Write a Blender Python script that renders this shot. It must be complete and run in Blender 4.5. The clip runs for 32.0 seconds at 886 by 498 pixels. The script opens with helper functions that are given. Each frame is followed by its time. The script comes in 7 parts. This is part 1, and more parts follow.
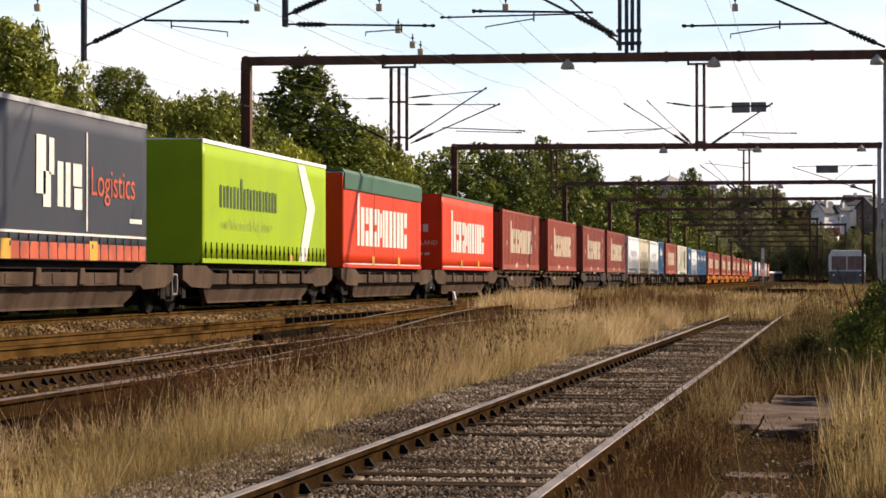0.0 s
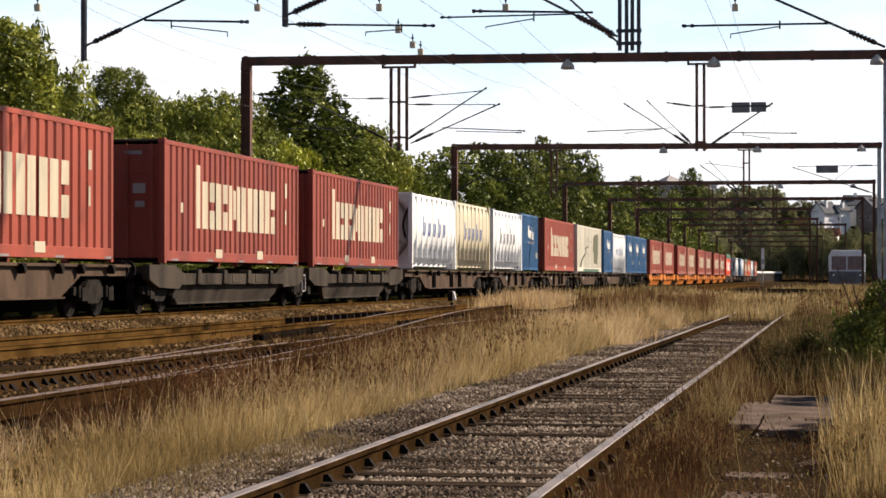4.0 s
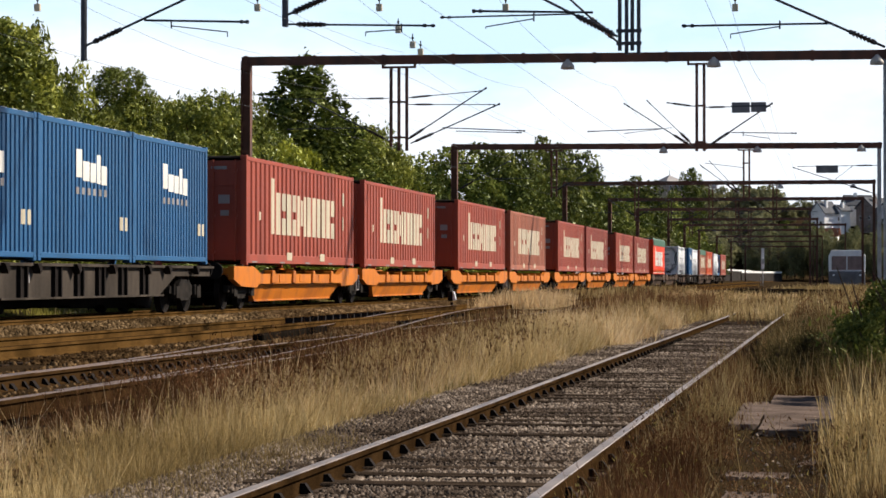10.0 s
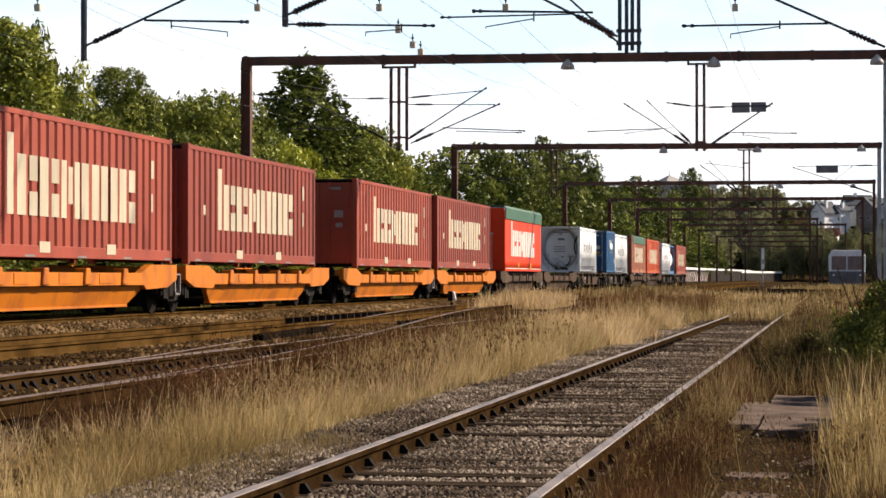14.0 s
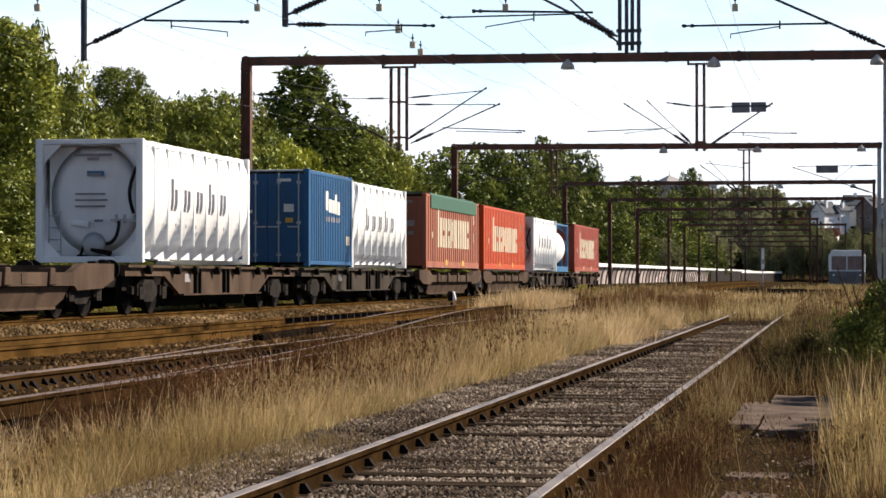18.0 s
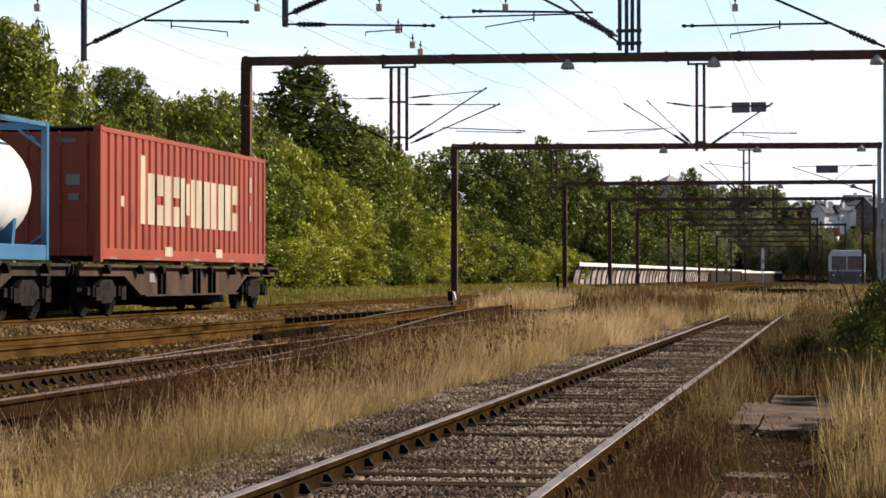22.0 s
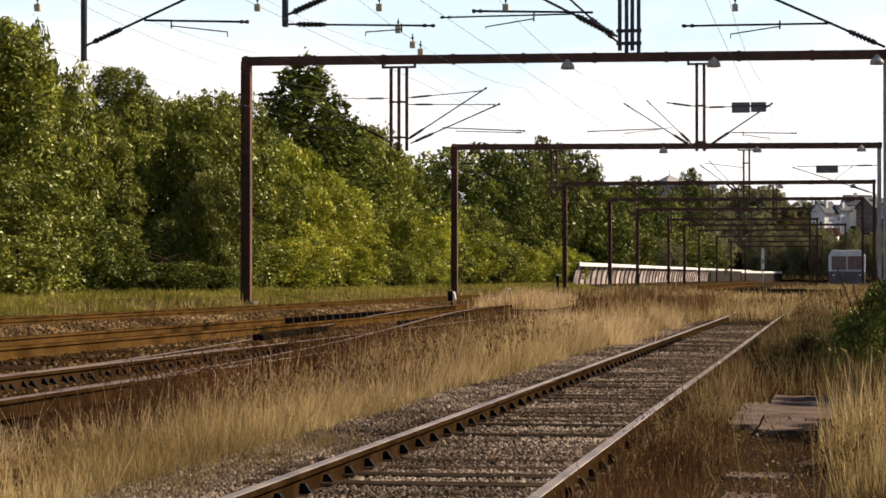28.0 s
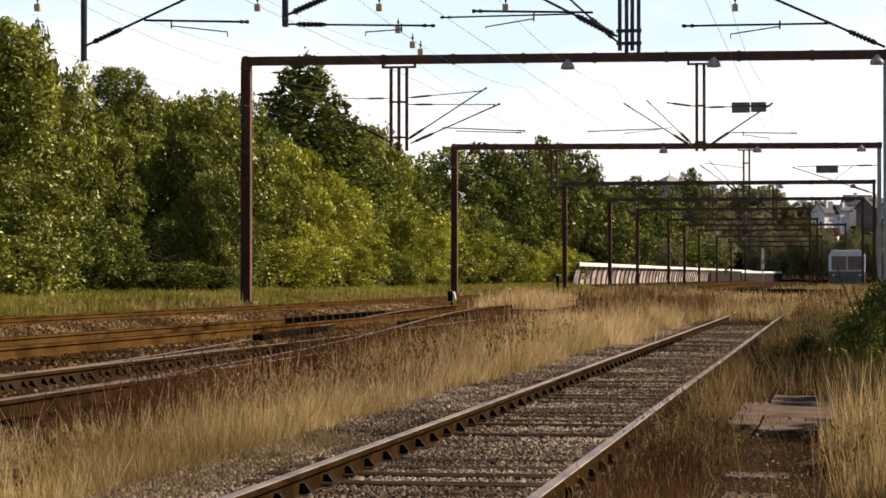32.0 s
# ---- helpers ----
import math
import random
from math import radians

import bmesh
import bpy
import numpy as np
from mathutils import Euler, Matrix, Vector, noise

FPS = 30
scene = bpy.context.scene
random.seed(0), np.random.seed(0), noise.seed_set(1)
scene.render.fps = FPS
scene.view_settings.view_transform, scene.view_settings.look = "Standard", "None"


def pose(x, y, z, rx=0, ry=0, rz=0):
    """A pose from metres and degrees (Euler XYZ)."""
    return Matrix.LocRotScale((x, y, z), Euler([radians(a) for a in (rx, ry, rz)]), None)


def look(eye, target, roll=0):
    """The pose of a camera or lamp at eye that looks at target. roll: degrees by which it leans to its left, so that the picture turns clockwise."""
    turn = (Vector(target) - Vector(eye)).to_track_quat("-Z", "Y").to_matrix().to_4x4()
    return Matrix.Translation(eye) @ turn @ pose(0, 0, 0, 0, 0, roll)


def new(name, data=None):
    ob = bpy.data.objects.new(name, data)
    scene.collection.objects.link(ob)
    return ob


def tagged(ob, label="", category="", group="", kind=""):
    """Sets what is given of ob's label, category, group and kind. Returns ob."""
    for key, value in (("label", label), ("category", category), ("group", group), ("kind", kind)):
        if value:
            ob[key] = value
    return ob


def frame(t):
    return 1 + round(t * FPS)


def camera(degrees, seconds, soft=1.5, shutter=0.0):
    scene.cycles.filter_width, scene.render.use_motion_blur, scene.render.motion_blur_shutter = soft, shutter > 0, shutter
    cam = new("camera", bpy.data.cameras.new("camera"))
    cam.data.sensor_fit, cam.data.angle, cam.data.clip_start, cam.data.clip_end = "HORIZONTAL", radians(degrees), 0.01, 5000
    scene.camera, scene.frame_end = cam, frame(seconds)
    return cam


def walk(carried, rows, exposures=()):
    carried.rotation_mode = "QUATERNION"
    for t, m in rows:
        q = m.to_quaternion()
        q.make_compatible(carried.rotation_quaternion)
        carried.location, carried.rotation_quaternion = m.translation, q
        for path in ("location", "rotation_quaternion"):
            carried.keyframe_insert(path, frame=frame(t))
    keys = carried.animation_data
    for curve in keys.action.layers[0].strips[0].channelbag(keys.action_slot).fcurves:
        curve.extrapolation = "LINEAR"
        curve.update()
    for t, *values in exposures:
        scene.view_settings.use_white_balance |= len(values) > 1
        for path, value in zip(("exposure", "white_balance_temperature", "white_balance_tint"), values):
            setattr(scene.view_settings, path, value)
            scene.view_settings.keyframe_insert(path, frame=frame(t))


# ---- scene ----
# ---- camera ----
# The camera stands still beside a goods yard: y runs along the tracks, x to the right, z = 0 at the siding's ballast.
EYE = (0.0, 0.0, 1.26)
YAW = math.atan(692 / 4150)
cam = camera(math.degrees(2 * math.atan(784 / 4150)), 32.0, soft=1.6)
AIM = look(EYE, (-math.sin(YAW), math.cos(YAW), 1.26 + math.tan(radians(0.704))))
walk(cam, [(0.0, AIM), (32.0, AIM)], exposures=[
    (0.0, 0.80, 6750, 15), (2.0, 0.92, 6600, 14), (3.5, 0.90, 6550, 13), (6.5, 0.77, 6250, 11), (9.0, 0.76, 6100, 10), (11.0, 0.88, 6150, 10), (14.0, 0.97, 6500, 12),
    (17.0, 0.96, 6250, 11), (18.3, 0.95, 6150, 10), (20.0, 0.80, 6100, 10), (22.0, 0.80, 6300, 11), (23.5, 0.85, 6900, 14), (32.0, 0.80, 6900, 14)])

# ---- light ----
SUN_AZ, SUN_EL = 58.0, 35.0   # azimuth from +y towards +x, elevation
world = bpy.data.worlds.new("daylight")
scene.world = world
world.use_nodes = True
wn, wl = world.node_tree.nodes, world.node_tree.links
wn.clear()
w_out = wn.new("ShaderNodeOutputWorld")
w_bg = wn.new("ShaderNodeBackground")
w_sky = wn.new("ShaderNodeTexSky")
w_sky.sky_type = "NISHITA"
w_sky.sun_disc = False
w_sky.sun_elevation = radians(SUN_EL)
w_sky.sun_rotation = radians(SUN_AZ)
w_sky.air_density, w_sky.dust_density, w_sky.ozone_density = 0.6, 0.5, 1.4
w_co = wn.new("ShaderNodeTexCoord")
w_map = wn.new("ShaderNodeMapping")
w_map.inputs["Scale"].default_value = (1.0, 1.0, 2.6)
w_map.inputs["Location"].default_value = (0.35, 0.1, 0.42)
w_no = wn.new("ShaderNodeTexNoise")
w_no.inputs["Scale"].default_value, w_no.inputs["Detail"].default_value, w_no.inputs["Roughness"].default_value = 4.2, 7.0, 0.55
w_ra = wn.new("ShaderNodeValToRGB")
w_ra.color_ramp.elements[0].position, w_ra.color_ramp.elements[1].position = 0.12, 0.21
w_ra.color_ramp.elements[0].color, w_ra.color_ramp.elements[1].color = (1, 1, 1, 1), (0.05, 0.05, 0.05, 1)
w_mix = wn.new("ShaderNodeMixRGB")
w_haze = wn.new("ShaderNodeMixRGB")   # pale blue haze between white clouds
w_haze.inputs["Color1"].default_value, w_haze.inputs["Color2"].default_value = (8.9, 11.3, 13.0, 1), (12.7, 12.8, 12.9, 1)
w_hr = wn.new("ShaderNodeValToRGB")
w_hr.color_ramp.elements[0].position, w_hr.color_ramp.elements[1].position = 0.585, 0.74
wl.new(w_haze.outputs["Color"], w_mix.inputs["Color2"])
wl.new(w_hr.outputs["Color"], w_haze.inputs["Fac"])
w_sep = wn.new("ShaderNodeSeparateXYZ")
w_low = wn.new("ShaderNodeMath")   # clouds bank up towards the horizon and thin out overhead
w_low.operation, w_low.inputs[1].default_value, w_low.inputs[2].default_value = "MULTIPLY_ADD", -2.6, 0.34
w_add = wn.new("ShaderNodeMath")
w_add.operation = "ADD"
w_add.use_clamp = True
wl.new(w_co.outputs["Generated"], w_map.inputs["Vector"])
wl.new(w_map.outputs["Vector"], w_no.inputs["Vector"])
wl.new(w_co.outputs["Generated"], w_sep.inputs["Vector"])
wl.new(w_sep.outputs["Z"], w_low.inputs[0])
wl.new(w_no.outputs["Fac"], w_add.inputs[0])
wl.new(w_low.outputs["Value"], w_add.inputs[1])
wl.new(w_add.outputs["Value"], w_hr.inputs["Fac"])
wl.new(w_sep.outputs["Z"], w_ra.inputs["Fac"])
wl.new(w_ra.outputs["Color"], w_mix.inputs["Fac"])
wl.new(w_sky.outputs["Color"], w_mix.inputs["Color1"])
wl.new(w_mix.outputs["Color"], w_bg.inputs["Color"])
w_bg.inputs["Strength"].default_value = 0.05
wl.new(w_bg.outputs["Background"], w_out.inputs["Surface"])
sun = new("sun", bpy.data.lights.new("sun", "SUN"))
sun.data.energy, sun.data.angle, sun.data.color = 5.0, radians(2.4), (1.0, 0.86, 0.68)
_az, _el = radians(SUN_AZ), radians(SUN_EL)
sun.matrix_world = look((math.sin(_az) * math.cos(_el) * 50, math.cos(_az) * math.cos(_el) * 50, math.sin(_el) * 50), (0, 0, 0))


# ---- materials ----
def mat(name, color, rough=0.6, metal=0.0, dark=0.6, scale=1.5, grain=40.0, bump=0.15, tint=None, streak=1.0, vary=0.0, stain=0.5, spec=0.5):
    """A painted or natural surface: large stains, fine grain and relief. streak > 1 draws the stains out vertically."""
    m = bpy.data.materials.new(name)
    m.use_nodes = True
    n, l = m.node_tree.nodes, m.node_tree.links
    b = n["Principled BSDF"]
    co = n.new("ShaderNodeTexCoord")
    mp = n.new("ShaderNodeMapping")
    mp.inputs["Scale"].default_value = (1, 1, 1 / streak)
    l.new(co.outputs["Object"], mp.inputs["Vector"])
    big, fine = n.new("ShaderNodeTexNoise"), n.new("ShaderNodeTexNoise")
    big.inputs["Scale"].default_value, big.inputs["Detail"].default_value = scale, 5
    fine.inputs["Scale"].default_value, fine.inputs["Detail"].default_value = grain, 3
    l.new(mp.outputs["Vector"], big.inputs["Vector"])
    l.new(co.outputs["Object"], fine.inputs["Vector"])
    ramp = n.new("ShaderNodeValToRGB")
    t = tint or [c * dark for c in color]
    ramp.color_ramp.elements[0].position, ramp.color_ramp.elements[1].position = 0.35, 0.35 + 0.5 * stain
    ramp.color_ramp.elements[0].color = (*t, 1)
    ramp.color_ramp.elements[1].color = (*color, 1)
    l.new(big.outputs["Fac"], ramp.inputs["Fac"])
    mul = n.new("ShaderNodeMixRGB")
    mul.blend_type = "OVERLAY"
    mul.inputs["Fac"].default_value = 0.45 if rough >= 0.8 else 0.14
    l.new(ramp.outputs["Color"], mul.inputs["Color1"])
    l.new(fine.outputs["Fac"], mul.inputs["Color2"])
    src = mul.outputs["Color"]
    if vary:
        oi = n.new("ShaderNodeObjectInfo")
        hsv = n.new("ShaderNodeHueSaturation")
        mr = n.new("ShaderNodeMapRange")
        mr.inputs["To Min"].default_value, mr.inputs["To Max"].default_value = 1 - vary, 1 + vary
        l.new(oi.outputs["Random"], mr.inputs["Value"])
        l.new(mr.outputs["Result"], hsv.inputs["Value"])
        l.new(src, hsv.inputs["Color"])
        src = hsv.outputs["Color"]
    l.new(src, b.inputs["Base Color"])
    rr = n.new("ShaderNodeMapRange")
    rr.inputs["To Min"].default_value, rr.inputs["To Max"].default_value = max(0.03, rough - 0.12), min(1, rough + 0.12)
    l.new(big.outputs["Fac"], rr.inputs["Value"])
    l.new(rr.outputs["Result"], b.inputs["Roughness"])
    b.inputs["Metallic"].default_value = metal
    b.inputs["Specular IOR Level"].default_value = spec if rough < 0.8 else min(spec, 0.06) if rough < 0.9 else 0.0
    bp = n.new("ShaderNodeBump")
    bp.inputs["Strength"].default_value, bp.inputs["Distance"].default_value = bump, 0.02 if rough >= 0.8 else 0.006
    l.new(fine.outputs["Fac"], bp.inputs["Height"])
    l.new(bp.outputs["Normal"], b.inputs["Normal"])
    return m


def leaf_mat(name, colors, through_=0.35, patch=0.5, rough=0.42, shine=0.0):
    """Leaves or blades: the colour varies from piece to piece and in patches; light passes through."""
    m = bpy.data.materials.new(name)
    m.use_nodes = True
    n, l = m.node_tree.nodes, m.node_tree.links
    n.clear()
    out = n.new("ShaderNodeOutputMaterial")
    geo = n.new("ShaderNodeNewGeometry")
    ramp = n.new("ShaderNodeValToRGB")
    els = ramp.color_ramp.elements
    for i, c in enumerate(colors):
        e = els[i] if i < 2 else els.new(1.0)
        e.position = i / max(1, len(colors) - 1)
        e.color = (*c, 1)
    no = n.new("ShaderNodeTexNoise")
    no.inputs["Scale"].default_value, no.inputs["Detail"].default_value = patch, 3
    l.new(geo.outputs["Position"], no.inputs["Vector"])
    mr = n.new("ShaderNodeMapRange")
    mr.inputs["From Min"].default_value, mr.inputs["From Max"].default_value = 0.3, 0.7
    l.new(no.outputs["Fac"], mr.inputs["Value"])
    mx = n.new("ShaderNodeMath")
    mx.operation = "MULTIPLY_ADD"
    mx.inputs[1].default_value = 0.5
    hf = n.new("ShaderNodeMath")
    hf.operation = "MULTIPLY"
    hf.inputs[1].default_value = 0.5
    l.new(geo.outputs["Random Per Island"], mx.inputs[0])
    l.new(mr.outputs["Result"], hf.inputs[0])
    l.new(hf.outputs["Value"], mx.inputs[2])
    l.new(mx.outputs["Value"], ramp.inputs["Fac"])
    oi = n.new("ShaderNodeObjectInfo")
    hs = n.new("ShaderNodeHueSaturation")
    om = n.new("ShaderNodeMapRange")
    om.inputs["To Min"].default_value, om.inputs["To Max"].default_value = 0.75, 1.3
    l.new(oi.outputs["Random"], om.inputs["Value"])
    l.new(om.outputs["Result"], hs.inputs["Value"])
    l.new(ramp.outputs["Color"], hs.inputs["Color"])
    d, t, g = n.new("ShaderNodeBsdfDiffuse"), n.new("ShaderNodeBsdfTranslucent"), n.new("ShaderNodeBsdfGlossy")
    g.inputs["Roughness"].default_value = rough
    g.inputs["Color"].default_value = (0.5, 0.55, 0.42, 1)
    l.new(hs.outputs["Color"], d.inputs["Color"])
    l.new(hs.outputs["Color"], t.inputs["Color"])
    m1, m2 = n.new("ShaderNodeMixShader"), n.new("ShaderNodeMixShader")
    m1.inputs["Fac"].default_value, m2.inputs["Fac"].default_value = through_, shine
    l.new(d.outputs["BSDF"], m1.inputs[1])
    l.new(t.outputs["BSDF"], m1.inputs[2])
    l.new(m1.outputs["Shader"], m2.inputs[1])
    l.new(g.outputs["BSDF"], m2.inputs[2])
    l.new(m2.outputs["Shader"], out.inputs["Surface"])
    return m


SOIL = mat("dry_soil", (0.030, 0.020, 0.012), 0.95, dark=0.55, scale=0.8, grain=14, bump=0.8, tint=(0.036, 0.026, 0.012))
BALLAST = mat("ballast", (0.08, 0.06, 0.047), 0.95, dark=0.5, scale=0.8, grain=26, bump=1.0)
BALLAST_BROWN = mat("rusty_ballast", (0.034, 0.022, 0.012), 0.95, dark=0.5, scale=0.6, grain=18, bump=1.0)
STONE = leaf_mat("ballast_stone", [(0.020, 0.015, 0.011), (0.108, 0.082, 0.064), (0.46, 0.38, 0.31)], 0.0, 0.7)
STONE_BROWN = leaf_mat("rusty_stone", [(0.009, 0.005, 0.0025), (0.040, 0.024, 0.011), (0.21, 0.138, 0.072)], 0.0, 0.5)
STONE_TAN = leaf_mat("tan_stone", [(0.016, 0.009, 0.004), (0.066, 0.043, 0.021), (0.27, 0.185, 0.10)], 0.0, 0.5)
RAIL_TOP = mat("worn_rail_head", (0.34, 0.28, 0.24), 0.48, 0.55, dark=0.6, scale=2, grain=60, bump=0.05)
RAIL_WORN = mat("brown_worn_rail_head", (0.18, 0.125, 0.092), 0.5, 0.3, dark=0.6, scale=2, grain=60, bump=0.05)
RAIL_RUST = mat("rusty_rail", (0.034, 0.019, 0.008), 0.9, dark=0.5, scale=3, grain=50, bump=0.3, spec=0.15)
RAIL_UMBER = mat("umber_rail", (0.040, 0.022, 0.009), 0.9, dark=0.4, scale=1.5, grain=40, bump=0.3, spec=0.12)
RAIL_BROWN = mat("brown_rail", (0.086, 0.047, 0.015), 0.9, dark=0.5, scale=1.5, grain=40, bump=0.25)
SLEEPER = mat("weathered_sleeper", (0.040, 0.029, 0.021), 0.95, dark=0.5, scale=3, grain=40, bump=0.7, vary=0.3)
IRON = mat("dark_iron", (0.016, 0.012, 0.01), 0.8, dark=0.5, scale=4, grain=40, bump=0.3)
RUST_STEEL = mat("brown_painted_steel", (0.105, 0.036, 0.018), 0.7, dark=0.5, scale=2, grain=30, bump=0.2, streak=4)
GREY_STEEL = mat("galvanised_steel", (0.42, 0.43, 0.44), 0.55, 0.5, dark=0.7, scale=2, grain=30, bump=0.1)
DARK_WIRE = mat("dark_wire", (0.05, 0.055, 0.065), 0.6, 0.4)
PORCELAIN = mat("brown_insulator", (0.035, 0.025, 0.022), 0.25)
LAMP_WHITE = mat("lamp_housing", (0.42, 0.38, 0.34), 0.5)
CONCRETE = mat("pale_concrete", (0.16, 0.125, 0.11), 0.9, dark=0.6, scale=2.2, grain=30, bump=0.4)
# a little darker and browner than CONCRETE
BROWN_CONCRETE = mat("brown_concrete", (0.145, 0.110, 0.092), 0.9, dark=0.55, scale=2.6, grain=30, bump=0.5)
WHITE_PAINT = mat("white_paint", (0.76, 0.765, 0.77), 0.45, dark=0.82, scale=1.2, grain=25, bump=0.05, streak=5)
CREAM_PAINT = mat("cream_paint", (0.53, 0.47, 0.34), 0.5, dark=0.8, scale=1.2, grain=25, bump=0.05, streak=5)
PALE_PAINT = mat("aged_ivory_paint", (0.60, 0.56, 0.46), 0.5, dark=0.78, scale=1.2, grain=25, bump=0.06, streak=6, spec=0.3)
BLUE_PAINT = mat("blue_paint", (0.015, 0.084, 0.205), 0.45, dark=0.75, scale=1.0, grain=25, bump=0.05, streak=6, spec=0.3)
LIGHT_BLUE = mat("light_blue_paint", (0.034, 0.135, 0.28), 0.45, dark=0.75, scale=1.0, grain=25)
RED_BROWN = mat("red_brown_paint", (0.285, 0.052, 0.027), 0.55, dark=0.72, scale=0.9, grain=25, bump=0.06, streak=7, spec=0.3)
RED_DARK = mat("dark_red_paint", (0.23, 0.042, 0.025), 0.6, dark=0.68, scale=0.9, grain=25, bump=0.06, streak=7, spec=0.3)
RED_FADED = mat("faded_red_paint", (0.30, 0.100, 0.058), 0.7, dark=0.65, scale=0.9, grain=25, bump=0.08, streak=8, spec=0.3)
RED_BRIGHT = mat("orange_red_paint", (0.46, 0.064, 0.012), 0.45, dark=0.8, scale=0.9, grain=25, bump=0.05, streak=7, spec=0.3)
RED_TARP = mat("bright_red_tarpaulin", (0.62, 0.042, 0.007), 0.5, spec=0.2, dark=0.85, scale=0.7, grain=18, bump=0.1)
GREEN_TARP = mat("green_tarpaulin", (0.026, 0.095, 0.055), 0.6, dark=0.8, scale=1.5, grain=20, bump=0.12)
LIME_TARP = mat("lime_green_tarpaulin", (0.26, 0.385, 0.004), 0.5, spec=0.2, dark=0.88, scale=0.7, grain=18, bump=0.1)
NAVY_TARP = mat("slate_blue_tarpaulin", (0.019, 0.021, 0.033), 0.5, dark=0.8, scale=0.7, grain=18, bump=0.1)
ORANGE_PAINT = mat("orange_wagon_paint", (0.46, 0.135, 0.004), 0.55, dark=0.6, scale=1.6, grain=25, bump=0.08, tint=(0.30, 0.085, 0.008), streak=1.5, stain=0.35, spec=0.25)
GREY_WAGON = mat("dusty_grey_wagon", (0.058, 0.047, 0.038), 0.85, dark=0.45, scale=1.4, grain=25, bump=0.12, streak=3)
BROWN_WAGON = mat("dusty_brown_wagon", (0.088, 0.059, 0.042), 0.85, dark=0.5, scale=1.2, grain=25, bump=0.12, streak=3)
DUSTY_GEAR = mat("dusty_running_gear", (0.024, 0.020, 0.017), 0.85, dark=0.4, scale=5, grain=25, bump=0.3)
BARRIER_PANEL = mat("weathered_barrier_panel", (0.36, 0.30, 0.285), 0.8, dark=0.6, scale=0.35, grain=8, vary=0.4)
BARRIER_RIB = mat("grey_barrier_rib", (0.045, 0.04, 0.038), 0.95)
RED_CORAL = mat("coral_red_paint", (0.30, 0.056, 0.028), 0.5, dark=0.8, scale=0.9, grain=25, bump=0.05, streak=7, spec=0.3)
LETTER_SLATE = mat("slate_marking", (0.07, 0.07, 0.10), 0.6)
DARK_GEAR = mat("greasy_running_gear", (0.014, 0.011, 0.010), 0.85, dark=0.5, scale=3, grain=25, bump=0.3)
LETTER_WHITE = mat("white_marking", (0.62, 0.60, 0.56), 0.6, dark=0.88, scale=2, grain=30)
LETTER_CREAM = mat("cream_marking", (0.46, 0.4, 0.29), 0.6, dark=0.72, scale=2, grain=30, streak=5)
LETTER_NAVY = mat("navy_marking", (0.018, 0.06, 0.2), 0.6, dark=0.8, scale=3)
LETTER_GREEN = mat("dark_green_marking", (0.035, 0.07, 0.02), 0.6)
LETTER_GREY = mat("grey_marking", (0.22, 0.2, 0.2), 0.6)
ORANGE_TARP = mat("orange_stripe", (0.50, 0.085, 0.03), 0.6)
YELLOW = mat("yellow_plate", (0.55, 0.32, 0.03), 0.5)
BLACK_TIMBER = mat("tarred_timber", (0.010, 0.008, 0.006), 0.95, dark=0.5, scale=3, grain=25, bump=0.4, spec=0.1)
RUBBER = mat("black_rubber", (0.02, 0.02, 0.021), 0.8)
OLIVE_MARK = mat("olive_marking", (0.085, 0.088, 0.035), 0.7, dark=0.35, scale=4, streak=3)
BRICK_WALL = mat("rendered_wall", (0.82, 0.82, 0.83), 0.9, dark=0.85, scale=0.3, grain=5)
ROOF_SLATE = mat("slate_roof", (0.10, 0.105, 0.12), 0.8, dark=0.8, scale=0.5, grain=6)
ROOF_RED = mat("red_tile_roof", (0.30, 0.12, 0.07), 0.8, dark=0.8, scale=0.5, grain=6)
GLASS_DARK = mat("dark_window_glass", (0.03, 0.035, 0.045), 0.12, dark=0.8)
BARK = mat("bark", (0.085, 0.062, 0.042), 0.95, dark=0.5, scale=3, grain=20, bump=0.6, streak=4)
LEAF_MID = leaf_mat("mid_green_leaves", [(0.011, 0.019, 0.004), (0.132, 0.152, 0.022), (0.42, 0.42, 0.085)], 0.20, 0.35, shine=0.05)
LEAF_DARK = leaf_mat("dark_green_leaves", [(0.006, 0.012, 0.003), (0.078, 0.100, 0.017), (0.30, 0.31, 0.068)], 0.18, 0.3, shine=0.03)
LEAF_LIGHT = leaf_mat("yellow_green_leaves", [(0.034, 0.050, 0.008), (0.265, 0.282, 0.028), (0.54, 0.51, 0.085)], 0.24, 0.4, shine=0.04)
# lifted and greyed: the distance haze is mixed into this leaf colour
LEAF_FAR = leaf_mat("hazed_far_leaves", [(0.05, 0.056, 0.032), (0.17, 0.172, 0.085), (0.33, 0.31, 0.165)], 0.32, 0.08)
GRASS_DRY = leaf_mat("dry_grass", [(0.062, 0.040, 0.014), (0.280, 0.202, 0.086), (0.66, 0.52, 0.28)], 0.35, 0.30)
GRASS_PALE = leaf_mat("bleached_grass", [(0.26, 0.165, 0.075), (0.55, 0.40, 0.215), (0.85, 0.69, 0.44)], 0.35, 0.5)
WEED_RUST = leaf_mat("rust_weeds", [(0.040, 0.018, 0.009), (0.125, 0.066, 0.030), (0.32, 0.19, 0.09)], 0.2, 0.6)
GRASS_BROWN = leaf_mat("brown_weeds", [(0.028, 0.013, 0.007), (0.090, 0.043, 0.020), (0.22, 0.125, 0.058)], 0.2, 0.6)
WEED_OLIVE = leaf_mat("olive_weeds", [(0.014, 0.013, 0.006), (0.052, 0.043, 0.018), (0.18, 0.135, 0.06)], 0.25, 0.7)
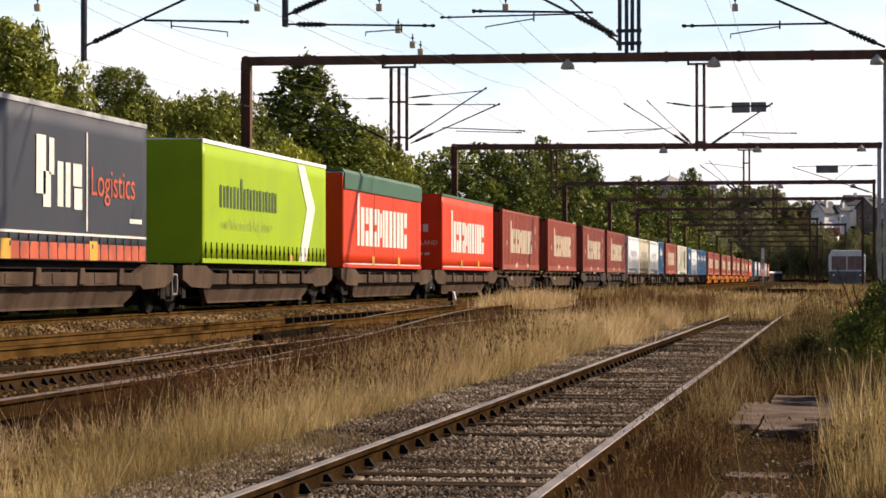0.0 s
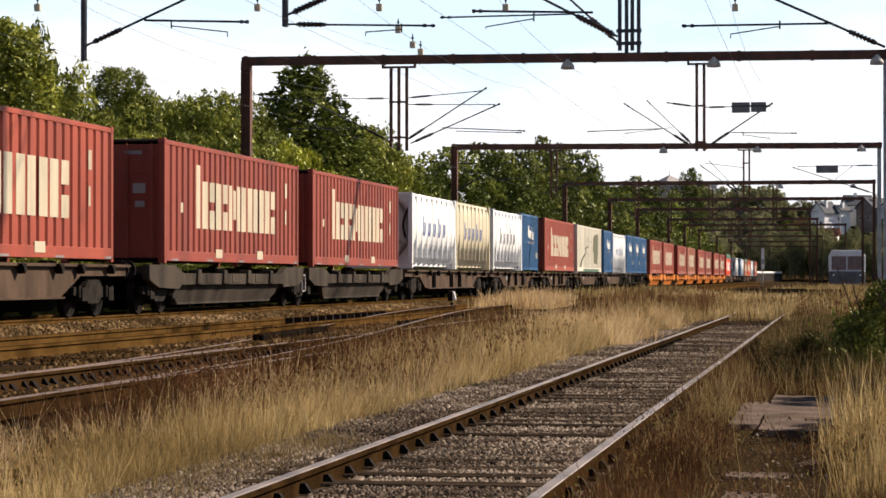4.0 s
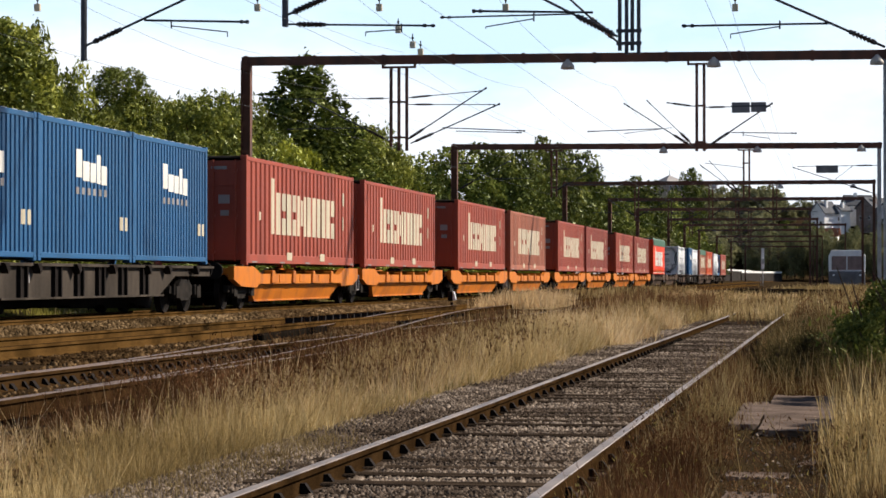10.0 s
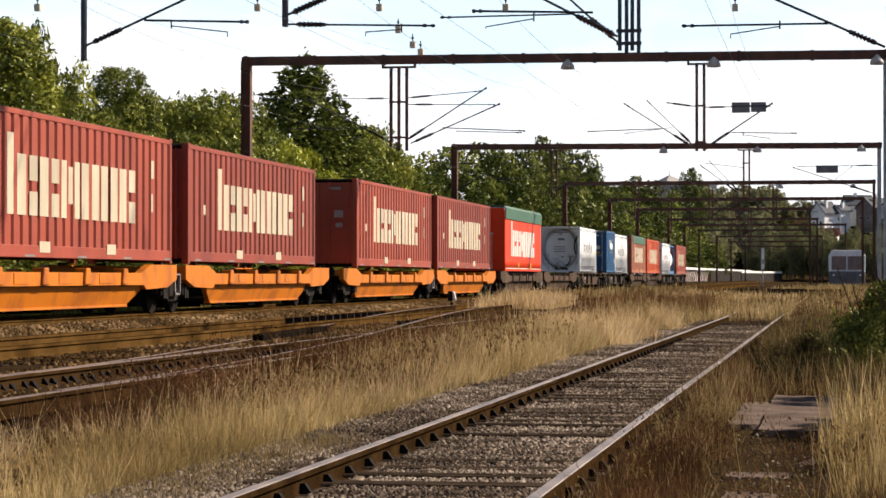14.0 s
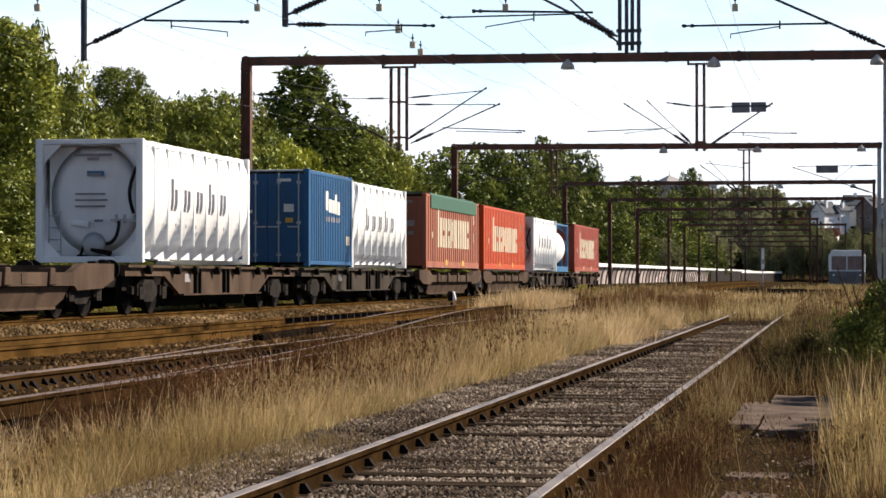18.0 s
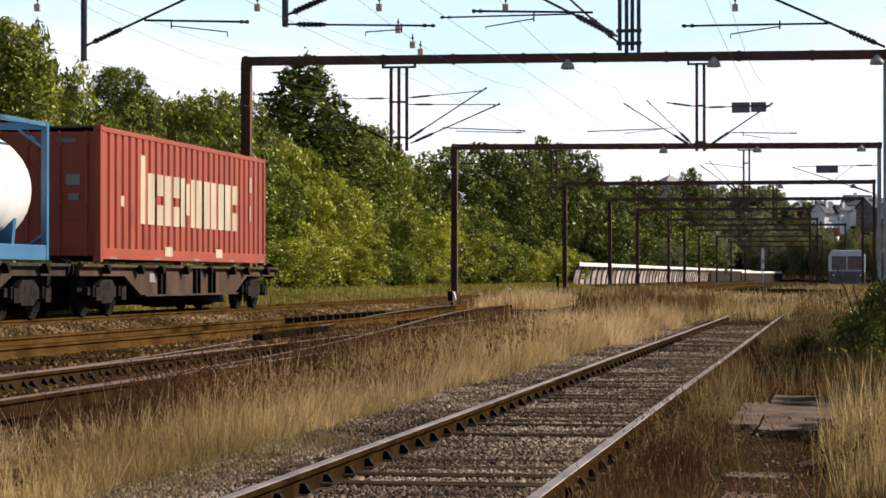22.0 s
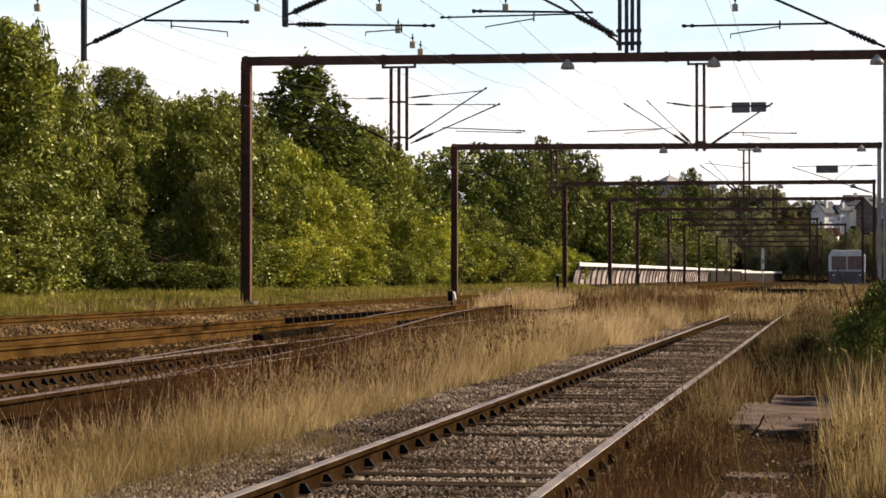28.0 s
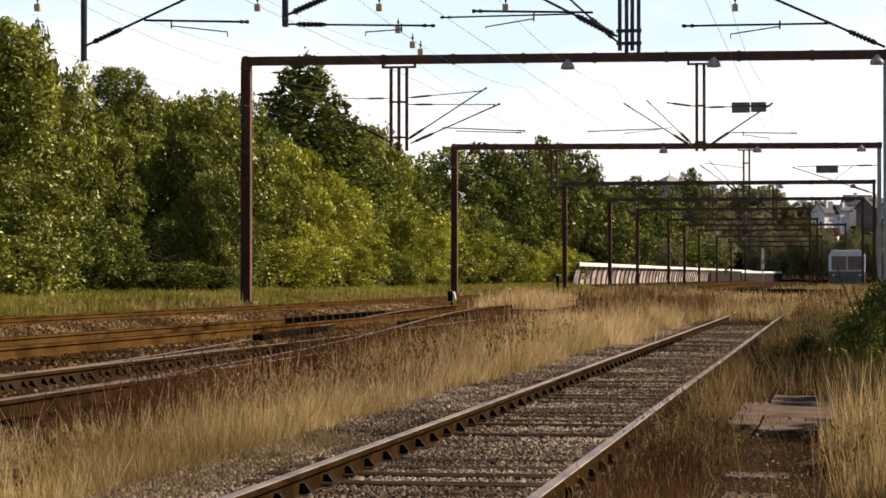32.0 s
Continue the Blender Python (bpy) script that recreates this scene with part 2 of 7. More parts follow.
GRASS_OLIVE = leaf_mat("olive_grass", [(0.060, 0.052, 0.012), (0.20, 0.165, 0.045), (0.44, 0.36, 0.13)], 0.35, 0.35)
GRASS_GREEN = leaf_mat("green_grass", [(0.058, 0.062, 0.011), (0.18, 0.168, 0.034), (0.38, 0.32, 0.095)], 0.35, 0.35)


# ---- mesh helpers ----
def box(bm, x0, x1, y0, y1, z0, z1):
    v = [bm.verts.new(c) for c in ((x0, y0, z0), (x1, y0, z0), (x1, y1, z0), (x0, y1, z0), (x0, y0, z1), (x1, y0, z1), (x1, y1, z1), (x0, y1, z1))]
    for f in ((3, 2, 1, 0), (4, 5, 6, 7), (0, 1, 5, 4), (1, 2, 6, 5), (2, 3, 7, 6), (3, 0, 4, 7)):
        bm.faces.new([v[i] for i in f])
    return bm


def prism(bm, poly, a, b, axis="x"):
    """poly: 2D outline, swept from a to b along an axis. Axis x: (y, z) points; y: (x, z); z: (x, y)."""
    def at(p, w):
        return {"x": (w, p[0], p[1]), "y": (p[0], w, p[1]), "z": (p[0], p[1], w)}[axis]
    lo, hi = [bm.verts.new(at(p, a)) for p in poly], [bm.verts.new(at(p, b)) for p in poly]
    bm.faces.new(lo[::-1])
    bm.faces.new(hi)
    k = len(poly)
    for i in range(k):
        bm.faces.new((lo[i], lo[(i + 1) % k], hi[(i + 1) % k], hi[i]))
    return bm


def tube(bm, p, q, r, r2=None, n=8, caps=True):
    p, q = Vector(p), Vector(q)
    d = (q - p).normalized()
    u = d.orthogonal().normalized()
    w = d.cross(u)
    r2 = r if r2 is None else r2
    rings = []
    for c, rr in ((p, r), (q, r2)):
        rings.append([bm.verts.new(c + (u * math.cos(2 * math.pi * i / n) + w * math.sin(2 * math.pi * i / n)) * rr) for i in range(n)])
    for i in range(n):
        bm.faces.new((rings[0][i], rings[0][(i + 1) % n], rings[1][(i + 1) % n], rings[1][i]))
    if caps:
        bm.faces.new(rings[0][::-1])
        bm.faces.new(rings[1])
    return bm


def lathe(bm, profile, n=16, axis="z"):
    """profile: (radius, height) points, turned about an axis."""
    rings = []
    for r, h in profile:
        ring = []
        for i in range(n):
            a = 2 * math.pi * i / n
            c, s = r * math.cos(a), r * math.sin(a)
            ring.append(bm.verts.new({"z": (c, s, h), "y": (c, h, s), "x": (h, c, s)}[axis]))
        rings.append(ring)
    for a, b in zip(rings, rings[1:]):
        for i in range(n):
            bm.faces.new((a[i], a[(i + 1) % n], b[(i + 1) % n], b[i]))
    bm.faces.new(rings[0][::-1])
    bm.faces.new(rings[-1])
    return bm


def mesh_of(name, bm, material, smooth=False):
    bmesh.ops.recalc_face_normals(bm, faces=bm.faces[:])
    me = bpy.data.meshes.new(name)
    bm.to_mesh(me)
    bm.free()
    me.materials.append(material)
    if smooth:
        me.polygons.foreach_set("use_smooth", [True] * len(me.polygons))
    return me


def part(name, bm, material, parent, label="", smooth=False, bevel=0.0):
    """One mesh under a thing or a part."""
    if bevel:
        bmesh.ops.recalc_face_normals(bm, faces=bm.faces[:])
        bmesh.ops.bevel(bm, geom=bm.edges[:], offset=bevel, segments=1, affect="EDGES")
    ob = new(name, mesh_of(name, bm, material, smooth))
    ob.parent = parent
    return tagged(ob, label)


def share(name, me, parent, m, label=""):
    """A piece that shares its mesh with others of its kind."""
    ob = new(name, me)
    ob.parent = parent
    ob.matrix_basis = m
    return tagged(ob, label)


def thing(name, label, category, m, group="", kind=""):
    ob = new(name)
    ob.empty_display_size = 0.3
    ob.matrix_basis = m
    return tagged(ob, label, category, group, kind)


def raw(name, verts, faces, material):
    """A mesh from arrays: verts (n, 3), faces (m, k)."""
    me = bpy.data.meshes.new(name)
    verts, faces = np.asarray(verts, np.float32), np.asarray(faces, np.int32)
    k = faces.shape[1]
    me.vertices.add(len(verts))
    me.vertices.foreach_set("co", verts.ravel())
    me.loops.add(faces.size)
    me.loops.foreach_set("vertex_index", faces.ravel())
    me.polygons.add(len(faces))
    me.polygons.foreach_set("loop_start", np.arange(0, faces.size, k, dtype=np.int32))
    me.polygons.foreach_set("loop_total", np.full(len(faces), k, np.int32))
    me.update(calc_edges=True)
    me.materials.append(material)
    return me


def B():
    return bmesh.new()


# ---- ground ----
PROFILE = [(-4000, 6.0), (-400, 3.0), (-60, 1.3), (-24, 0.72), (-20.6, 0.60), (-19.0, 0.16), (-14.2, 0.16), (-12.2, 0.18), (-8.7, 0.17),
           (-8.3, 0.06), (-5.5, 0.05), (-5.0, -0.05), (-3.9, -0.03), (-1.43, -0.03), (-1.38, 0.055), (-1.0, 0.09), (0.2, 0.10), (4.0, 0.12), (30, 0.3), (400, 3.0), (4000, 6.0)]


def hill(y):
    t = min(1.0, max(0.0, (y - 640) / 100))
    return 20 * t * t * (3 - 2 * t)


def ground_z(x, y=0.0):
    for (a, za), (b, zb) in zip(PROFILE, PROFILE[1:]):
        if a <= x <= b:
            return za + (zb - za) * (x - a) / (b - a) + hill(y)
    return hill(y)


def build_ground():
    xs = sorted({p[0] for p in PROFILE} | {-30 - 12 * i for i in range(12)} | {-23.3 + 0.9 * i for i in range(5)} | {-5 + 0.35 * i for i in range(18)}
                | {6, 9, 14, 20, 50, 90, 140, 200, 280, -250, -320, 700, -700})
    ys = [-2000, -900, -400, -120, -40, -10, 0, 5] + [7 + 0.8 * i for i in range(60)] + [56 + 4 * i for i in range(40)] + [230 + 18 * i for i in range(22)] + [632 + 9 * i for i in range(16)] + [800, 900, 1150, 1400, 2000, 3000, 4500]
    v = []
    for y in ys:
        for x in xs:
            z = ground_z(x, y)
            if 8 < y < 300 and (x > -1.2 or -5.2 < x < -3.8 or x < -19.2) and abs(x) < 40:
                z += (0.02 if -1.2 < x < 1.0 else 0.07) * noise.noise((x * 0.9, y * 0.9, 0.3)) + 0.03 * noise.noise((x * 3, y * 3, 2.0))
            v.append((x, y, z))
    w = len(xs)
    f = [(j * w + i, j * w + i + 1, (j + 1) * w + i + 1, (j + 1) * w + i) for j in range(len(ys) - 1) for i in range(w - 1)]
    me = raw("ground", v, f, SOIL)
    tagged(new("ground", me), "dry brown soil of the yard with sparse grass", "ground", kind="structure")


build_ground()


def bed(name, label, outline, material, y0, y1, step=1.2):
    """A ballast bed: an outline of (x, z) points swept along the track, slightly uneven."""
    n = int((y1 - y0) / step) + 1
    v, f = [], []
    k = len(outline)
    for j in range(n):
        y = y0 + j * step
        for i, (x, z) in enumerate(outline):
            e = 0.0 if i in (0, k - 1) else 0.018 * noise.noise((x * 2.1, y * 2.1, 4.0))
            v.append((x, y, z + e))
    for j in range(n - 1):
        for i in range(k - 1):
            f.append((j * k + i, j * k + i + 1, (j + 1) * k + i + 1, (j + 1) * k + i))
    tagged(new(name, raw(name, v, f, material)), label, "ballast", kind="structure")


def bed_outline(x, top, low, half=1.75, steps=10):
    pts = [(x - half - 0.6, low)] + [(x - half + 2 * half * i / steps, top) for i in range(steps + 1)] + [(x + half + 0.6, low)]
    return pts


bed("ballast_main", "rust-brown stone ballast under the main track", bed_outline(-16.47, 0.295, 0.12), BALLAST_BROWN, -720, 620, 2.5)
bed("ballast_middle", "rust-brown stone ballast under the middle track", bed_outline(-10.21, 0.285, 0.12, 1.9), BALLAST_BROWN, -20, 300, 1.5)
bed("ballast_near", "brown stone ballast under the near through track", bed_outline(-7.10, 0.095, 0.0, 1.4), BALLAST_BROWN, -10, 160, 1.5)
bed("ballast_siding", "grey-brown stone ballast of the disused siding", [(-4.38, -0.12)] + [(-3.78 + 0.238 * i, 0.035) for i in range(11)] + [(-1.39, -0.05)], BALLAST, -4, 110, 0.6)


# ---- tracks ----
def rail_outline(side):
    """Cross-section of a flat-bottomed rail, its head's top at z = 0."""
    h = [(-0.036, -0.004), (-0.030, 0.0), (0.030, 0.0), (0.036, -0.004), (0.036, -0.036), (0.010, -0.046), (0.009, -0.125), (0.062, -0.142), (0.062, -0.152)]
    return h + [(-x, z) for x, z in reversed(h[4:])]


def rail_mesh(name, way, web, head):
    """A rail swept along way: a list of (x, y, z)."""
    prof = rail_outline(1)
    k = len(prof)
    bm = B()
    rings = []
    for i, c in enumerate(way):
        a, b = Vector(way[max(0, i - 1)]), Vector(way[min(len(way) - 1, i + 1)])
        d = (b - a).normalized()
        s = Vector((d.y, -d.x, 0)).normalized()
        rings.append([bm.verts.new(Vector(c) + s * x + Vector((0, 0, z))) for x, z in prof])
    for a, b in zip(rings, rings[1:]):
        for i in range(k):
            f = bm.faces.new((a[i], a[(i + 1) % k], b[(i + 1) % k], b[i]))
            f.material_index = 1 if i in (0, 1, 2) else 0
    bm.faces.new(rings[0])
    bm.faces.new(rings[-1][::-1])
    me = mesh_of(name, bm, web)
    me.materials.append(head)
    return me


def straight(x, z, y0, y1, step=12.0, wob=0.004):
    n = max(1, int((y1 - y0) / step))
    return [(x + wob * math.sin(1.7 * i + x), y0 + (y1 - y0) * i / n, z + wob * math.sin(2.3 * i + x)) for i in range(n + 1)]


def sleeper_mesh(length, width, height):
    bm = B()
    box(bm, -length / 2, length / 2, -width / 2, width / 2, -height, 0)
    bmesh.ops.bevel(bm, geom=bm.edges[:], offset=0.012, segments=1, affect="EDGES")
    return mesh_of("sleeper", bm, SLEEPER)


def clip_mesh():
    bm = B()
    prism(bm, [(-0.022, 0.0), (0.052, 0.0), (0.052, 0.012), (0.004, 0.078), (-0.022, 0.078)], -0.028, 0.028, "y")
    return mesh_of("rail_clip", bm, IRON)


SLEEPER_ME = sleeper_mesh(2.5, 0.25, 0.14)
CLIP_ME = clip_mesh()


def track(name, label, x, z, y0, y1, web, head, sleepers, clips, sleeper_top):
    tr = thing(name, label, "railway track", pose(0, 0, 0), kind="structure")
    for s in (-1, 1):
        ob = new("rail", rail_mesh("rail", straight(x + s * 0.7525, z, y0, y1), web, head))
        ob.parent = tr
    y, i = sleepers[0], 0
    while y < sleepers[1]:
        share("sleeper", SLEEPER_ME, tr, pose(x + random.uniform(-0.03, 0.03), y, sleeper_top + random.uniform(-0.012, 0.008), 0, 0, random.uniform(-0.8, 0.8)))
        if clips[0] < y < clips[1]:
            for s in (-1, 1):
                for f in (1, -1):
                    share("rail_clip", CLIP_ME, tr, pose(x + s * 0.7525 + f * 0.03, y, z - 0.148, 0, 0, 0 if f > 0 else 180))
        y += 0.62
        i += 1
    return tr


track("track_siding", "disused siding with dull steel rails on buried wooden sleepers", -2.23, 0.17, 6.0, 73.0, RAIL_RUST, RAIL_TOP, (8.0, 72.0), (10.0, 46.0), 0.050)
track("track_near", "rusty through track half sunk in brown weeds", -7.18, 0.31, 2.0, 160.0, RAIL_UMBER, RAIL_WORN, (16.0, 80.0), (18.0, 40.0), 0.115)
track("track_middle", "rust-brown running track on brown ballast", -10.21, 0.46, 2.0, 300.0, RAIL_BROWN, RAIL_RUST, (24.0, 110.0), (0.0, 0.0), 0.308)
track("track_main", "rust-brown main line track used by the goods train", -16.47, 0.44, -720.0, 620.0, RAIL_BROWN, RAIL_RUST, (40.0, 130.0), (0.0, 0.0), 0.300)


def crossover():
    """The pair of curved rails that leads from the near track to the middle one."""
    tr = thing("track_crossover", "curved crossover rails linking two rusty tracks", "railway track", pose(0, 0, 0), kind="structure")
    for s in (-1, 1):
        way = []
        for i in range(31):
            y = 19.0 + 49.0 * i / 30
            t = i / 30
            e = t * t * (3 - 2 * t)
            way.append((-7.18 + (-10.21 + 7.18) * e + s * 0.7525 - 0.05 * s * (1 - t), y, 0.312 + 0.15 * e))
        ob = new("rail", rail_mesh("rail", way, RAIL_UMBER, RAIL_WORN))
        ob.parent = tr
    # check rails
    for x, z, y0, y1 in ((-8.00, 0.315, 14.0, 31.0), (-6.36, 0.315, 14.0, 29.0)):
        ob = new("check_rail", rail_mesh("check_rail", straight(x, z, y0, y1, 4), RAIL_UMBER, RAIL_WORN))
        ob.parent = tr
    bm = B()
    prism(bm, [(-8.55, 34.0), (-8.38, 34.0), (-8.74, 40.2), (-8.90, 40.2)], 0.12, 0.42, "z")
    part("crossing_plank", bm, BLACK_TIMBER, tr, "black timber plank beside the crossing rail", bevel=0.02)
    chair = B()
    box(chair, -0.10, 0.10, -0.08, 0.08, 0.0, 0.05)
    prism(chair, [(-0.08, 0.05), (0.08, 0.05), (0.04, 0.17), (-0.04, 0.17)], -0.06, 0.10, "x")
    chair_me = mesh_of("rail_chair", chair, IRON)
    for i in range(28):
        share("rail_chair", CLIP_ME, tr, Matrix.LocRotScale((-6.40, 14.5 + 0.62 * i, 0.105), None, (1.6, 1.6, 1.5)))
        share("rail_chair", CLIP_ME, tr, Matrix.LocRotScale((-7.90, 17.5 + 0.62 * i, 0.115), None, (1.6, 1.6, 1.5)))
    for i in range(14):
        share("rail_chair", chair_me, tr, pose(-10.70, 45.5 + 0.75 * i, 0.295))
    for i in range(16):
        share("rail_chair", chair_me, tr, pose(-8.55 - 0.03 * i, 46.0 + 0.7 * i, 0.22))


crossover()


# ---- overhead line portals ----
def insulator(bm, p, q, r=0.065):
    p, q = Vector(p), Vector(q)
    n = max(6, int((q - p).length / 0.075))
    for i in range(n):
        a, b = p.lerp(q, (i + 0.05) / n), p.lerp(q, (i + 0.80) / n)
        tube(bm, a, b, r, r * 0.62, 8)
    tube(bm, p, q, r * 0.5, None, 6)


SIGN_GREY = mat("grey_sign", (0.16, 0.165, 0.18), 0.6, 0.2)


def insulator_bm(p, q, r=0.065):
    bm = B()
    insulator(bm, p, q, r)
    return bm


def strut(parent, x0, z0, x1, z1, i0=0.0, i1=0.0, r=0.022, y=0.0, name="cantilever", thick=0.062):
    """A round bar between two places of a portal; a ribbed insulator sits on it from x = i0 to x = i1."""
    a, b = Vector((x0, y, z0)), Vector((x1, y, z1))
    bm = B()
    tube(bm, a, b, r, None, 8)
    for t in (0.985, 0.93):
        c = a.lerp(b, t)
        tube(bm, c - (b - a).normalized() * 0.03, c + (b - a).normalized() * 0.03, r * 1.7, None, 8)
    o = part(name, bm, DARK_WIRE, parent)
    if i0 != i1:
        f, g = (i0 - x0) / (x1 - x0), (i1 - x0) / (x1 - x0)
        part("insulator", insulator_bm(a.lerp(b, f), a.lerp(b, g), thick), PORCELAIN, o, "brown ribbed insulator")
        for t in (f, g):
            c, d = a.lerp(b, t), (b - a).normalized() * 0.05
            part("end_cap", tube(B(), c - d, c + d, r * 1.9, None, 8), DARK_WIRE, o)
    return o


def steady(parent, x0, z0, x1, z1, hook=0.10, y=0.0):
    """A light arm that hangs from a registration arm and holds the contact wire."""
    bm = B()
    tube(bm, (x0, y, z0 + 0.11), (x0, y, z0 - 0.05), 0.017, None, 6)
    tube(bm, (x0, y, z0), (x1, y, z1), 0.012, None, 6)
    tube(bm, (x1, y, z1), (x1, y, z1 - hook), 0.011, None, 6)
    part("steady_arm", bm, DARK_WIRE, parent)


def arm(parent, hx, side, reach, base=5.80, tip=7.15, reg=6.12):
    """A plain bracket of a far portal: strut, tie, registration arm and steady arm."""
    strut(parent, hx, base, hx + side * reach, tip, hx + side * 0.15, hx + side * 0.75)
    strut(parent, hx, tip - 0.2, hx + side * (reach + 0.1), tip - 0.1, hx + side * 0.2, hx + side * 0.7, 0.014, thick=0.05, name="tie_rod")
    strut(parent, hx + side * 0.5, reg + 0.05, hx + side * (reach + 1.1), reg, r=0.018, name="registration_arm")
    steady(parent, hx + side * (reach + 0.1), reg - 0.05, hx + side * (reach + 0.8), reg - 0.18)


def drop_post(parent, x, z0, top, w=0.045, paint=None):
    """One hanging post of two flat bars and a web."""
    bm = B()
    for s in (-1, 1):
        box(bm, x - w, x + w, s * 0.05 - 0.012, s * 0.05 + 0.012, z0, top)
    box(bm, x - 0.012, x + 0.012, -0.05, 0.05, z0, top)
    part("drop_post", bm, paint or RUST_STEEL, parent)


def hanging_posts(parent, posts, top, bracket=True, paint=None, w=0.045, clamps=(6.0, 7.2)):
    """posts: (x, lower end). Clamps tie them together, a bracket holds them under the beam."""
    for x, z0 in posts:
        drop_post(parent, x, z0, top, w, paint)
    lo, hi = min(p[0] for p in posts) - 0.06, max(p[0] for p in posts) + 0.06
    for z in clamps if len(posts) > 1 else ():
        part("clamp", box(B(), lo, hi, -0.075, -0.062, z - 0.035, z + 0.035), paint or RUST_STEEL, parent)
    if bracket:
        bm = B()
        box(bm, lo - 0.25, hi + 0.25, -0.10, 0.10, top - 0.05, top + 0.01)
        for x in (lo - 0.22, hi + 0.22):
            box(bm, x - 0.03, x + 0.03, -0.10, 0.10, top, top + 0.18)
        part("bracket", bm, RUST_STEEL, parent)


def portal(y, left, right, beam, hangers, drop=0.0, w=0.15):
    """left, right: x of the posts; beam: z of its centre at the left post; drop: how much lower the right end is."""
    p = thing("overhead_line_portal", "rust-brown steel overhead line portal across the tracks", "line portal", pose(0, y, 0), "portals over the tracks")
    w0 = w
    for nm, x, hz in (("post", left, beam), ("post", right, beam - drop)):
        bm = B()
        w = w0 if x < -5 else 0.085
        pale = x > -5 and y < 150
        gz = ground_z(x, y) - 0.15
        for s in (-1, 1):
            box(bm, x + s * w - 0.018, x + s * w + 0.018, -w, w, gz, hz)
        box(bm, x - w, x + w, -0.012, 0.012, gz, hz)
        for i in range(9):
            zz = gz + 0.5 + i * (hz - gz - 0.8) / 8
            box(bm, x - w, x + w, -w, -w + 0.012, zz, zz + 0.12)
        part(nm, bm, GREY_STEEL if pale else RUST_STEEL, p, "pale galvanised steel post" if pale else "")
        bm = B()
        box(bm, x - 0.35, x + 0.35, -0.35, 0.35, gz - 0.2, gz + 0.22)
        part("footing", bm, CONCRETE, p, bevel=0.02)
    w = w0
    bm = B()
    prism(bm, [(left - w, beam - 0.15), (right + w, beam - 0.15 - drop), (right + w, beam + 0.15 - drop), (left - w, beam + 0.15)], -0.09, 0.09, "y")
    k = max(4, int((right - left) / 2.2))
    for i in range(k + 1):
        xx = left + (right - left) * i / k
        zz = beam - drop * i / k
        box(bm, xx - 0.05, xx + 0.05, -0.12, 0.12, zz - 0.175, zz + 0.175)
    part("beam", bm, RUST_STEEL, p)
    for x, n, sides in hangers:
        hanging_posts(p, [(x + (i - (n - 1) / 2) * 0.27, 5.50) for i in range(n)], beam - 0.18 - drop * 0.5)
        for side, reach in sides:
            arm(p, x, side, reach)
    return p


DARK_POST = mat("dark_blue_grey_steel", (0.040, 0.042, 0.055), 0.6, 0.2, dark=0.6, scale=2, grain=30, streak=4)


def near_portal():
    p = portal(44.6, -19.8, 3.0, 8.62, [])
    hanging_posts(p, [(-14.65, 5.56)], 8.44, paint=DARK_POST)
    strut(p, -14.60, 5.86, -10.6, 7.60, -14.40, -13.92, 0.024)
    strut(p, -13.41, 6.34, -11.29, 6.27, r=0.022, name="registration_arm")
    steady(p, -12.86, 6.22, -11.72, 6.08)
    hanging_posts(p, [(-10.56, 6.16)], 8.44, paint=DARK_POST, w=0.05)
    strut(p, -10.52, 6.39, -8.2, 7.36, -10.36, -9.72, 0.024, thick=0.075)
    strut(p, -10.52, 6.21, -7.59, 6.13, -10.28, -9.80, 0.020, name="registration_arm")
    steady(p, -8.25, 6.07, -8.96, 6.03, 0.08)
    hanging_posts(p, [(-4.02, 5.59), (-3.89, 5.52), (-3.78, 5.59), (-3.66, 5.52)], 8.44, w=0.032, paint=DARK_POST, clamps=(5.72, 5.96))
    strut(p, -4.06, 5.86, -6.9, 7.34, -4.18, -4.80, 0.024, thick=0.072)
    strut(p, -4.06, 5.76, -5.7, 7.26, -4.22, -4.56, 0.022, 0.3)
    strut(p, -4.53, 6.33, -6.87, 6.40, r=0.022, name="registration_arm")
    strut(p, -4.96, 6.34, -7.54, 6.32, r=0.016, y=0.3, name="registration_arm")
    steady(p, -5.67, 6.23, -6.60, 6.09, 0.04)
    hanging_posts(p, [(1.02, 5.2)], 8.44)
    strut(p, 0.95, 5.58, -2.4, 7.12, 0.74, 0.34, 0.024)
    strut(p, -0.02, 6.04, -2.84, 6.04, r=0.020, name="registration_arm")
    steady(p, -1.0, 6.00, -1.92, 5.87, 0.08)


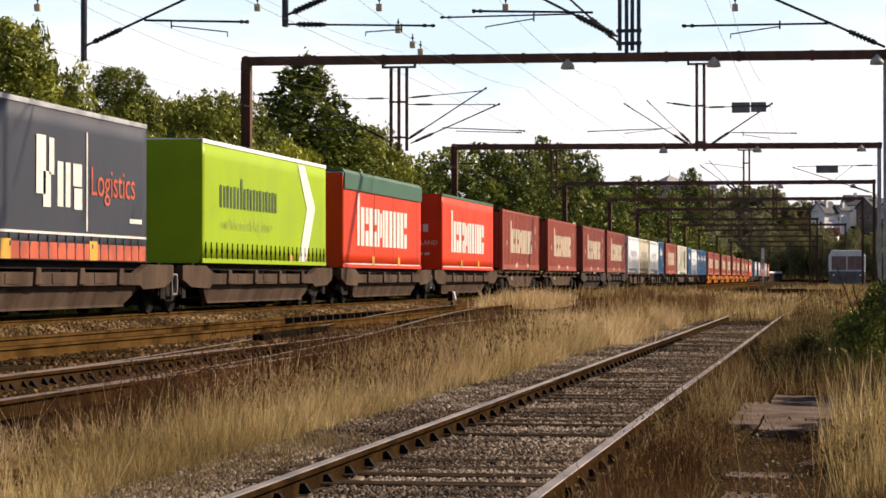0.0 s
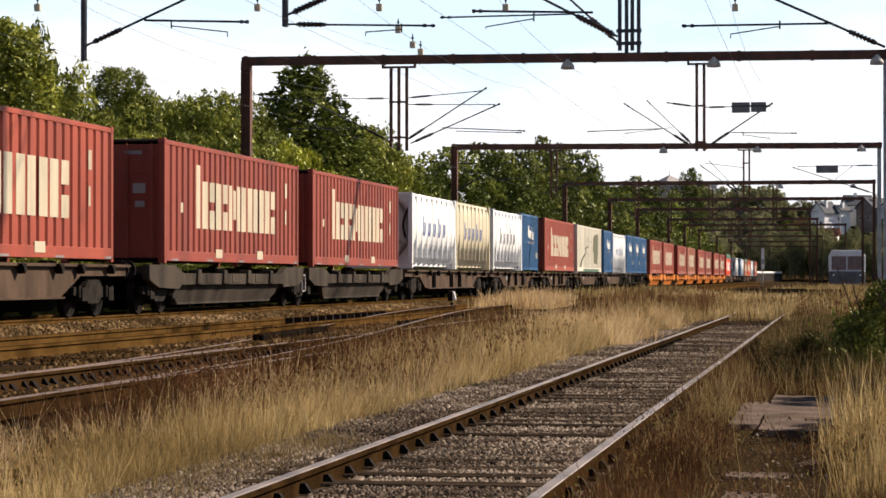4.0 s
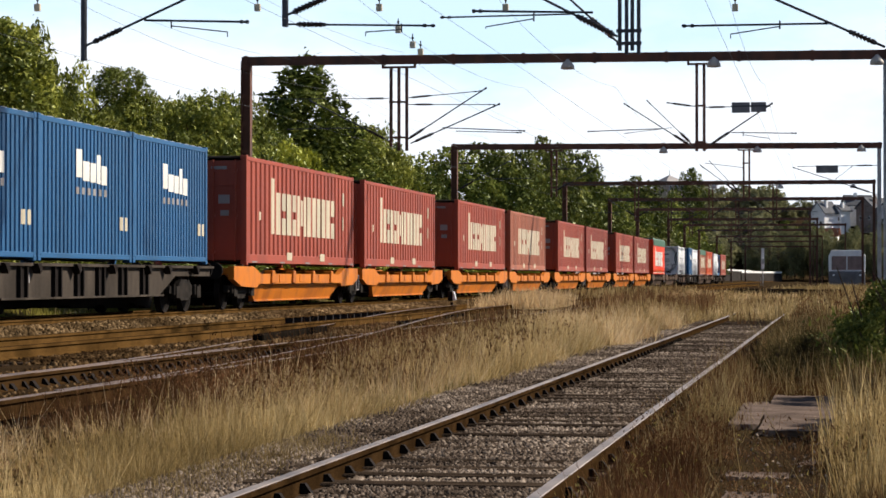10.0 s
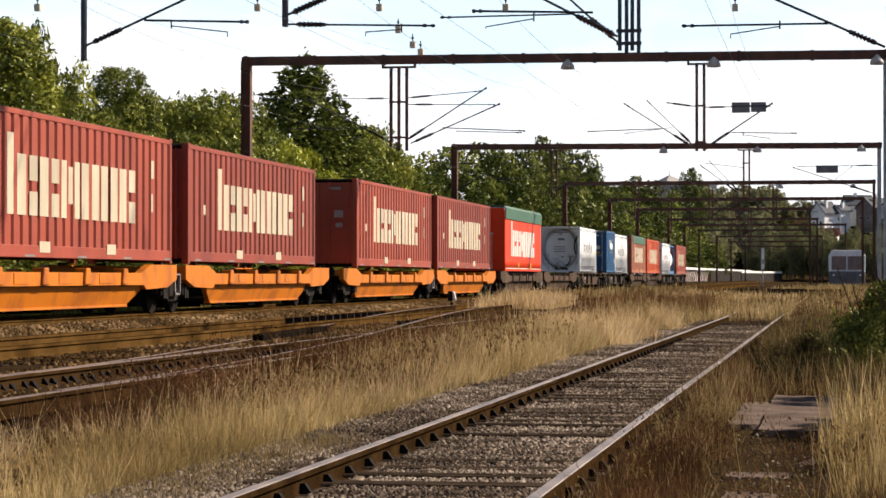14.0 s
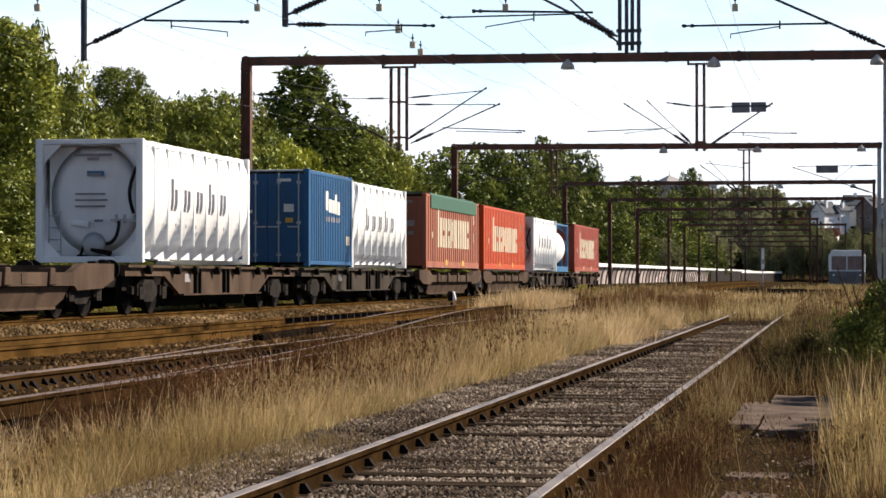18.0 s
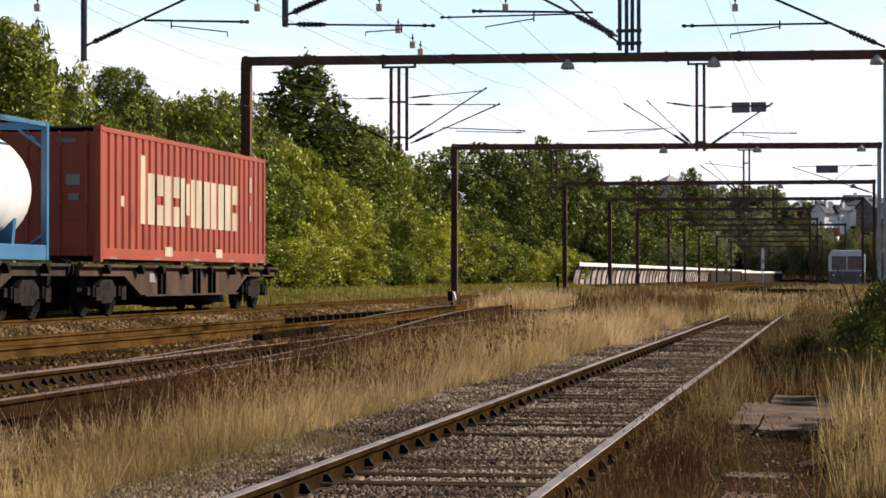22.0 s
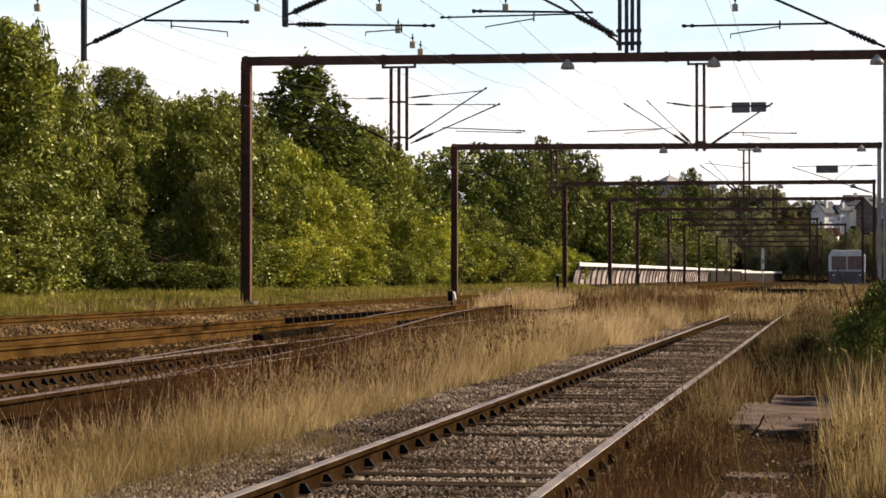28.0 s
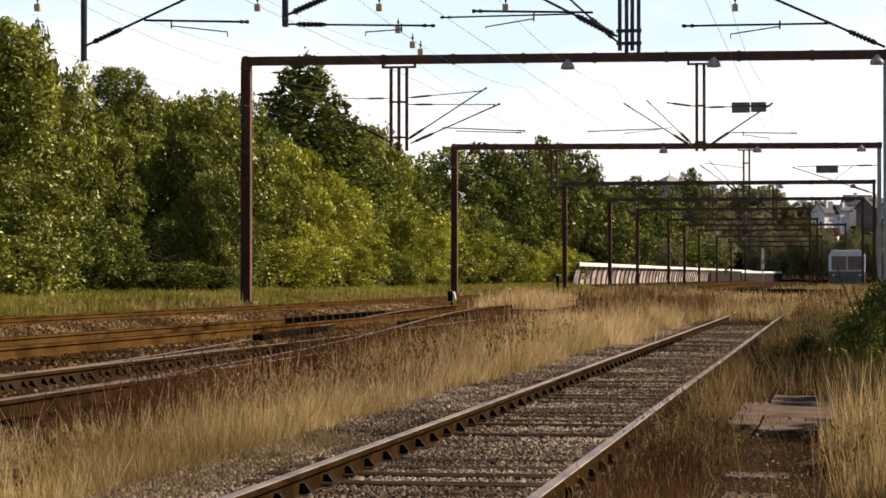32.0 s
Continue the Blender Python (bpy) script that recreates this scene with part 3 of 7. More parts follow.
def second_portal():
    p = portal(77.9, -19.8, 1.70, 8.66, [], 0.10)
    hanging_posts(p, [(-14.77, 5.69), (-14.50, 5.56), (-14.23, 5.55)], 8.40)
    strut(p, -14.23, 5.92, -11.50, 7.65, -14.10, -13.70)
    strut(p, -14.15, 5.82, -11.08, 7.13, -13.95, -13.42, y=0.3)
    strut(p, -14.23, 7.34, -11.70, 7.54, -14.03, -13.45, 0.014, name="tie_rod", thick=0.045)
    strut(p, -14.23, 7.14, -11.25, 7.10, -13.94, -13.45, 0.014, 0.3, name="tie_rod", thick=0.045)
    strut(p, -13.02, 6.32, -10.19, 6.18, r=0.018, name="registration_arm")
    strut(p, -12.6, 6.22, -10.35, 6.14, r=0.014, y=0.3, name="registration_arm")
    strut(p, -14.83, 5.88, -17.6, 7.30, -15.05, -15.55)
    strut(p, -14.83, 7.33, -19.0, 7.36, -15.05, -15.55, 0.012, name="tie_rod", thick=0.045)
    strut(p, -15.2, 6.35, -18.4, 6.32, r=0.016, name="registration_arm")
    hanging_posts(p, [(-4.47, 5.45), (-4.23, 5.45)], 8.36, clamps=(5.75, 6.95))
    strut(p, -4.62, 5.60, -6.90, 7.07, -4.80, -5.20, 0.018)
    strut(p, -4.50, 5.56, -6.16, 7.19, -4.74, -5.02, 0.014, 0.3)
    strut(p, -4.50, 6.93, -5.46, 7.07, -4.72, -5.25, 0.014, name="tie_rod", thick=0.045)
    strut(p, -5.62, 6.21, -8.10, 6.14, r=0.016, name="registration_arm")
    strut(p, -5.30, 6.26, -6.90, 6.08, r=0.010, y=0.3, name="registration_arm")
    strut(p, -4.18, 6.90, -2.05, 6.92, -4.02, -3.60, 0.014, name="tie_rod", thick=0.045)
    o = strut(p, -4.08, 5.62, -1.98, 7.02, -3.92, -3.45)
    part("sign_panel", box(B(), -3.32, -2.72, -0.09, -0.06, 6.70, 7.05), SIGN_GREY, o, "plain grey metal panel", bevel=0.012)
    part("sign_panel", box(B(), -2.69, -2.19, -0.09, -0.06, 6.72, 7.05), SIGN_GREY, o, bevel=0.012)
    part("sign_rail", box(B(), -3.36, -2.12, -0.105, -0.091, 6.90, 6.94), DARK_WIRE, o)
    strut(p, -3.34, 6.06, -1.20, 6.01, r=0.016, name="registration_arm")
    steady(p, -2.95, 5.98, -2.08, 5.85, 0.05)


def third_portal():
    p = portal(122.4, -19.8, 2.30, 8.18, [(-14.5, 2, [(1, 2.55)])], 0.12)
    hanging_posts(p, [(-4.61, 5.42), (-4.32, 5.42)], 7.90)
    strut(p, -4.70, 5.52, -6.86, 7.13, -4.95, -5.50, 0.020)
    strut(p, -4.62, 5.48, -6.42, 7.38, -4.9, -5.30, 0.016, 0.3)
    strut(p, -4.60, 6.97, -6.60, 7.22, r=0.014, name="tie_rod")
    o = strut(p, 2.25, 5.52, -2.10, 6.97, 1.75, 0.95, 0.020)
    strut(p, 2.25, 7.04, -1.85, 7.01, 1.9, 1.2, 0.016, name="tie_rod", thick=0.05)
    strut(p, -0.1, 6.20, 0.95, 7.0, r=0.012, name="tie_rod")
    part("sign_panel", box(B(), -0.90, 0.22, -0.09, -0.06, 6.66, 7.05), SIGN_GREY, o, "plain grey metal panel", bevel=0.012)
    strut(p, -19.62, 7.30, -18.6, 7.32, -19.4, -18.9, 0.018, name="tie_rod", thick=0.06)
    strut(p, -19.2, 6.44, -15.7, 6.50, r=0.016, name="registration_arm")
    strut(p, -19.62, 5.9, -16.9, 7.4, -19.4, -18.8, 0.02)


near_portal()
second_portal()
third_portal()
portal(174.8, -19.9, 2.9, 8.30, [(-14.5, 2, [(1, 2.55), (-1, 2.2)]), (-9.0, 2, [(1, 2.0)]), (-4.3, 2, [(-1, 1.78), (1, 2.0)])])
portal(210.6, -19.9, 2.5, 8.28, [(-14.5, 2, [(1, 2.8)]), (-8.5, 2, [(1, 2.2)])])
portal(242.0, -20.0, -2.4, 8.3, [(-14.5, 2, [(1, 2.8)]), (-8.5, 2, [(1, 2.2)])])
for _y, _r in ((288.0, -2.0), (319.0, 1.5), (354.0, -3.5), (408.0, -2.0), (465.0, -4.0), (540.0, -4.0)):
    portal(_y, -20.0, _r, 8.4, [(-12.5, 2, [(1, 2.4), (-1, 2.2)])])


def yard_lamp(x, y, z):
    t = thing("yard_lamp", "small grey bell-shaped lamp under a portal beam", "lamp", pose(x, y, z), "yard lamps")
    bm = B()
    lathe(bm, [(0.05, 0.0), (0.07, -0.05), (0.15, -0.10), (0.22, -0.22), (0.235, -0.32), (0.225, -0.33)], 14)
    part("shade", bm, LAMP_WHITE, t, smooth=True)
    bm = B()
    tube(bm, (0, 0, 0.06), (0, 0, -0.03), 0.03)
    part("stem", bm, RUST_STEEL, t)


for _y, _z in ((77.9, 8.42), (122.4, 7.95), (174.8, 8.05)):
    for _x in (-8.75, -3.9, 1.4):
        yard_lamp(_x, _y - 0.16, _z + 0.13)


def wire(x, z, y0=20.0, y1=300.0, r=0.0042, sag=0.0, stops=(20, 44.6, 77.9, 122.4, 174.8, 210.6, 242, 288, 319)):
    bm = B()
    pts = []
    for a, b in zip(stops, stops[1:]):
        for i in range(16):
            t = i / 16
            pts.append((x, a + (b - a) * t, z - sag * 4 * t * (1 - t)))
    rings = [[bm.verts.new((px + r * math.cos(1.257 * k), py, pz + r * math.sin(1.257 * k))) for k in range(5)] for px, py, pz in pts]
    for p, q in zip(rings, rings[1:]):
        for k in range(5):
            bm.faces.new((p[k], p[(k + 1) % 5], q[(k + 1) % 5], q[k]))
    ob = new("contact_wire" if sag < 0.05 else "catenary_wire", mesh_of("wire", bm, DARK_WIRE))
    tagged(ob, "thin dark overhead wire strung between portals", "overhead wire", "overhead wires")


for _x in (-16.47, -10.21, -7.18, -2.23):
    wire(_x, 6.15)
    wire(_x, 7.62, sag=0.55)
wire(-18.2, 8.7, sag=0.5)
wire(-14.4, 8.9, sag=0.5)


def wire_box(x, y, z):
    t = thing("wire_insulator", "small cream insulator box hung on an overhead wire", "insulator", pose(x, y, z), "wire insulators")
    bm = B()
    box(bm, -0.065, 0.065, -0.05, 0.05, -0.10, 0.06)
    part("body", bm, CREAM_PAINT, t, bevel=0.012)
    bm = B()
    tube(bm, (0, 0, 0.05), (0, 0, 0.24), 0.014, None, 6)
    tube(bm, (0, 0, 0.12), (0, 0, 0.17), 0.03, None, 6)
    part("hook", bm, DARK_WIRE, t)


for _p in (17.0, 12.3, 9.7, 7.0, 2.1):
    wire_box(-_p, (50.7 - _p * math.sin(YAW)) / math.cos(YAW), 7.13)
for _p, _d, _z in ((9.9, 54.0, 7.0), (9.75, 55.0, 6.75), (9.6, 55.2, 6.6)):
    wire_box(-_p, (_d - _p * math.sin(YAW)) / math.cos(YAW), _z)


# ---- lineside things ----
def dwarf_signal(x, y):
    t = thing("dwarf_signal", "low black shunting signal with a pale edge beside the track", "signal", pose(x, y, ground_z(x, y) + 0.05))
    bm = B()
    box(bm, -0.13, 0.04, -0.10, 0.10, 0.24, 0.58)
    part("housing", bm, IRON, t, bevel=0.03)
    bm = B()
    prism(bm, [(0.045, 0.57), (0.09, 0.56), (0.15, 0.30), (0.11, 0.26), (0.045, 0.28)], -0.08, 0.08, "y")
    part("side_plate", bm, WHITE_PAINT, t, "white side plate")
    bm = B()
    tube(bm, (0, 0, -0.25), (0, 0, 0.2), 0.05)
    part("stand", bm, IRON, t)


dwarf_signal(-12.95, 79.5)


def marker_post(x, y, h, label):
    t = thing("marker_post", label, "post", pose(x, y, ground_z(x, y) - 0.05), "marker posts")
    bm = B()
    box(bm, -0.09, 0.09, -0.06, 0.06, 0, h)
    part("stake", bm, IRON, t, bevel=0.015)
    bm = B()
    box(bm, -0.095, 0.095, -0.066, 0.066, h, h + 0.10)
    part("cap", bm, WHITE_PAINT, t, bevel=0.015)


marker_post(-18.9, 137.0, 0.45, "short black marker post with a white cap")
marker_post(-19.4, 166.0, 1.2, "grey marker post with a white cap beside a portal")
marker_post(-4.6, 59.0, 0.30, "low dark marker stub in dry grass")


def concrete_slabs():
    """Flat slabs beside the siding and fragments half sunk in the soil before them."""
    cut = (
        (-0.80, -0.575, 18.2, 21.4, 0.136, -0.3, "narrow concrete slab half covered by weeds"),
        (-0.562, 0.035, 17.4, 22.6, 0.140, 0.3, "worn pale concrete slab with a broken front edge"),
        (0.045, 0.30, 17.8, 22.3, 0.135, -0.4, "concrete slab hidden behind tall grass"),
        (-0.63, -0.26, 13.75, 14.15, 0.100, 0.6, "broken concrete strip sunk in bare soil"),
        (-0.36, -0.08, 14.75, 15.10, 0.100, -0.8, "broken concrete strip sunk in bare soil"),
        (-0.58, -0.31, 12.35, 12.75, 0.100, 0.4, "broken concrete strip sunk in bare soil"),
    )
    for i, (x0, x1, y0, y1, z, tilt, label) in enumerate(cut):
        t = thing("concrete_slab", label, "slab", pose((x0 + x1) / 2, (y0 + y1) / 2, z, 0, tilt, 0), "slabs beside the siding")
        bm = B()
        box(bm, -(x1 - x0) / 2, (x1 - x0) / 2, -(y1 - y0) / 2, (y1 - y0) / 2, -0.22, 0)
        bmesh.ops.subdivide_edges(bm, edges=bm.edges[:], cuts=9, use_grid_fill=True)
        rough = min(1.0, (y1 - y0) / 2)
        for v in bm.verts:
            q = v.co + Vector((3.1 * i, 1.7 * i, 0))
            edge = 1.0 if abs(v.co.y) > (y1 - y0) * 0.48 else 0.35
            v.co += Vector((0.020 * noise.noise(q * 4), edge * rough * (0.16 * noise.noise(q * 3.5) + 0.09 * noise.noise(q * 9)), 0.010 * noise.noise(q * 2.5)))
        part("slab_body", bm, BROWN_CONCRETE, t)


concrete_slabs()


def noise_barrier():
    t = thing("noise_barrier", "curved white-topped noise barrier with dark ribs beside the line", "barrier", pose(0, 0, 0))
    y0, n, pitch = 203.0, 44, 5.0
    x = -22.0
    def curve(y, k):
        base = 0.40
        top = 2.50 + (y - 203) * 0.0015
        a = k / 6 * 1.25
        return (x - 0.5 + 1.25 * (1 - math.cos(a)) * 0.7, base + (top - base) * math.sin(a) / math.sin(1.25))
    for i in range(n):
        y = y0 + i * pitch
        bm = B()
        line = [curve(y, k) for k in range(7)]
        prism(bm, [(a + 0.05, b) for a, b in line] + [(a + 0.12, b) for a, b in reversed(line)], y - 0.45, y + 0.45, "y")
        part("rib", bm, BARRIER_RIB, t)
        for k0, k1 in ((0, 2), (2, 4), (4, 6)):
            bm = B()
            seg = line[k0:k1 + 1]
            prism(bm, [(a - 0.04, b + 0.02) for a, b in seg] + [(a + 0.04, b - 0.02) for a, b in reversed(seg)], y + 0.45, y + pitch - 0.45, "y")
            part("panel", bm, BARRIER_PANEL, t)
    bm = B()
    prism(bm, [(y0, 2.28), (y0 + 900, 2.28 + 1.35), (y0 + 900, 2.62 + 1.35), (y0, 2.62)], x + 0.02, x + 0.22, "x")
    part("coping", bm, WHITE_PAINT, t)
    bm = B()
    # shade under the coping is put into this wall's dark colour
    prism(bm, [(y0 + 220, 0.3), (y0 + 900, 0.6), (y0 + 900, 2.3 + 1.35), (y0 + 220, 2.3 + 0.33)], x + 0.1, x + 0.2, "x")
    part("plain_wall", bm, BARRIER_RIB, t, "wall in a dark brown-grey that stands for its shade")


noise_barrier()


def far_barrier():
    """Where the line bends away, the barrier turns across the view."""
    t = thing("noise_barrier", "low dark barrier with a white coping at the far bend", "barrier", pose(0, 0, 0))
    way = [(-21.6, 560.0), (-20.8, 585.0), (-19.0, 610.0), (-16.6, 628.0), (-13.8, 640.0)]
    for (xa, ya), (xb, yb) in zip(way, way[1:]):
        for name, z0, z1, w, paint in (("wall", 0.2, 2.45, 0.10, BARRIER_RIB), ("coping", 2.46, 2.95, 0.16, WHITE_PAINT)):
            part(name, prism(B(), [(xa, ya - w), (xb, yb - w), (xb, yb + w), (xa, ya + w)], z0, z1, "z"), paint, t)


far_barrier()


def signal_mast(x, y):
    t = thing("signal_mast", "slim mast with a tall white board far up the line", "signal", pose(x, y, ground_z(x, y)))
    part("mast", tube(B(), (0, 0.1, -0.2), (0, 0.1, 5.1), 0.06, None, 8), GREY_STEEL, t)
    part("board", box(B(), -0.20, 0.20, -0.02, 0.02, 2.3, 5.2), WHITE_PAINT, t, bevel=0.01)
    part("lamp_head", box(B(), -0.24, 0.24, -0.08, -0.021, 3.0, 3.7), GREY_STEEL, t, bevel=0.02)
    part("ladder", box(B(), -0.28, -0.24, 0.1, 0.14, 0.0, 4.6), GREY_STEEL, t)


signal_mast(-9.8, 330.0)


def sleeper_stack(x, y):
    t = thing("sleeper_stack", "low stack of old dark wooden sleepers in dry grass", "timber stack", pose(x, y, ground_z(x, y), 0, 0, 6))
    for j in range(3):
        for i in range(5 - j):
            bm = B()
            box(bm, -2.6, 2.6, -0.8 + 0.34 * i, -0.5 + 0.34 * i, 0.19 * j, 0.17 + 0.19 * j)
            part("sleeper", bm, SLEEPER, t, bevel=0.012)


sleeper_stack(-4.6, 165.0)
sleeper_stack(-2.2, 150.0)


def railcar():
    """A parked railcar far up the yard, its front end towards the camera."""
    t = thing("parked_railcar", "parked pale grey railcar with a dark windscreen band", "railcar", pose(1.35, 252.0, 0.35))
    bm = B()
    prism(bm, [(-1.9, 0.9), (1.9, 0.9), (1.95, 3.2), (1.6, 3.85), (-1.6, 3.85), (-1.95, 3.2)], 0, 22, "y")
    part("body", bm, WHITE_PAINT, t, bevel=0.05)
    bm = B()
    box(bm, -1.6, 1.6, -0.05, 0.02, 1.75, 3.2)
    part("windscreen", bm, mat("dull_glass", (0.20, 0.125, 0.115), 0.4), t, "dull grey windscreen")
    bm = B()
    box(bm, -0.05, 0.05, -0.08, 0.02, 1.75, 3.2)
    part("windscreen_post", bm, WHITE_PAINT, t)
    bm = B()
    prism(bm, [(-1.9, 0.05), (1.9, 0.05), (1.9, 1.6), (-1.9, 1.6)], -0.5, -0.06, "y")
    part("front_apron", bm, mat("dark_apron", (0.13, 0.13, 0.14), 0.6), t, bevel=0.08)
    for s in (-1, 1):
        bm = B()
        lathe(bm, [(0.10, -0.60), (0.12, -0.56), (0.12, -0.5)], 12, "y")
        o = part("headlight", bm, WHITE_PAINT, t)
        o.location = (s * 1.4, 0, 1.2)
    bm = B()
    box(bm, -1.3, 1.3, 0.5, 4, -0.15, 0.9)
    part("bogie", bm, DARK_GEAR, t)


railcar()


# ---- the goods train ----
SPEED = 22.86          # metres a second, towards -y
TRAIN_X = -16.47
RAIL = 0.44
MOVERS = []            # (thing, start along the line at 0 s, height)


def mover(name, label, category, u, z, group=""):
    t = thing(name, label, category, pose(TRAIN_X, u, z), group)
    MOVERS.append((t, u, z))
    return t


def corrugated(y0, y1, z0, z1, x_out, x_in, pitch, thick=0.02):
    """A pressed steel panel with upright trapezoid waves."""
    n = max(2, round((y1 - y0) / pitch))
    p = (y1 - y0) / n
    line = []
    for i in range(n):
        y = y0 + i * p
        line += [(x_out, y), (x_out, y + 0.58 * p), (x_in, y + 0.66 * p), (x_in, y + 0.92 * p)]
    line.append((x_out, y1))
    s = -thick if x_out > 0 else thick
    outline = line + [(x + s, y) for x, y in reversed(line)]
    bm = B()
    k = len(line)
    ring = [[bm.verts.new((x, y, z)) for x, y in outline] for z in (z0, z1)]
    m = len(outline)
    for i in range(m):
        bm.faces.new((ring[0][i], ring[0][(i + 1) % m], ring[1][(i + 1) % m], ring[1][i]))
    for i in range(k - 1):
        bm.faces.new((ring[0][i], ring[0][i + 1], ring[0][m - 2 - i], ring[0][m - 1 - i]))
        bm.faces.new((ring[1][i], ring[1][i + 1], ring[1][m - 2 - i], ring[1][m - 1 - i]))
    return bm


def plates(rects, x):
    """Flat painted marks on the camera side: (y0, y1, z0, z1) each."""
    bm = B()
    for y0, y1, z0, z1 in rects:
        box(bm, x, x + 0.004, y0, y1, z0, z1)
    return bm


def block_mark(L, H, lo=0.30, hi=0.70, tall=0.83, a=0.20, b=0.80):
    """A company mark in plain bars: one tall bar and six groups of shorter ones."""
    y0, y1 = L * a, L * b
    out = [(y0, y0 + 0.36, H * lo, H * tall)]
    w = (y1 - y0 - 0.56) / 6
    for i in range(6):
        s, e = y0 + 0.56 + i * w, y0 + 0.56 + (i + 1) * w - 0.14
        m, d = e - s, H * (hi - lo)
        if i in (0, 1, 5):
            out += [(s, s + m * 0.44, H * lo, H * hi), (s + m * 0.60, e, H * lo, H * lo + d * 0.40), (s + m * 0.60, e, H * lo + d * 0.58, H * hi)]
        elif i == 2:
            out += [(s, s + m * 0.28, H * lo, H * hi), (s + m * 0.38, s + m * 0.62, H * lo + d * 0.25, H * hi - d * 0.1), (s + m * 0.72, e, H * lo, H * hi)]
        else:
            out += [(s, s + m * 0.40, H * lo, H * hi), (s + m * 0.58, e, H * lo, H * hi)]
    return out


def bars(c, rects, x, paint, label=""):
    """Plain painted bars, each a part."""
    for k, r in enumerate(rects):
        part("mark_bar", plates([r], x), paint, c, label if k == 0 else "")


def lock_rods(parent, H, paint, yb=-0.02, xs=(-0.95, -0.35, 0.35, 0.95)):
    for x in xs:
        bm = B()
        tube(bm, (x, yb - 0.03, 0.12), (x, yb - 0.03, H - 0.12), 0.022, None, 8)
        for z in (0.35, H * 0.45, H - 0.4):
            box(bm, x - 0.06, x + 0.06, yb - 0.05, yb, z - 0.04, z + 0.04)
        rod = part("lock_rod", bm, paint, parent)
        bm = B()
        box(bm, x, x + (0.32 if x < 0 else -0.32), yb - 0.075, yb - 0.045, H * 0.40, H * 0.40 + 0.04)
        part("handle", bm, paint, rod)


def container(u, L, H, paint, label, mark=None, marks_paint=None, roof=None, tarp=False, pitch=0.50, group="freight containers", post=0.16, base=1.59, extra=(), plate=True, category="container"):
    c = mover("shipping_container", label, category, u, base, group)
    W, sill = 1.25, 0.17 if paint is BLUE_PAINT else 0.30
    for s in (1, -1):
        part("side_panel", corrugated(post, L - post, sill, H - 0.14, s * (W - 0.012), s * (W - (0.044 if paint is BLUE_PAINT else 0.058)), pitch), paint, c)
        bm = B()
        x0, x1 = sorted((s * (W - 0.10), s * W))
        box(bm, x0, x1, post, L - post, 0.06, sill)
        part("bottom_rail", bm, paint, c, bevel=0.01)
        bm = B()
        box(bm, x0, x1, post, L - post, H - 0.14, H - 0.03)
        part("top_rail", bm, paint, c, bevel=0.01)
        for y0, y1 in ((0.0, post), (L - post, L)):
            bm = B()
            box(bm, x0 - (0.06 if s > 0 else 0), x1 + (0.06 if s < 0 else 0), y0, y1, 0.12, H - 0.12)
            part("corner_post", bm, paint, c, bevel=0.012)
            for z0, z1 in ((0.0, 0.12), (H - 0.12, H)):
                bm = B()
                xa, xb = sorted((s * (W - 0.17), s * (W + 0.004)))
                box(bm, xa, xb, y0 - 0.004, y1 + 0.004, z0, z1)
                part("corner_casting", bm, paint, c, bevel=0.012)
    bm = B()
    n = max(4, int(L / 0.6))
    top = [q for i in range(n) for q in ((0.1 + (L - 0.2) * i / n, H - 0.03), (0.14 + (L - 0.2) * i / n, H - 0.012), (0.06 + (L - 0.2) * (i + 0.6) / n, H - 0.012), (0.1 + (L - 0.2) * (i + 0.6) / n, H - 0.03))]
    prism(bm, [(0.05, H - 0.07), (0.05, H - 0.03)] + top + [(L - 0.05, H - 0.03), (L - 0.05, H - 0.07)], -W + 0.04, W - 0.04, "x")
    part("roof", bm, roof or GREY_WAGON, c)
    bm = B()
    box(bm, -W + 0.1, W - 0.1, 0.1, L - 0.1, 0.10, 0.18)
    part("floor", bm, DARK_GEAR, c)
    bm = B()
    box(bm, -W + 0.16, W - 0.16, L - 0.10, L - 0.04, 0.12, H - 0.12)
    part("end_wall", bm, paint, c)
    for s in (-1, 1):
        bm = B()
        x0, x1 = sorted((s * 0.01, s * (W - 0.16)))
        box(bm, x0, x1, 0.03, 0.09, 0.14, H - 0.14)
        d = part("door", bm, paint, c)
        for i in range(4):
            z = 0.3 + i * (H - 0.5) / 4
            bm = B()
            box(bm, x0 + 0.12, x1 - 0.12, 0.0, 0.035, z, z + (H - 0.5) / 4 - 0.18)
            part("door_panel", bm, paint, d)
    lock_rods(c, H, GREY_STEEL if paint is BLUE_PAINT else paint)
    for x0, x1, z0, z1 in ((0.3, 0.72, 0.87, 0.90), (0.5, 0.80, 0.56, 0.64), (-0.65, -0.45, 0.55, 0.58), (0.55, 0.78, 0.45, 0.50)):
        bm = B()
        box(bm, x0, x1, -0.045, -0.038, H * z0, H * z1)
        part("door_plate", bm, LETTER_GREY if paint is not BLUE_PAINT else YELLOW if z0 == 0.45 else LETTER_WHITE, c, "small data plate on the door")
    if mark:
        bars(c, mark, W - 0.010, marks_paint or LETTER_CREAM)
        for r in () if marks_paint else ((L * 0.88, L * 0.895, H * 0.66, H * 0.80), (L * 0.88, L * 0.89, H * 0.40, H * 0.54), (L * 0.10, L * 0.115, H * 0.42, H * 0.50)):
            part("code_bar", plates([r], W - 0.010), LETTER_CREAM, c)
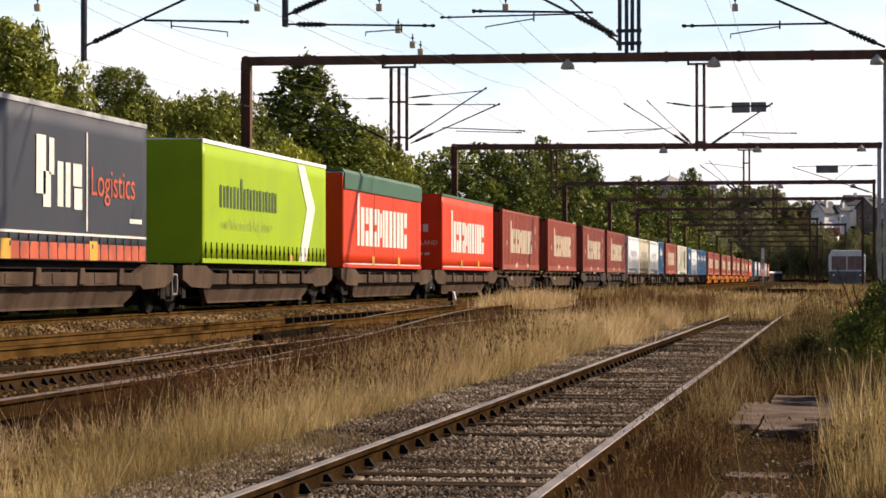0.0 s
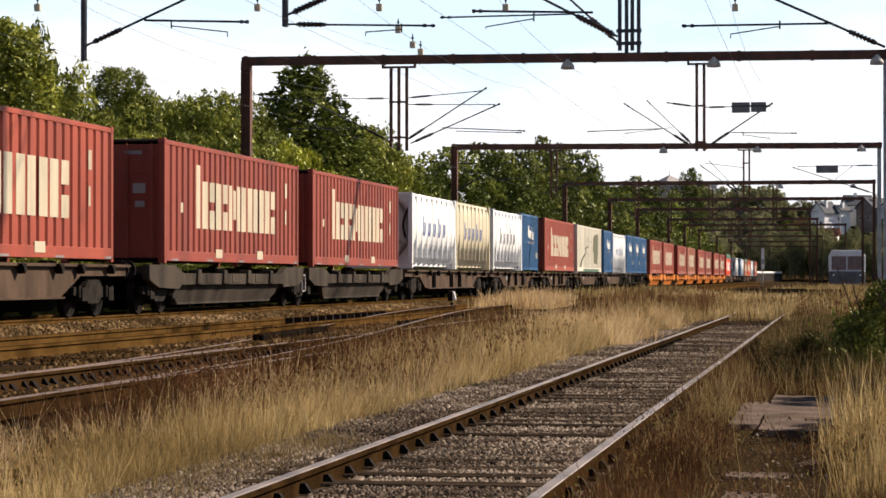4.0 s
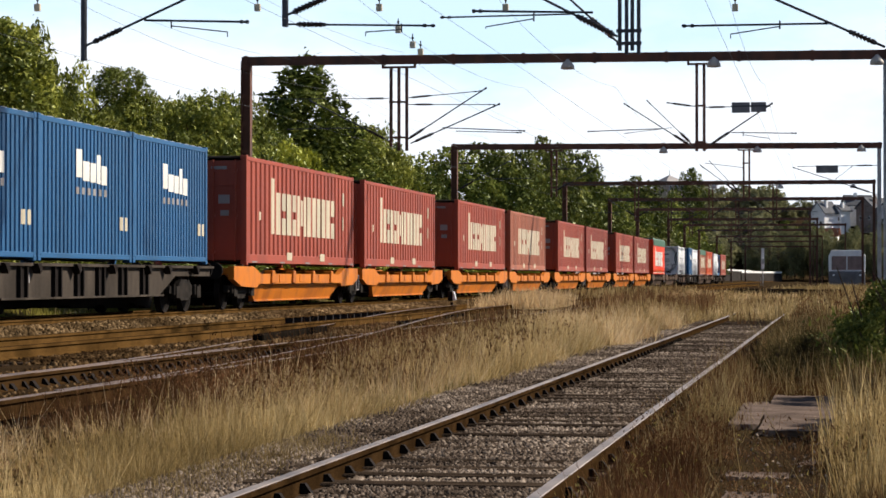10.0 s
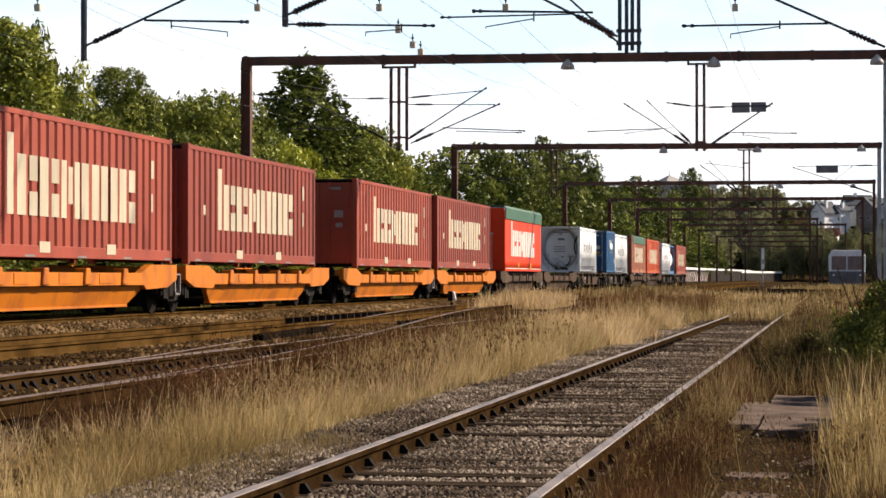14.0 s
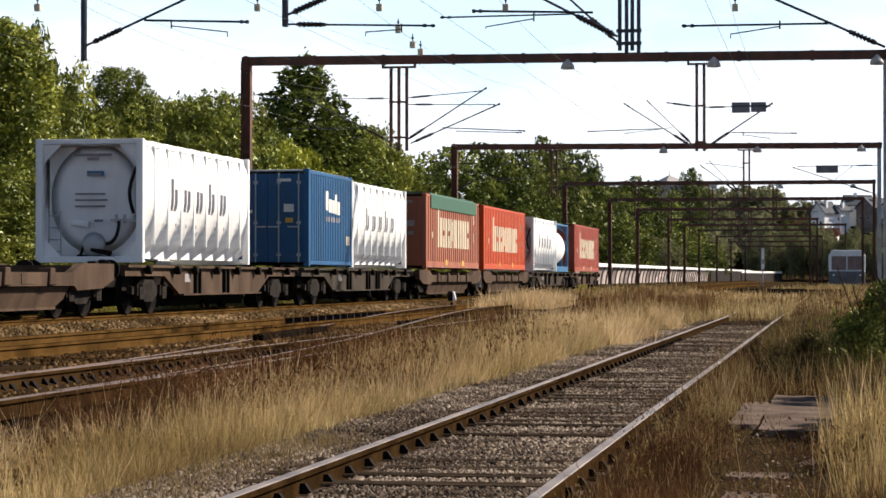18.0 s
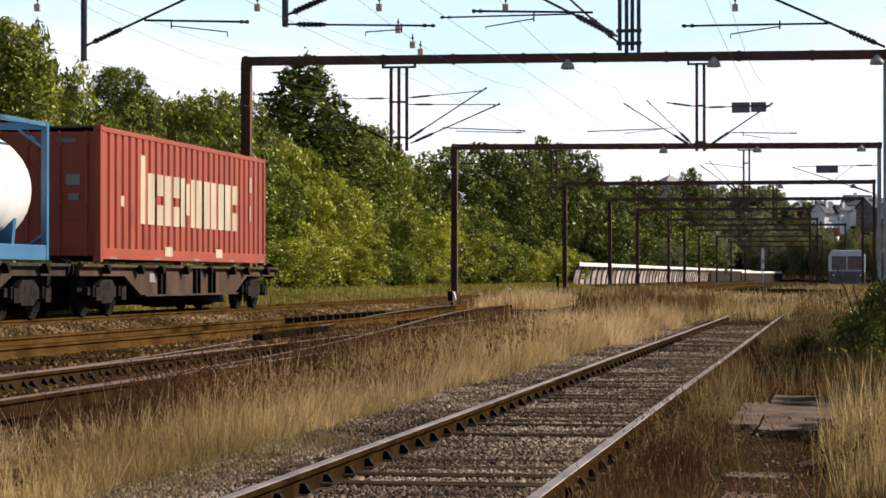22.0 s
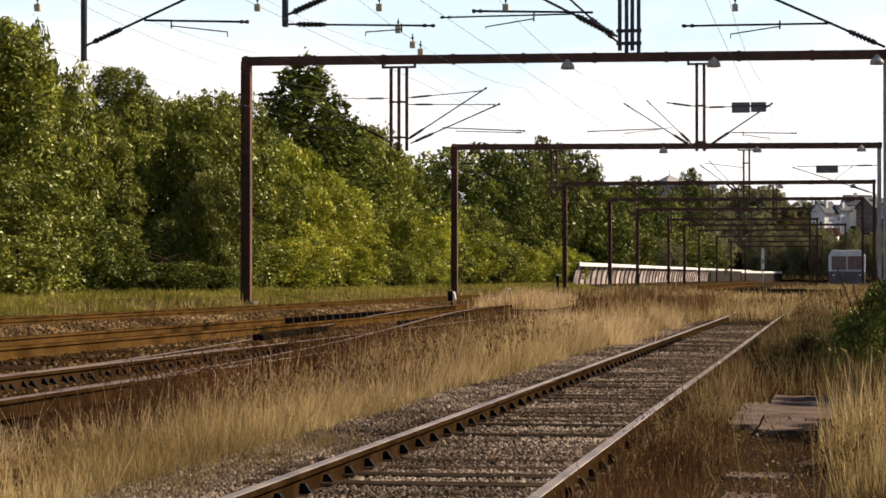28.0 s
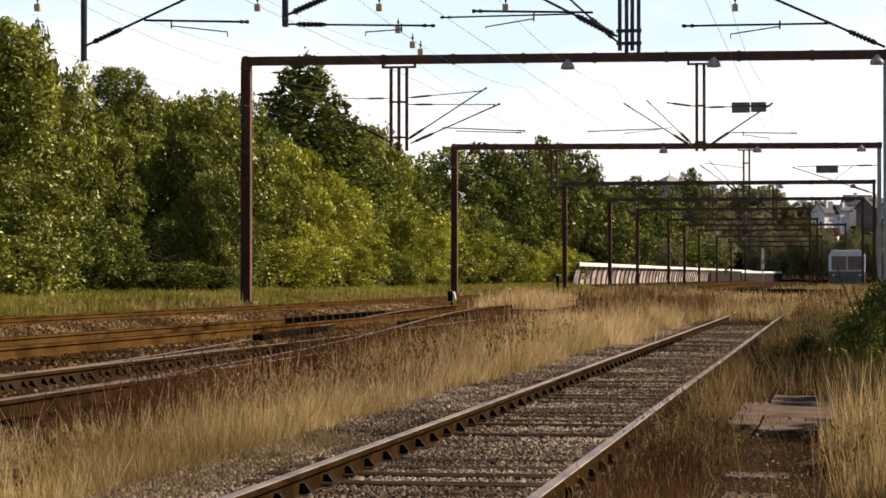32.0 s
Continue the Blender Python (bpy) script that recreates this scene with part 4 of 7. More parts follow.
    if plate:
        for f in (0.33, 0.64):
            bm = B()
            box(bm, W, W + 0.012, L * f, L * f + 0.62, 0.16, 0.38)
            part("fork_plate", bm, YELLOW if tarp or paint is RED_BRIGHT else LETTER_CREAM, c, "small pale grip plate", bevel=0.004)
        for i in range(5):
            y = 0.6 + (L - 1.2) * i / 4
            bm = B()
            box(bm, W, W + 0.004, y, y + 0.55, 0.075, 0.12)
            part("data_strip", bm, LETTER_GREY, c)
    if tarp:
        bm = B()
        prism(bm, [(W + 0.03, H - 0.55), (W + 0.04, H - 0.06), (W - 0.1, H + 0.04), (0, H + 0.10), (-W + 0.1, H + 0.04), (-W - 0.04, H - 0.06), (-W - 0.03, H - 0.55), (-W + 0.02, H - 0.55), (-W + 0.02, H), (W - 0.02, H), (W - 0.02, H - 0.55)], L * 0.07, L * 0.93, "y")
        part("tarpaulin", bm, GREEN_TARP, c, "green roll-over tarpaulin")
    for e in extra:
        part(e[0], plates(e[1], W - 0.009), e[2], c, e[3])
    return c


def bulk_container(u, L, H, paint, label, mark_paint, base=1.60):
    """A white bulk container with upright ribs, its lower sides drawn in."""
    c = mover("bulk_container", label, "container", u, base, "bulk containers")
    W = 1.25
    stops = [0.12] + [L * (0.10 + 0.80 * i / 7) for i in range(8)] + [L - 0.12]
    bays = 9

    def shell_at(k, f, t):
        """How far out the shell stands at the share f of bay k and the share t of its height."""
        low = min(1.0, max(0.0, (0.52 - t) / 0.44) ** 1.6)
        under = max(0.0, (0.10 - t) / 0.10)
        high = max(0.0, (t - 0.84) / 0.16)
        dip = max(0.0, math.sin(math.pi * f)) ** 0.35 if 0 < f < 1 else 0.0
        return W - 0.01 - dip * (0.018 + 0.42 * low + 0.10 * high) * (1 - under) - 0.36 * under - 0.08 * high * high, 0.05 * dip * high

    def shell_x(y, z):
        k = max(i for i in range(bays) if stops[i] <= y)
        return shell_at(k, 0.5, (z - 0.10) / (H - 0.14))[0]

    for s in (1, -1):
        bm = B()
        ny, nz = bays * 8, 16
        grid = []
        for j in range(nz + 1):
            row = []
            for i in range(ny + 1):
                k = min(bays - 1, i // 8)
                f = (i - 8 * k) / 8
                x, dz = shell_at(k, f, j / nz)
                row.append(bm.verts.new((s * x, stops[k] + (stops[k + 1] - stops[k]) * f, 0.10 + (H - 0.14) * j / nz + dz)))
            grid.append(row)
        for j in range(nz):
            for i in range(ny):
                bm.faces.new((grid[j][i], grid[j][i + 1], grid[j + 1][i + 1], grid[j + 1][i]))
        ob = part("side_shell", bm, paint, c)
        for y in stops[1:-1]:
            bm = B()
            prism(bm, [(y - 0.03, 0.40), (y + 0.03, 0.40), (y + 0.03, H - 0.12), (y - 0.03, H - 0.12)], min(s * W, s * (W - 0.09)), max(s * W, s * (W - 0.09)), "x")
            part("upright_rib", bm, paint, c, bevel=0.012)
        for y0, y1 in ((0.0, 0.16), (L - 0.16, L)):
            bm = B()
            xa, xb = sorted((s * (W - 0.16), s * (W + 0.003)))
            box(bm, xa, xb, y0, y1, 0.0, H)
            part("corner_post", bm, paint, c, bevel=0.012)
    bm = B()
    w = (L - 0.24) / bays
    top = [p for i in range(bays) for p in ((0.14 + w * i, H - 0.10), (0.12 + w * (i + 0.25), H - 0.02), (0.12 + w * (i + 0.75), H - 0.02), (0.10 + w * (i + 1), H - 0.10))]
    prism(bm, [(0.12, H - 0.14)] + top + [(L - 0.12, H - 0.14)], -W + 0.1, W - 0.1, "x")
    part("roof", bm, paint, c)
    for y0, y1 in ((0.02, 0.14), (L - 0.14, L - 0.02)):
        for z0, z1 in ((0.0, 0.14), (H - 0.12, H - 0.004)):
            bm = B()
            box(bm, -W + 0.16, W - 0.16, y0, y1, z0, z1)
            part("end_rail", bm, paint, c, bevel=0.01)
    # recessed round end with its fittings
    bm = B()
    lathe(bm, [(1.17, 0.559), (0.9, 0.545), (0.6, 0.53), (0.3, 0.522), (0.05, 0.52)], 32, "y")
    o = part("end_dome", bm, paint, c, smooth=True)
    o.location = (0, 0, H * 0.52)
    o.scale = (0.92, 1.0, 1.08)
    bm = B()
    box(bm, -W + 0.14, W - 0.14, 0.56, 0.62, 0.05, H - 0.05)
    part("end_plate", bm, paint, c)

    def bent_hose(pts, r):
        bm = B()
        rings = []
        for k, q in enumerate(pts):
            d = (Vector(pts[min(k + 1, len(pts) - 1)]) - Vector(pts[max(k - 1, 0)])).normalized()
            u = d.cross(Vector((0, 1, 0))).normalized()
            w = d.cross(u)
            rings.append([bm.verts.new(Vector(q) + (u * math.cos(0.785 * a) + w * math.sin(0.785 * a)) * r) for a in range(8)])
        for a, b in zip(rings, rings[1:]):
            for k in range(8):
                bm.faces.new((a[k], a[(k + 1) % 8], b[(k + 1) % 8], b[k]))
        part("hose", bm, RUBBER, c, "black rubber hose", smooth=True)

    bent_hose([(1.06 - 0.20 * math.sin(k / 9 * 2.6), 0.28, H * (0.80 - 0.40 * k / 9)) for k in range(10)], 0.04)
    bent_hose([(0.62 - 0.30 * (k / 7) ** 2, 0.26, H * 0.34 - 0.52 * math.sin(k / 7 * 1.57)) for k in range(8)], 0.04)
    bm = B()
    box(bm, 0.42, 1.05, 0.24, 0.30, H * 0.335, H * 0.355)
    for x in (0.55, 0.75, 0.98):
        tube(bm, (x, 0.27, H * 0.32), (x, 0.27, H * 0.39), 0.035, None, 8)
    part("valve_bar", bm, GREY_STEEL, c, "grey pipe bar with small valves")
    bm = B()
    lathe(bm, [(0.05, 0.12), (0.16, 0.14), (0.26, 0.20), (0.29, 0.30), (0.24, 0.42), (0.10, 0.48)], 20, "y")
    o = part("outlet_valve", bm, GREY_STEEL, c, "dull metal outlet valve", smooth=True)
    o.location = (0.02, 0, 0.40)
    bm = B()
    tube(bm, (0.0, 0.16, 0.30), (0.46, 0.20, 0.20), 0.055, None, 10)
    tube(bm, (-0.34, 0.22, 0.14), (0.52, 0.22, 0.11), 0.045, None, 10)
    tube(bm, (-0.28, 0.20, 0.12), (-0.16, 0.20, 0.42), 0.035, None, 8)
    part("outlet_pipe", bm, IRON, c)
    for x0, x1, z0, z1 in ((-0.45, 0.45, 0.865, 0.885), (-0.12, 0.15, 0.83, 0.85), (-0.1, 0.2, 0.70, 0.725), (-0.4, 0.3, 0.55, 0.565), (-0.4, 0.35, 0.50, 0.515), (-0.4, 0.3, 0.45, 0.465), (0.05, 0.25, 0.33, 0.35)):
        bm = B()
        box(bm, x0, x1, 0.24, 0.27, H * z0, H * z1)
        part("data_mark", bm, LETTER_GREY, c)
    # ladder, brackets and pipes of the end
    bm = B()
    for x in (-1.0, -0.72):
        tube(bm, (x, 0.2, 0.1), (x, 0.2, H * 0.42), 0.018, None, 6)
    for k in range(4):
        tube(bm, (-1.0, 0.2, 0.25 + 0.27 * k), (-0.72, 0.2, 0.25 + 0.27 * k), 0.014, None, 6)
    part("end_ladder", bm, GREY_STEEL, c)
    for s in (-1, 1):
        for z0, z1 in ((0.12, 0.55), (H - 0.12, H - 0.55)):
            bm = B()
            prism(bm, [(s * (W - 0.16), z0), (s * (W - 0.16), z1), (s * (W - 0.58), z0)], 0.10, 0.16, "y")
            part("corner_gusset", bm, paint, c)
    bm = B()
    tube(bm, (-0.46, 0.2, H * 0.325), (-0.06, 0.2, H * 0.305), 0.085, None, 12)
    part("end_pipe", bm, paint, c)
    bm = B()
    box(bm, -0.14, 0.26, 0.285, 0.302, H * 0.70, H * 0.745)
    part("blue_plate", bm, LIGHT_BLUE, c, "small light blue plate")
    # five plain block marks along the side
    rects = []
    for i, hh in enumerate((0.27, 0.19, 0.19, 0.27, 0.19)):
        y = stops[2 + i] + 0.18 + L * 0.012
        rects += [(y, y + 0.23, H * 0.44, H * (0.44 + hh)), (y + 0.32, y + 0.55, H * 0.44, H * 0.625)]
    for y0, y1, z0, z1 in rects:
        bm = B()
        k = 6
        pts = [(shell_x((y0 + y1) / 2, z0 + (z1 - z0) * q / k) + 0.004, z0 + (z1 - z0) * q / k) for q in range(k + 1)]
        prism(bm, pts + [(x - 0.012, z) for x, z in reversed(pts)], y0, y1, "y")
        part("mark_bar", bm, mark_paint, c)
    rects = [(L * (0.27 + 0.09 * i), L * (0.27 + 0.09 * i) + 0.08, H * 0.30, H * 0.335) for i in range(6)]
    part("small_mark", plates(rects, W + 0.002), LETTER_GREY, c)
    return c


def frame_tank(u, L, H, base=1.60):
    c = mover("tank_container", "white cylindrical tank in a light blue frame", "container", u, base)
    W = 1.22
    bm = B()
    prof = [(0.05, 0.12), (0.5, 0.16), (0.85, 0.30), (1.05, 0.55), (1.12, 0.85), (1.12, L - 0.85), (1.05, L - 0.55), (0.85, L - 0.30), (0.5, L - 0.16), (0.05, L - 0.12)]
    lathe(bm, prof, 32, "y")
    o = part("tank", bm, WHITE_PAINT, c, "glossy white cylindrical tank", smooth=True)
    o.location = (0, 0, H * 0.5)
    for y0, y1 in ((0.0, 0.14), (L - 0.14, L)):
        for s in (1, -1):
            bm = B()
            x0, x1 = sorted((s * (W - 0.12), s * W))
            box(bm, x0, x1, y0, y1, 0, H)
            part("frame_post", bm, LIGHT_BLUE, c, bevel=0.01)
            bm = B()
            ym = (y0 + y1) / 2
            tube(bm, (s * (W - 0.08), ym, H - 0.5), (s * 0.55, ym, H - 0.07), 0.05, None, 6)
            tube(bm, (s * (W - 0.08), ym, 0.5), (s * 0.55, ym, 0.07), 0.05, None, 6)
            part("brace", bm, LIGHT_BLUE, c)
        for z0, z1 in ((0.0, 0.14), (H - 0.14, H)):
            bm = B()
            box(bm, -W + 0.12, W - 0.12, y0, y1, z0, z1)
            part("frame_rail", bm, LIGHT_BLUE, c, bevel=0.01)
    for s in (1, -1):
        for z0, z1 in ((0.0, 0.30), (H - 0.10, H - 0.01)):
            bm = B()
            x0, x1 = sorted((s * (W - 0.10), s * (W - 0.01)))
            box(bm, x0, x1, 0.14, L - 0.14, z0, z1)
            part("side_rail", bm, LIGHT_BLUE, c, bevel=0.01)
    for y in (L * 0.30, L * 0.75):
        bm = B()
        prism(bm, [(-1.0, 0.25), (1.0, 0.25), (1.05, 0.8), (0.7, 0.45), (-0.7, 0.45), (-1.05, 0.8)], y - 0.08, y + 0.08, "y")
        part("saddle", bm, LIGHT_BLUE, c)
    return c


def wheel_mesh(r, w, name="wheel"):
    bm = B()
    lathe(bm, [(r * 0.15, -w / 2 - 0.02), (r * 0.2, -w / 2), (r * 0.82, -w / 2 + 0.03), (r * 0.86, -w / 2), (r, -w / 2), (r * 1.0, w / 2 - 0.03), (r * 1.06, w / 2), (r * 0.84, w / 2), (r * 0.2, w / 2 - 0.03), (r * 0.15, w / 2)], 24, "x")
    return mesh_of(name, bm, DARK_GEAR)


WHEEL_ME = wheel_mesh(0.46, 0.135)


def tyre_mesh():
    bm = B()
    lathe(bm, [(0.25, -0.15), (0.30, -0.17), (0.47, -0.16), (0.51, -0.11), (0.51, 0.11), (0.47, 0.16), (0.30, 0.17), (0.25, 0.15)], 24, "x")
    return mesh_of("tyre", bm, mat("dusty_tyre", (0.11, 0.10, 0.095), 0.9))


TYRE_ME = tyre_mesh()


def trailer(u, L, H, side, label, base=1.58, skirt="plain", roof=None, front=None):
    """A curtain-sided or tarpaulin trailer body standing in a pocket wagon."""
    c = mover("semi_trailer", label, "trailer", u, base, "semi-trailers")
    W = 1.25
    for s in (1, -1):
        bm = B()
        ny, nz = 44, 8
        g = []
        for j in range(nz + 1):
            row = []
            for i in range(ny + 1):
                y, z = L * i / ny, 0.12 + (H - 0.22) * j / nz
                e = 0.005 * math.sin(i * 2.4) * math.sin(math.pi * j / nz) + 0.006 * noise.noise((i * 0.35, j * 0.5, u))
                row.append(bm.verts.new((s * (W + (e if 0 < i < ny else 0)), y, z)))
            g.append(row)
        for j in range(nz):
            for i in range(ny):
                bm.faces.new((g[j][i], g[j][i + 1], g[j + 1][i + 1], g[j + 1][i]))
        bmesh.ops.recalc_face_normals(bm, faces=bm.faces[:])
        bmesh.ops.solidify(bm, geom=bm.faces[:], thickness=0.02)
        part("curtain", bm, side, c, smooth=True)
        bm = B()
        x0, x1 = sorted((s * (W - 0.08), s * (W + 0.02)))
        box(bm, x0, x1, 0.0, L, H - 0.11, H)
        part("roof_rail", bm, roof or GREY_STEEL, c, bevel=0.01)
        bm = B()
        box(bm, x0, x1, 0.0, L, 0.0, 0.12)
        part("side_rail", bm, side if skirt == "plain" else GREY_WAGON, c, bevel=0.01)
    bm = B()
    box(bm, -W + 0.02, W - 0.02, 0.0, 0.08, 0.0, H - 0.02)
    part("front_wall", bm, front or side, c, bevel=0.008)
    bm = B()
    box(bm, -W + 0.02, W - 0.02, L - 0.06, L, 0.0, H - 0.02)
    part("rear_wall", bm, front or side, c)
    bm = B()
    prism(bm, [(-W + 0.05, H - 0.05), (W - 0.05, H - 0.05), (W - 0.1, H - 0.005), (0, H + 0.025), (-W + 0.1, H - 0.005)], 0.02, L - 0.02, "y")
    part("roof", bm, roof or GREY_STEEL, c)
    bm = B()
    box(bm, -1.1, 1.1, 0.1, L - 0.1, -0.16, 0.02)
    part("chassis", bm, DARK_GEAR, c)
    for k in range(3):
        for s in (1, -1):
            share("tyre", TYRE_ME, c, pose(s * 0.80, L * 0.50 + 1.32 * k, -0.30))
    return c


def straps(c, L, color, pitch=0.55, z0=0.10, z1=0.52):
    """Curtain straps and buckles along the lower edge."""
    n = int(L / pitch)
    bm = B()
    box(bm, -0.008, 0.008, -0.022, 0.022, z0, z1)
    box(bm, -0.014, 0.014, -0.045, 0.045, z0 + 0.16, z0 + 0.26)
    me = mesh_of("strap", bm, color)
    for i in range(n):
        share("strap", me, c, pose(1.268, 0.3 + pitch * i, 0))


def sheet_mark(c, name, rects, paint, label="", x=1.262):
    for k, r in enumerate(rects):
        part(name, plates([r], x), paint, c, label if k == 0 else "")


def word(c, name, text, y, z, size, width, paint):
    """A readable word along the side of a thing, from y on, drawn to a given width."""
    cu = bpy.data.curves.new(name, "FONT")
    cu.body, cu.size, cu.extrude = text, 1.0, 0.001
    cu.materials.append(paint)
    ob = new(name, cu)
    bpy.context.view_layer.update()
    ob.parent = c
    k = width / max(0.1, ob.dimensions.x)
    ob.matrix_basis = Matrix.Translation((1.264, y, z)) @ Euler((radians(90), 0, radians(90))).to_matrix().to_4x4() @ Matrix.Diagonal((k, size, 1, 1))
    return ob


def bogie(parent, y):
    frames = []
    for s in (1, -1):
        x0, x1 = sorted((s * 0.93, s * 1.06))
        bm = B()
        frames.append(bm)
        prism(bm, [(y - 1.35, 0.46), (y - 1.30, 0.62), (y - 0.55, 0.64), (y - 0.35, 0.78), (y + 0.35, 0.78), (y + 0.55, 0.64), (y + 1.30, 0.62), (y + 1.35, 0.46), (y + 0.5, 0.40), (y + 0.35, 0.28), (y - 0.35, 0.28), (y - 0.5, 0.40)], x0, x1, "x")
    bm = B()
    box(bm, -0.95, 0.95, y - 0.22, y + 0.22, 0.45, 0.85)
    box(bm, -0.70, -0.45, y - 1.30, y + 1.30, 0.10, 0.50)
    b = part("bogie", bm, DARK_GEAR, parent)
    for bm in frames:
        part("side_frame", bm, DUSTY_GEAR, b)
    for dy in (-0.9, 0.9):
        for s in (1, -1):
            share("wheel", WHEEL_ME, b, pose(s * 0.76, y + dy, 0.46, 0, 0, 0 if s < 0 else 180))
            bm = B()
            box(bm, s * 1.06 - 0.06, s * 1.06 + 0.10 * (1 if s > 0 else 0.6), y + dy - 0.16, y + dy + 0.16, 0.34, 0.62)
            for k in (-0.2, 0.2):
                tube(bm, (s * 1.08, y + dy + k, 0.42), (s * 1.08, y + dy + k, 0.66), 0.06, None, 8)
            part("axle_box", bm, DUSTY_GEAR, b)
    return b


def gear_shade(w, y0, y1, z):
    """One dark ragged block of brake gear, run full length to stand for shade."""
    g = random.Random(int(y1 * 10))
    pts, y = [(y0, 0.70), (y0, z + 0.2)], y0 + 0.4
    while y < y1 - 0.5:
        d = z + g.uniform(-0.04, 0.14)
        pts += [(y, d), (y + g.uniform(0.3, 0.9), d)]
        y = pts[-1][0] + g.uniform(0.05, 0.3)
    pts += [(y1, z + 0.2), (y1, 0.70)]
    bm = B()
    prism(bm, pts, -0.75, -0.30, "x")
    part("gear_shade", bm, DARK_GEAR, w)


def pocket_half(w, y0, y1, paint, joint_left, joint_right):
    """One half of an articulated pocket wagon, between y0 and y1."""
    L = y1 - y0
    for s in (1, -1):
        x0, x1 = sorted((s * 1.12, s * 1.28))
        a, b = 2.5, L - 2.5
        pts = [(0.15, 0.78), (0.15, 1.12), (a - 0.3, 1.12), (a + 0.5, 0.93)]
        k = 4
        for i in range(1, k):
            c = a + 0.5 + (b - a - 1.0) * i / k
            pts += [(c - 0.45, 0.93), (c - 0.32, 0.93), (c + 0.32, 0.93), (c + 0.45, 0.93)]
        pts += [(b - 0.5, 0.93), (b + 0.3, 1.12), (L - 0.15, 1.12), (L - 0.15, 0.78), (L - 0.9, 0.60), (b - 0.1, 0.56), (b - 0.3, 0.66), (a + 0.3, 0.66), (a + 0.1, 0.56), (0.9, 0.60)]
        bm = B()
        prism(bm, [(y0 + p, z) for p, z in pts], x0, x1, "x")
        part("side_sill", bm, paint, w)
        bm = B()
        xa, xb = sorted((s * 1.04, s * 1.16))
        prism(bm, [(y0 + a - 0.2, 0.64), (y0 + b + 0.2, 0.64), (y0 + b - 0.8, 0.21), (y0 + a + 0.8, 0.21)], xa, xb, "x")
        for v in bm.verts:
            if v.co.z < 0.4:
                v.co.x -= s * 0.16
        part("lower_sill", bm, paint, w)
        bm = B()
        xa, xb = sorted((s * 0.86, s * 1.03))
        prism(bm, [(y0 + a + 0.75, 0.185), (y0 + b - 0.75, 0.185), (y0 + b - 0.75, 0.235), (y0 + a + 0.75, 0.235)], xa, xb, "x")
        part("bottom_flange", bm, paint, w)
        for i in range(1, k + 1):
            c = y0 + a + 0.5 + (b - a - 1.0) * (i - 0.5) / k
            bm = B()
            xa, xb = sorted((s * 1.08, s * 1.34))
            prism(bm, [(c - 0.20, 0.68), (c + 0.20, 0.68), (c + 0.13, 1.02), (c - 0.13, 1.02)], xa, xb, "x")
            part("saddle", bm, paint, w, bevel=0.015)
        for i in range(k - 1):
            c = y0 + a + 0.5 + (b - a - 1.0) * (i + 1) / k
            bm = B()
            xa, xb = sorted((s * 1.28, s * 1.295))
            box(bm, xa, xb, c - 0.42, c + 0.42, 0.70, 0.91)
            part("side_plate", bm, paint, w, bevel=0.004)
    gear_shade(w, y0 + 0.1, y1 - 0.1, 0.08)
    bm = B()
    box(bm, -0.86, 0.86, y0 + 2.9, y1 - 2.9, 0.24, 0.32)
    part("pocket_floor", bm, DARK_GEAR, w)
    for ya, yb in ((y0 + 0.2, y0 + 2.5), (y1 - 2.5, y1 - 0.2)):
        bm = B()
        box(bm, -1.12, 1.12, ya, yb, 0.90, 1.08)
        part("end_deck", bm, paint, w)
    for y in (y0 + 1.2, y1 - 1.2):
        bm = B()
        for s in (1, -1):
            box(bm, s * 1.15 - 0.09, s * 1.15 + 0.09, y - 0.10, y + 0.10, 1.12, 1.17)
        part("twist_lock", bm, IRON, w)


def coupler(w, y, d):
    bm = B()
    box(bm, -0.12, 0.12, min(y, y + d * 0.35), max(y, y + d * 0.35), 0.85, 1.05)
    part("coupling", bm, DARK_GEAR, w)
    for s in (1, -1):
        bm = B()
        tube(bm, (s * 0.88, y - d * 0.1, 1.0), (s * 0.88, y + d * 0.28, 1.0), 0.09, None, 10)
        tube(bm, (s * 0.88, y + d * 0.28, 1.0), (s * 0.88, y + d * 0.34, 1.0), 0.22, None, 14)
        part("buffer", bm, DARK_GEAR, w)


def pocket_wagon(u0, uj, u1, paint, label):
    w = mover("pocket_wagon", label, "wagon", u0, RAIL, "pocket wagons")
    j, L = uj - u0, u1 - u0
    pocket_half(w, 0.35, j - 0.25, paint, False, True)
    pocket_half(w, j + 0.25, L - 0.35, paint, True, False)
    for y in (2.05, j, L - 2.05):
        bogie(w, y)
    bm = B()
    box(bm, -0.5, 0.5, j - 0.6, j + 0.6, 0.70, 1.0)
    part("joint", bm, DARK_GEAR, w)
    bm = B()
    for a, b, c, d in ((j - 0.24, j + 0.24, 0.42, 0.46), (j - 0.24, j + 0.24, 0.88, 0.92), (j - 0.24, j - 0.19, 0.42, 0.92), (j + 0.19, j + 0.24, 0.42, 0.92)):
        box(bm, 1.14, 1.20, a, b, c, d)
    part("step", bm, LETTER_GREY, w, "pale grey step frame at the joint")
    coupler(w, 0.35, -1)
    coupler(w, L - 0.35, 1)
    return w


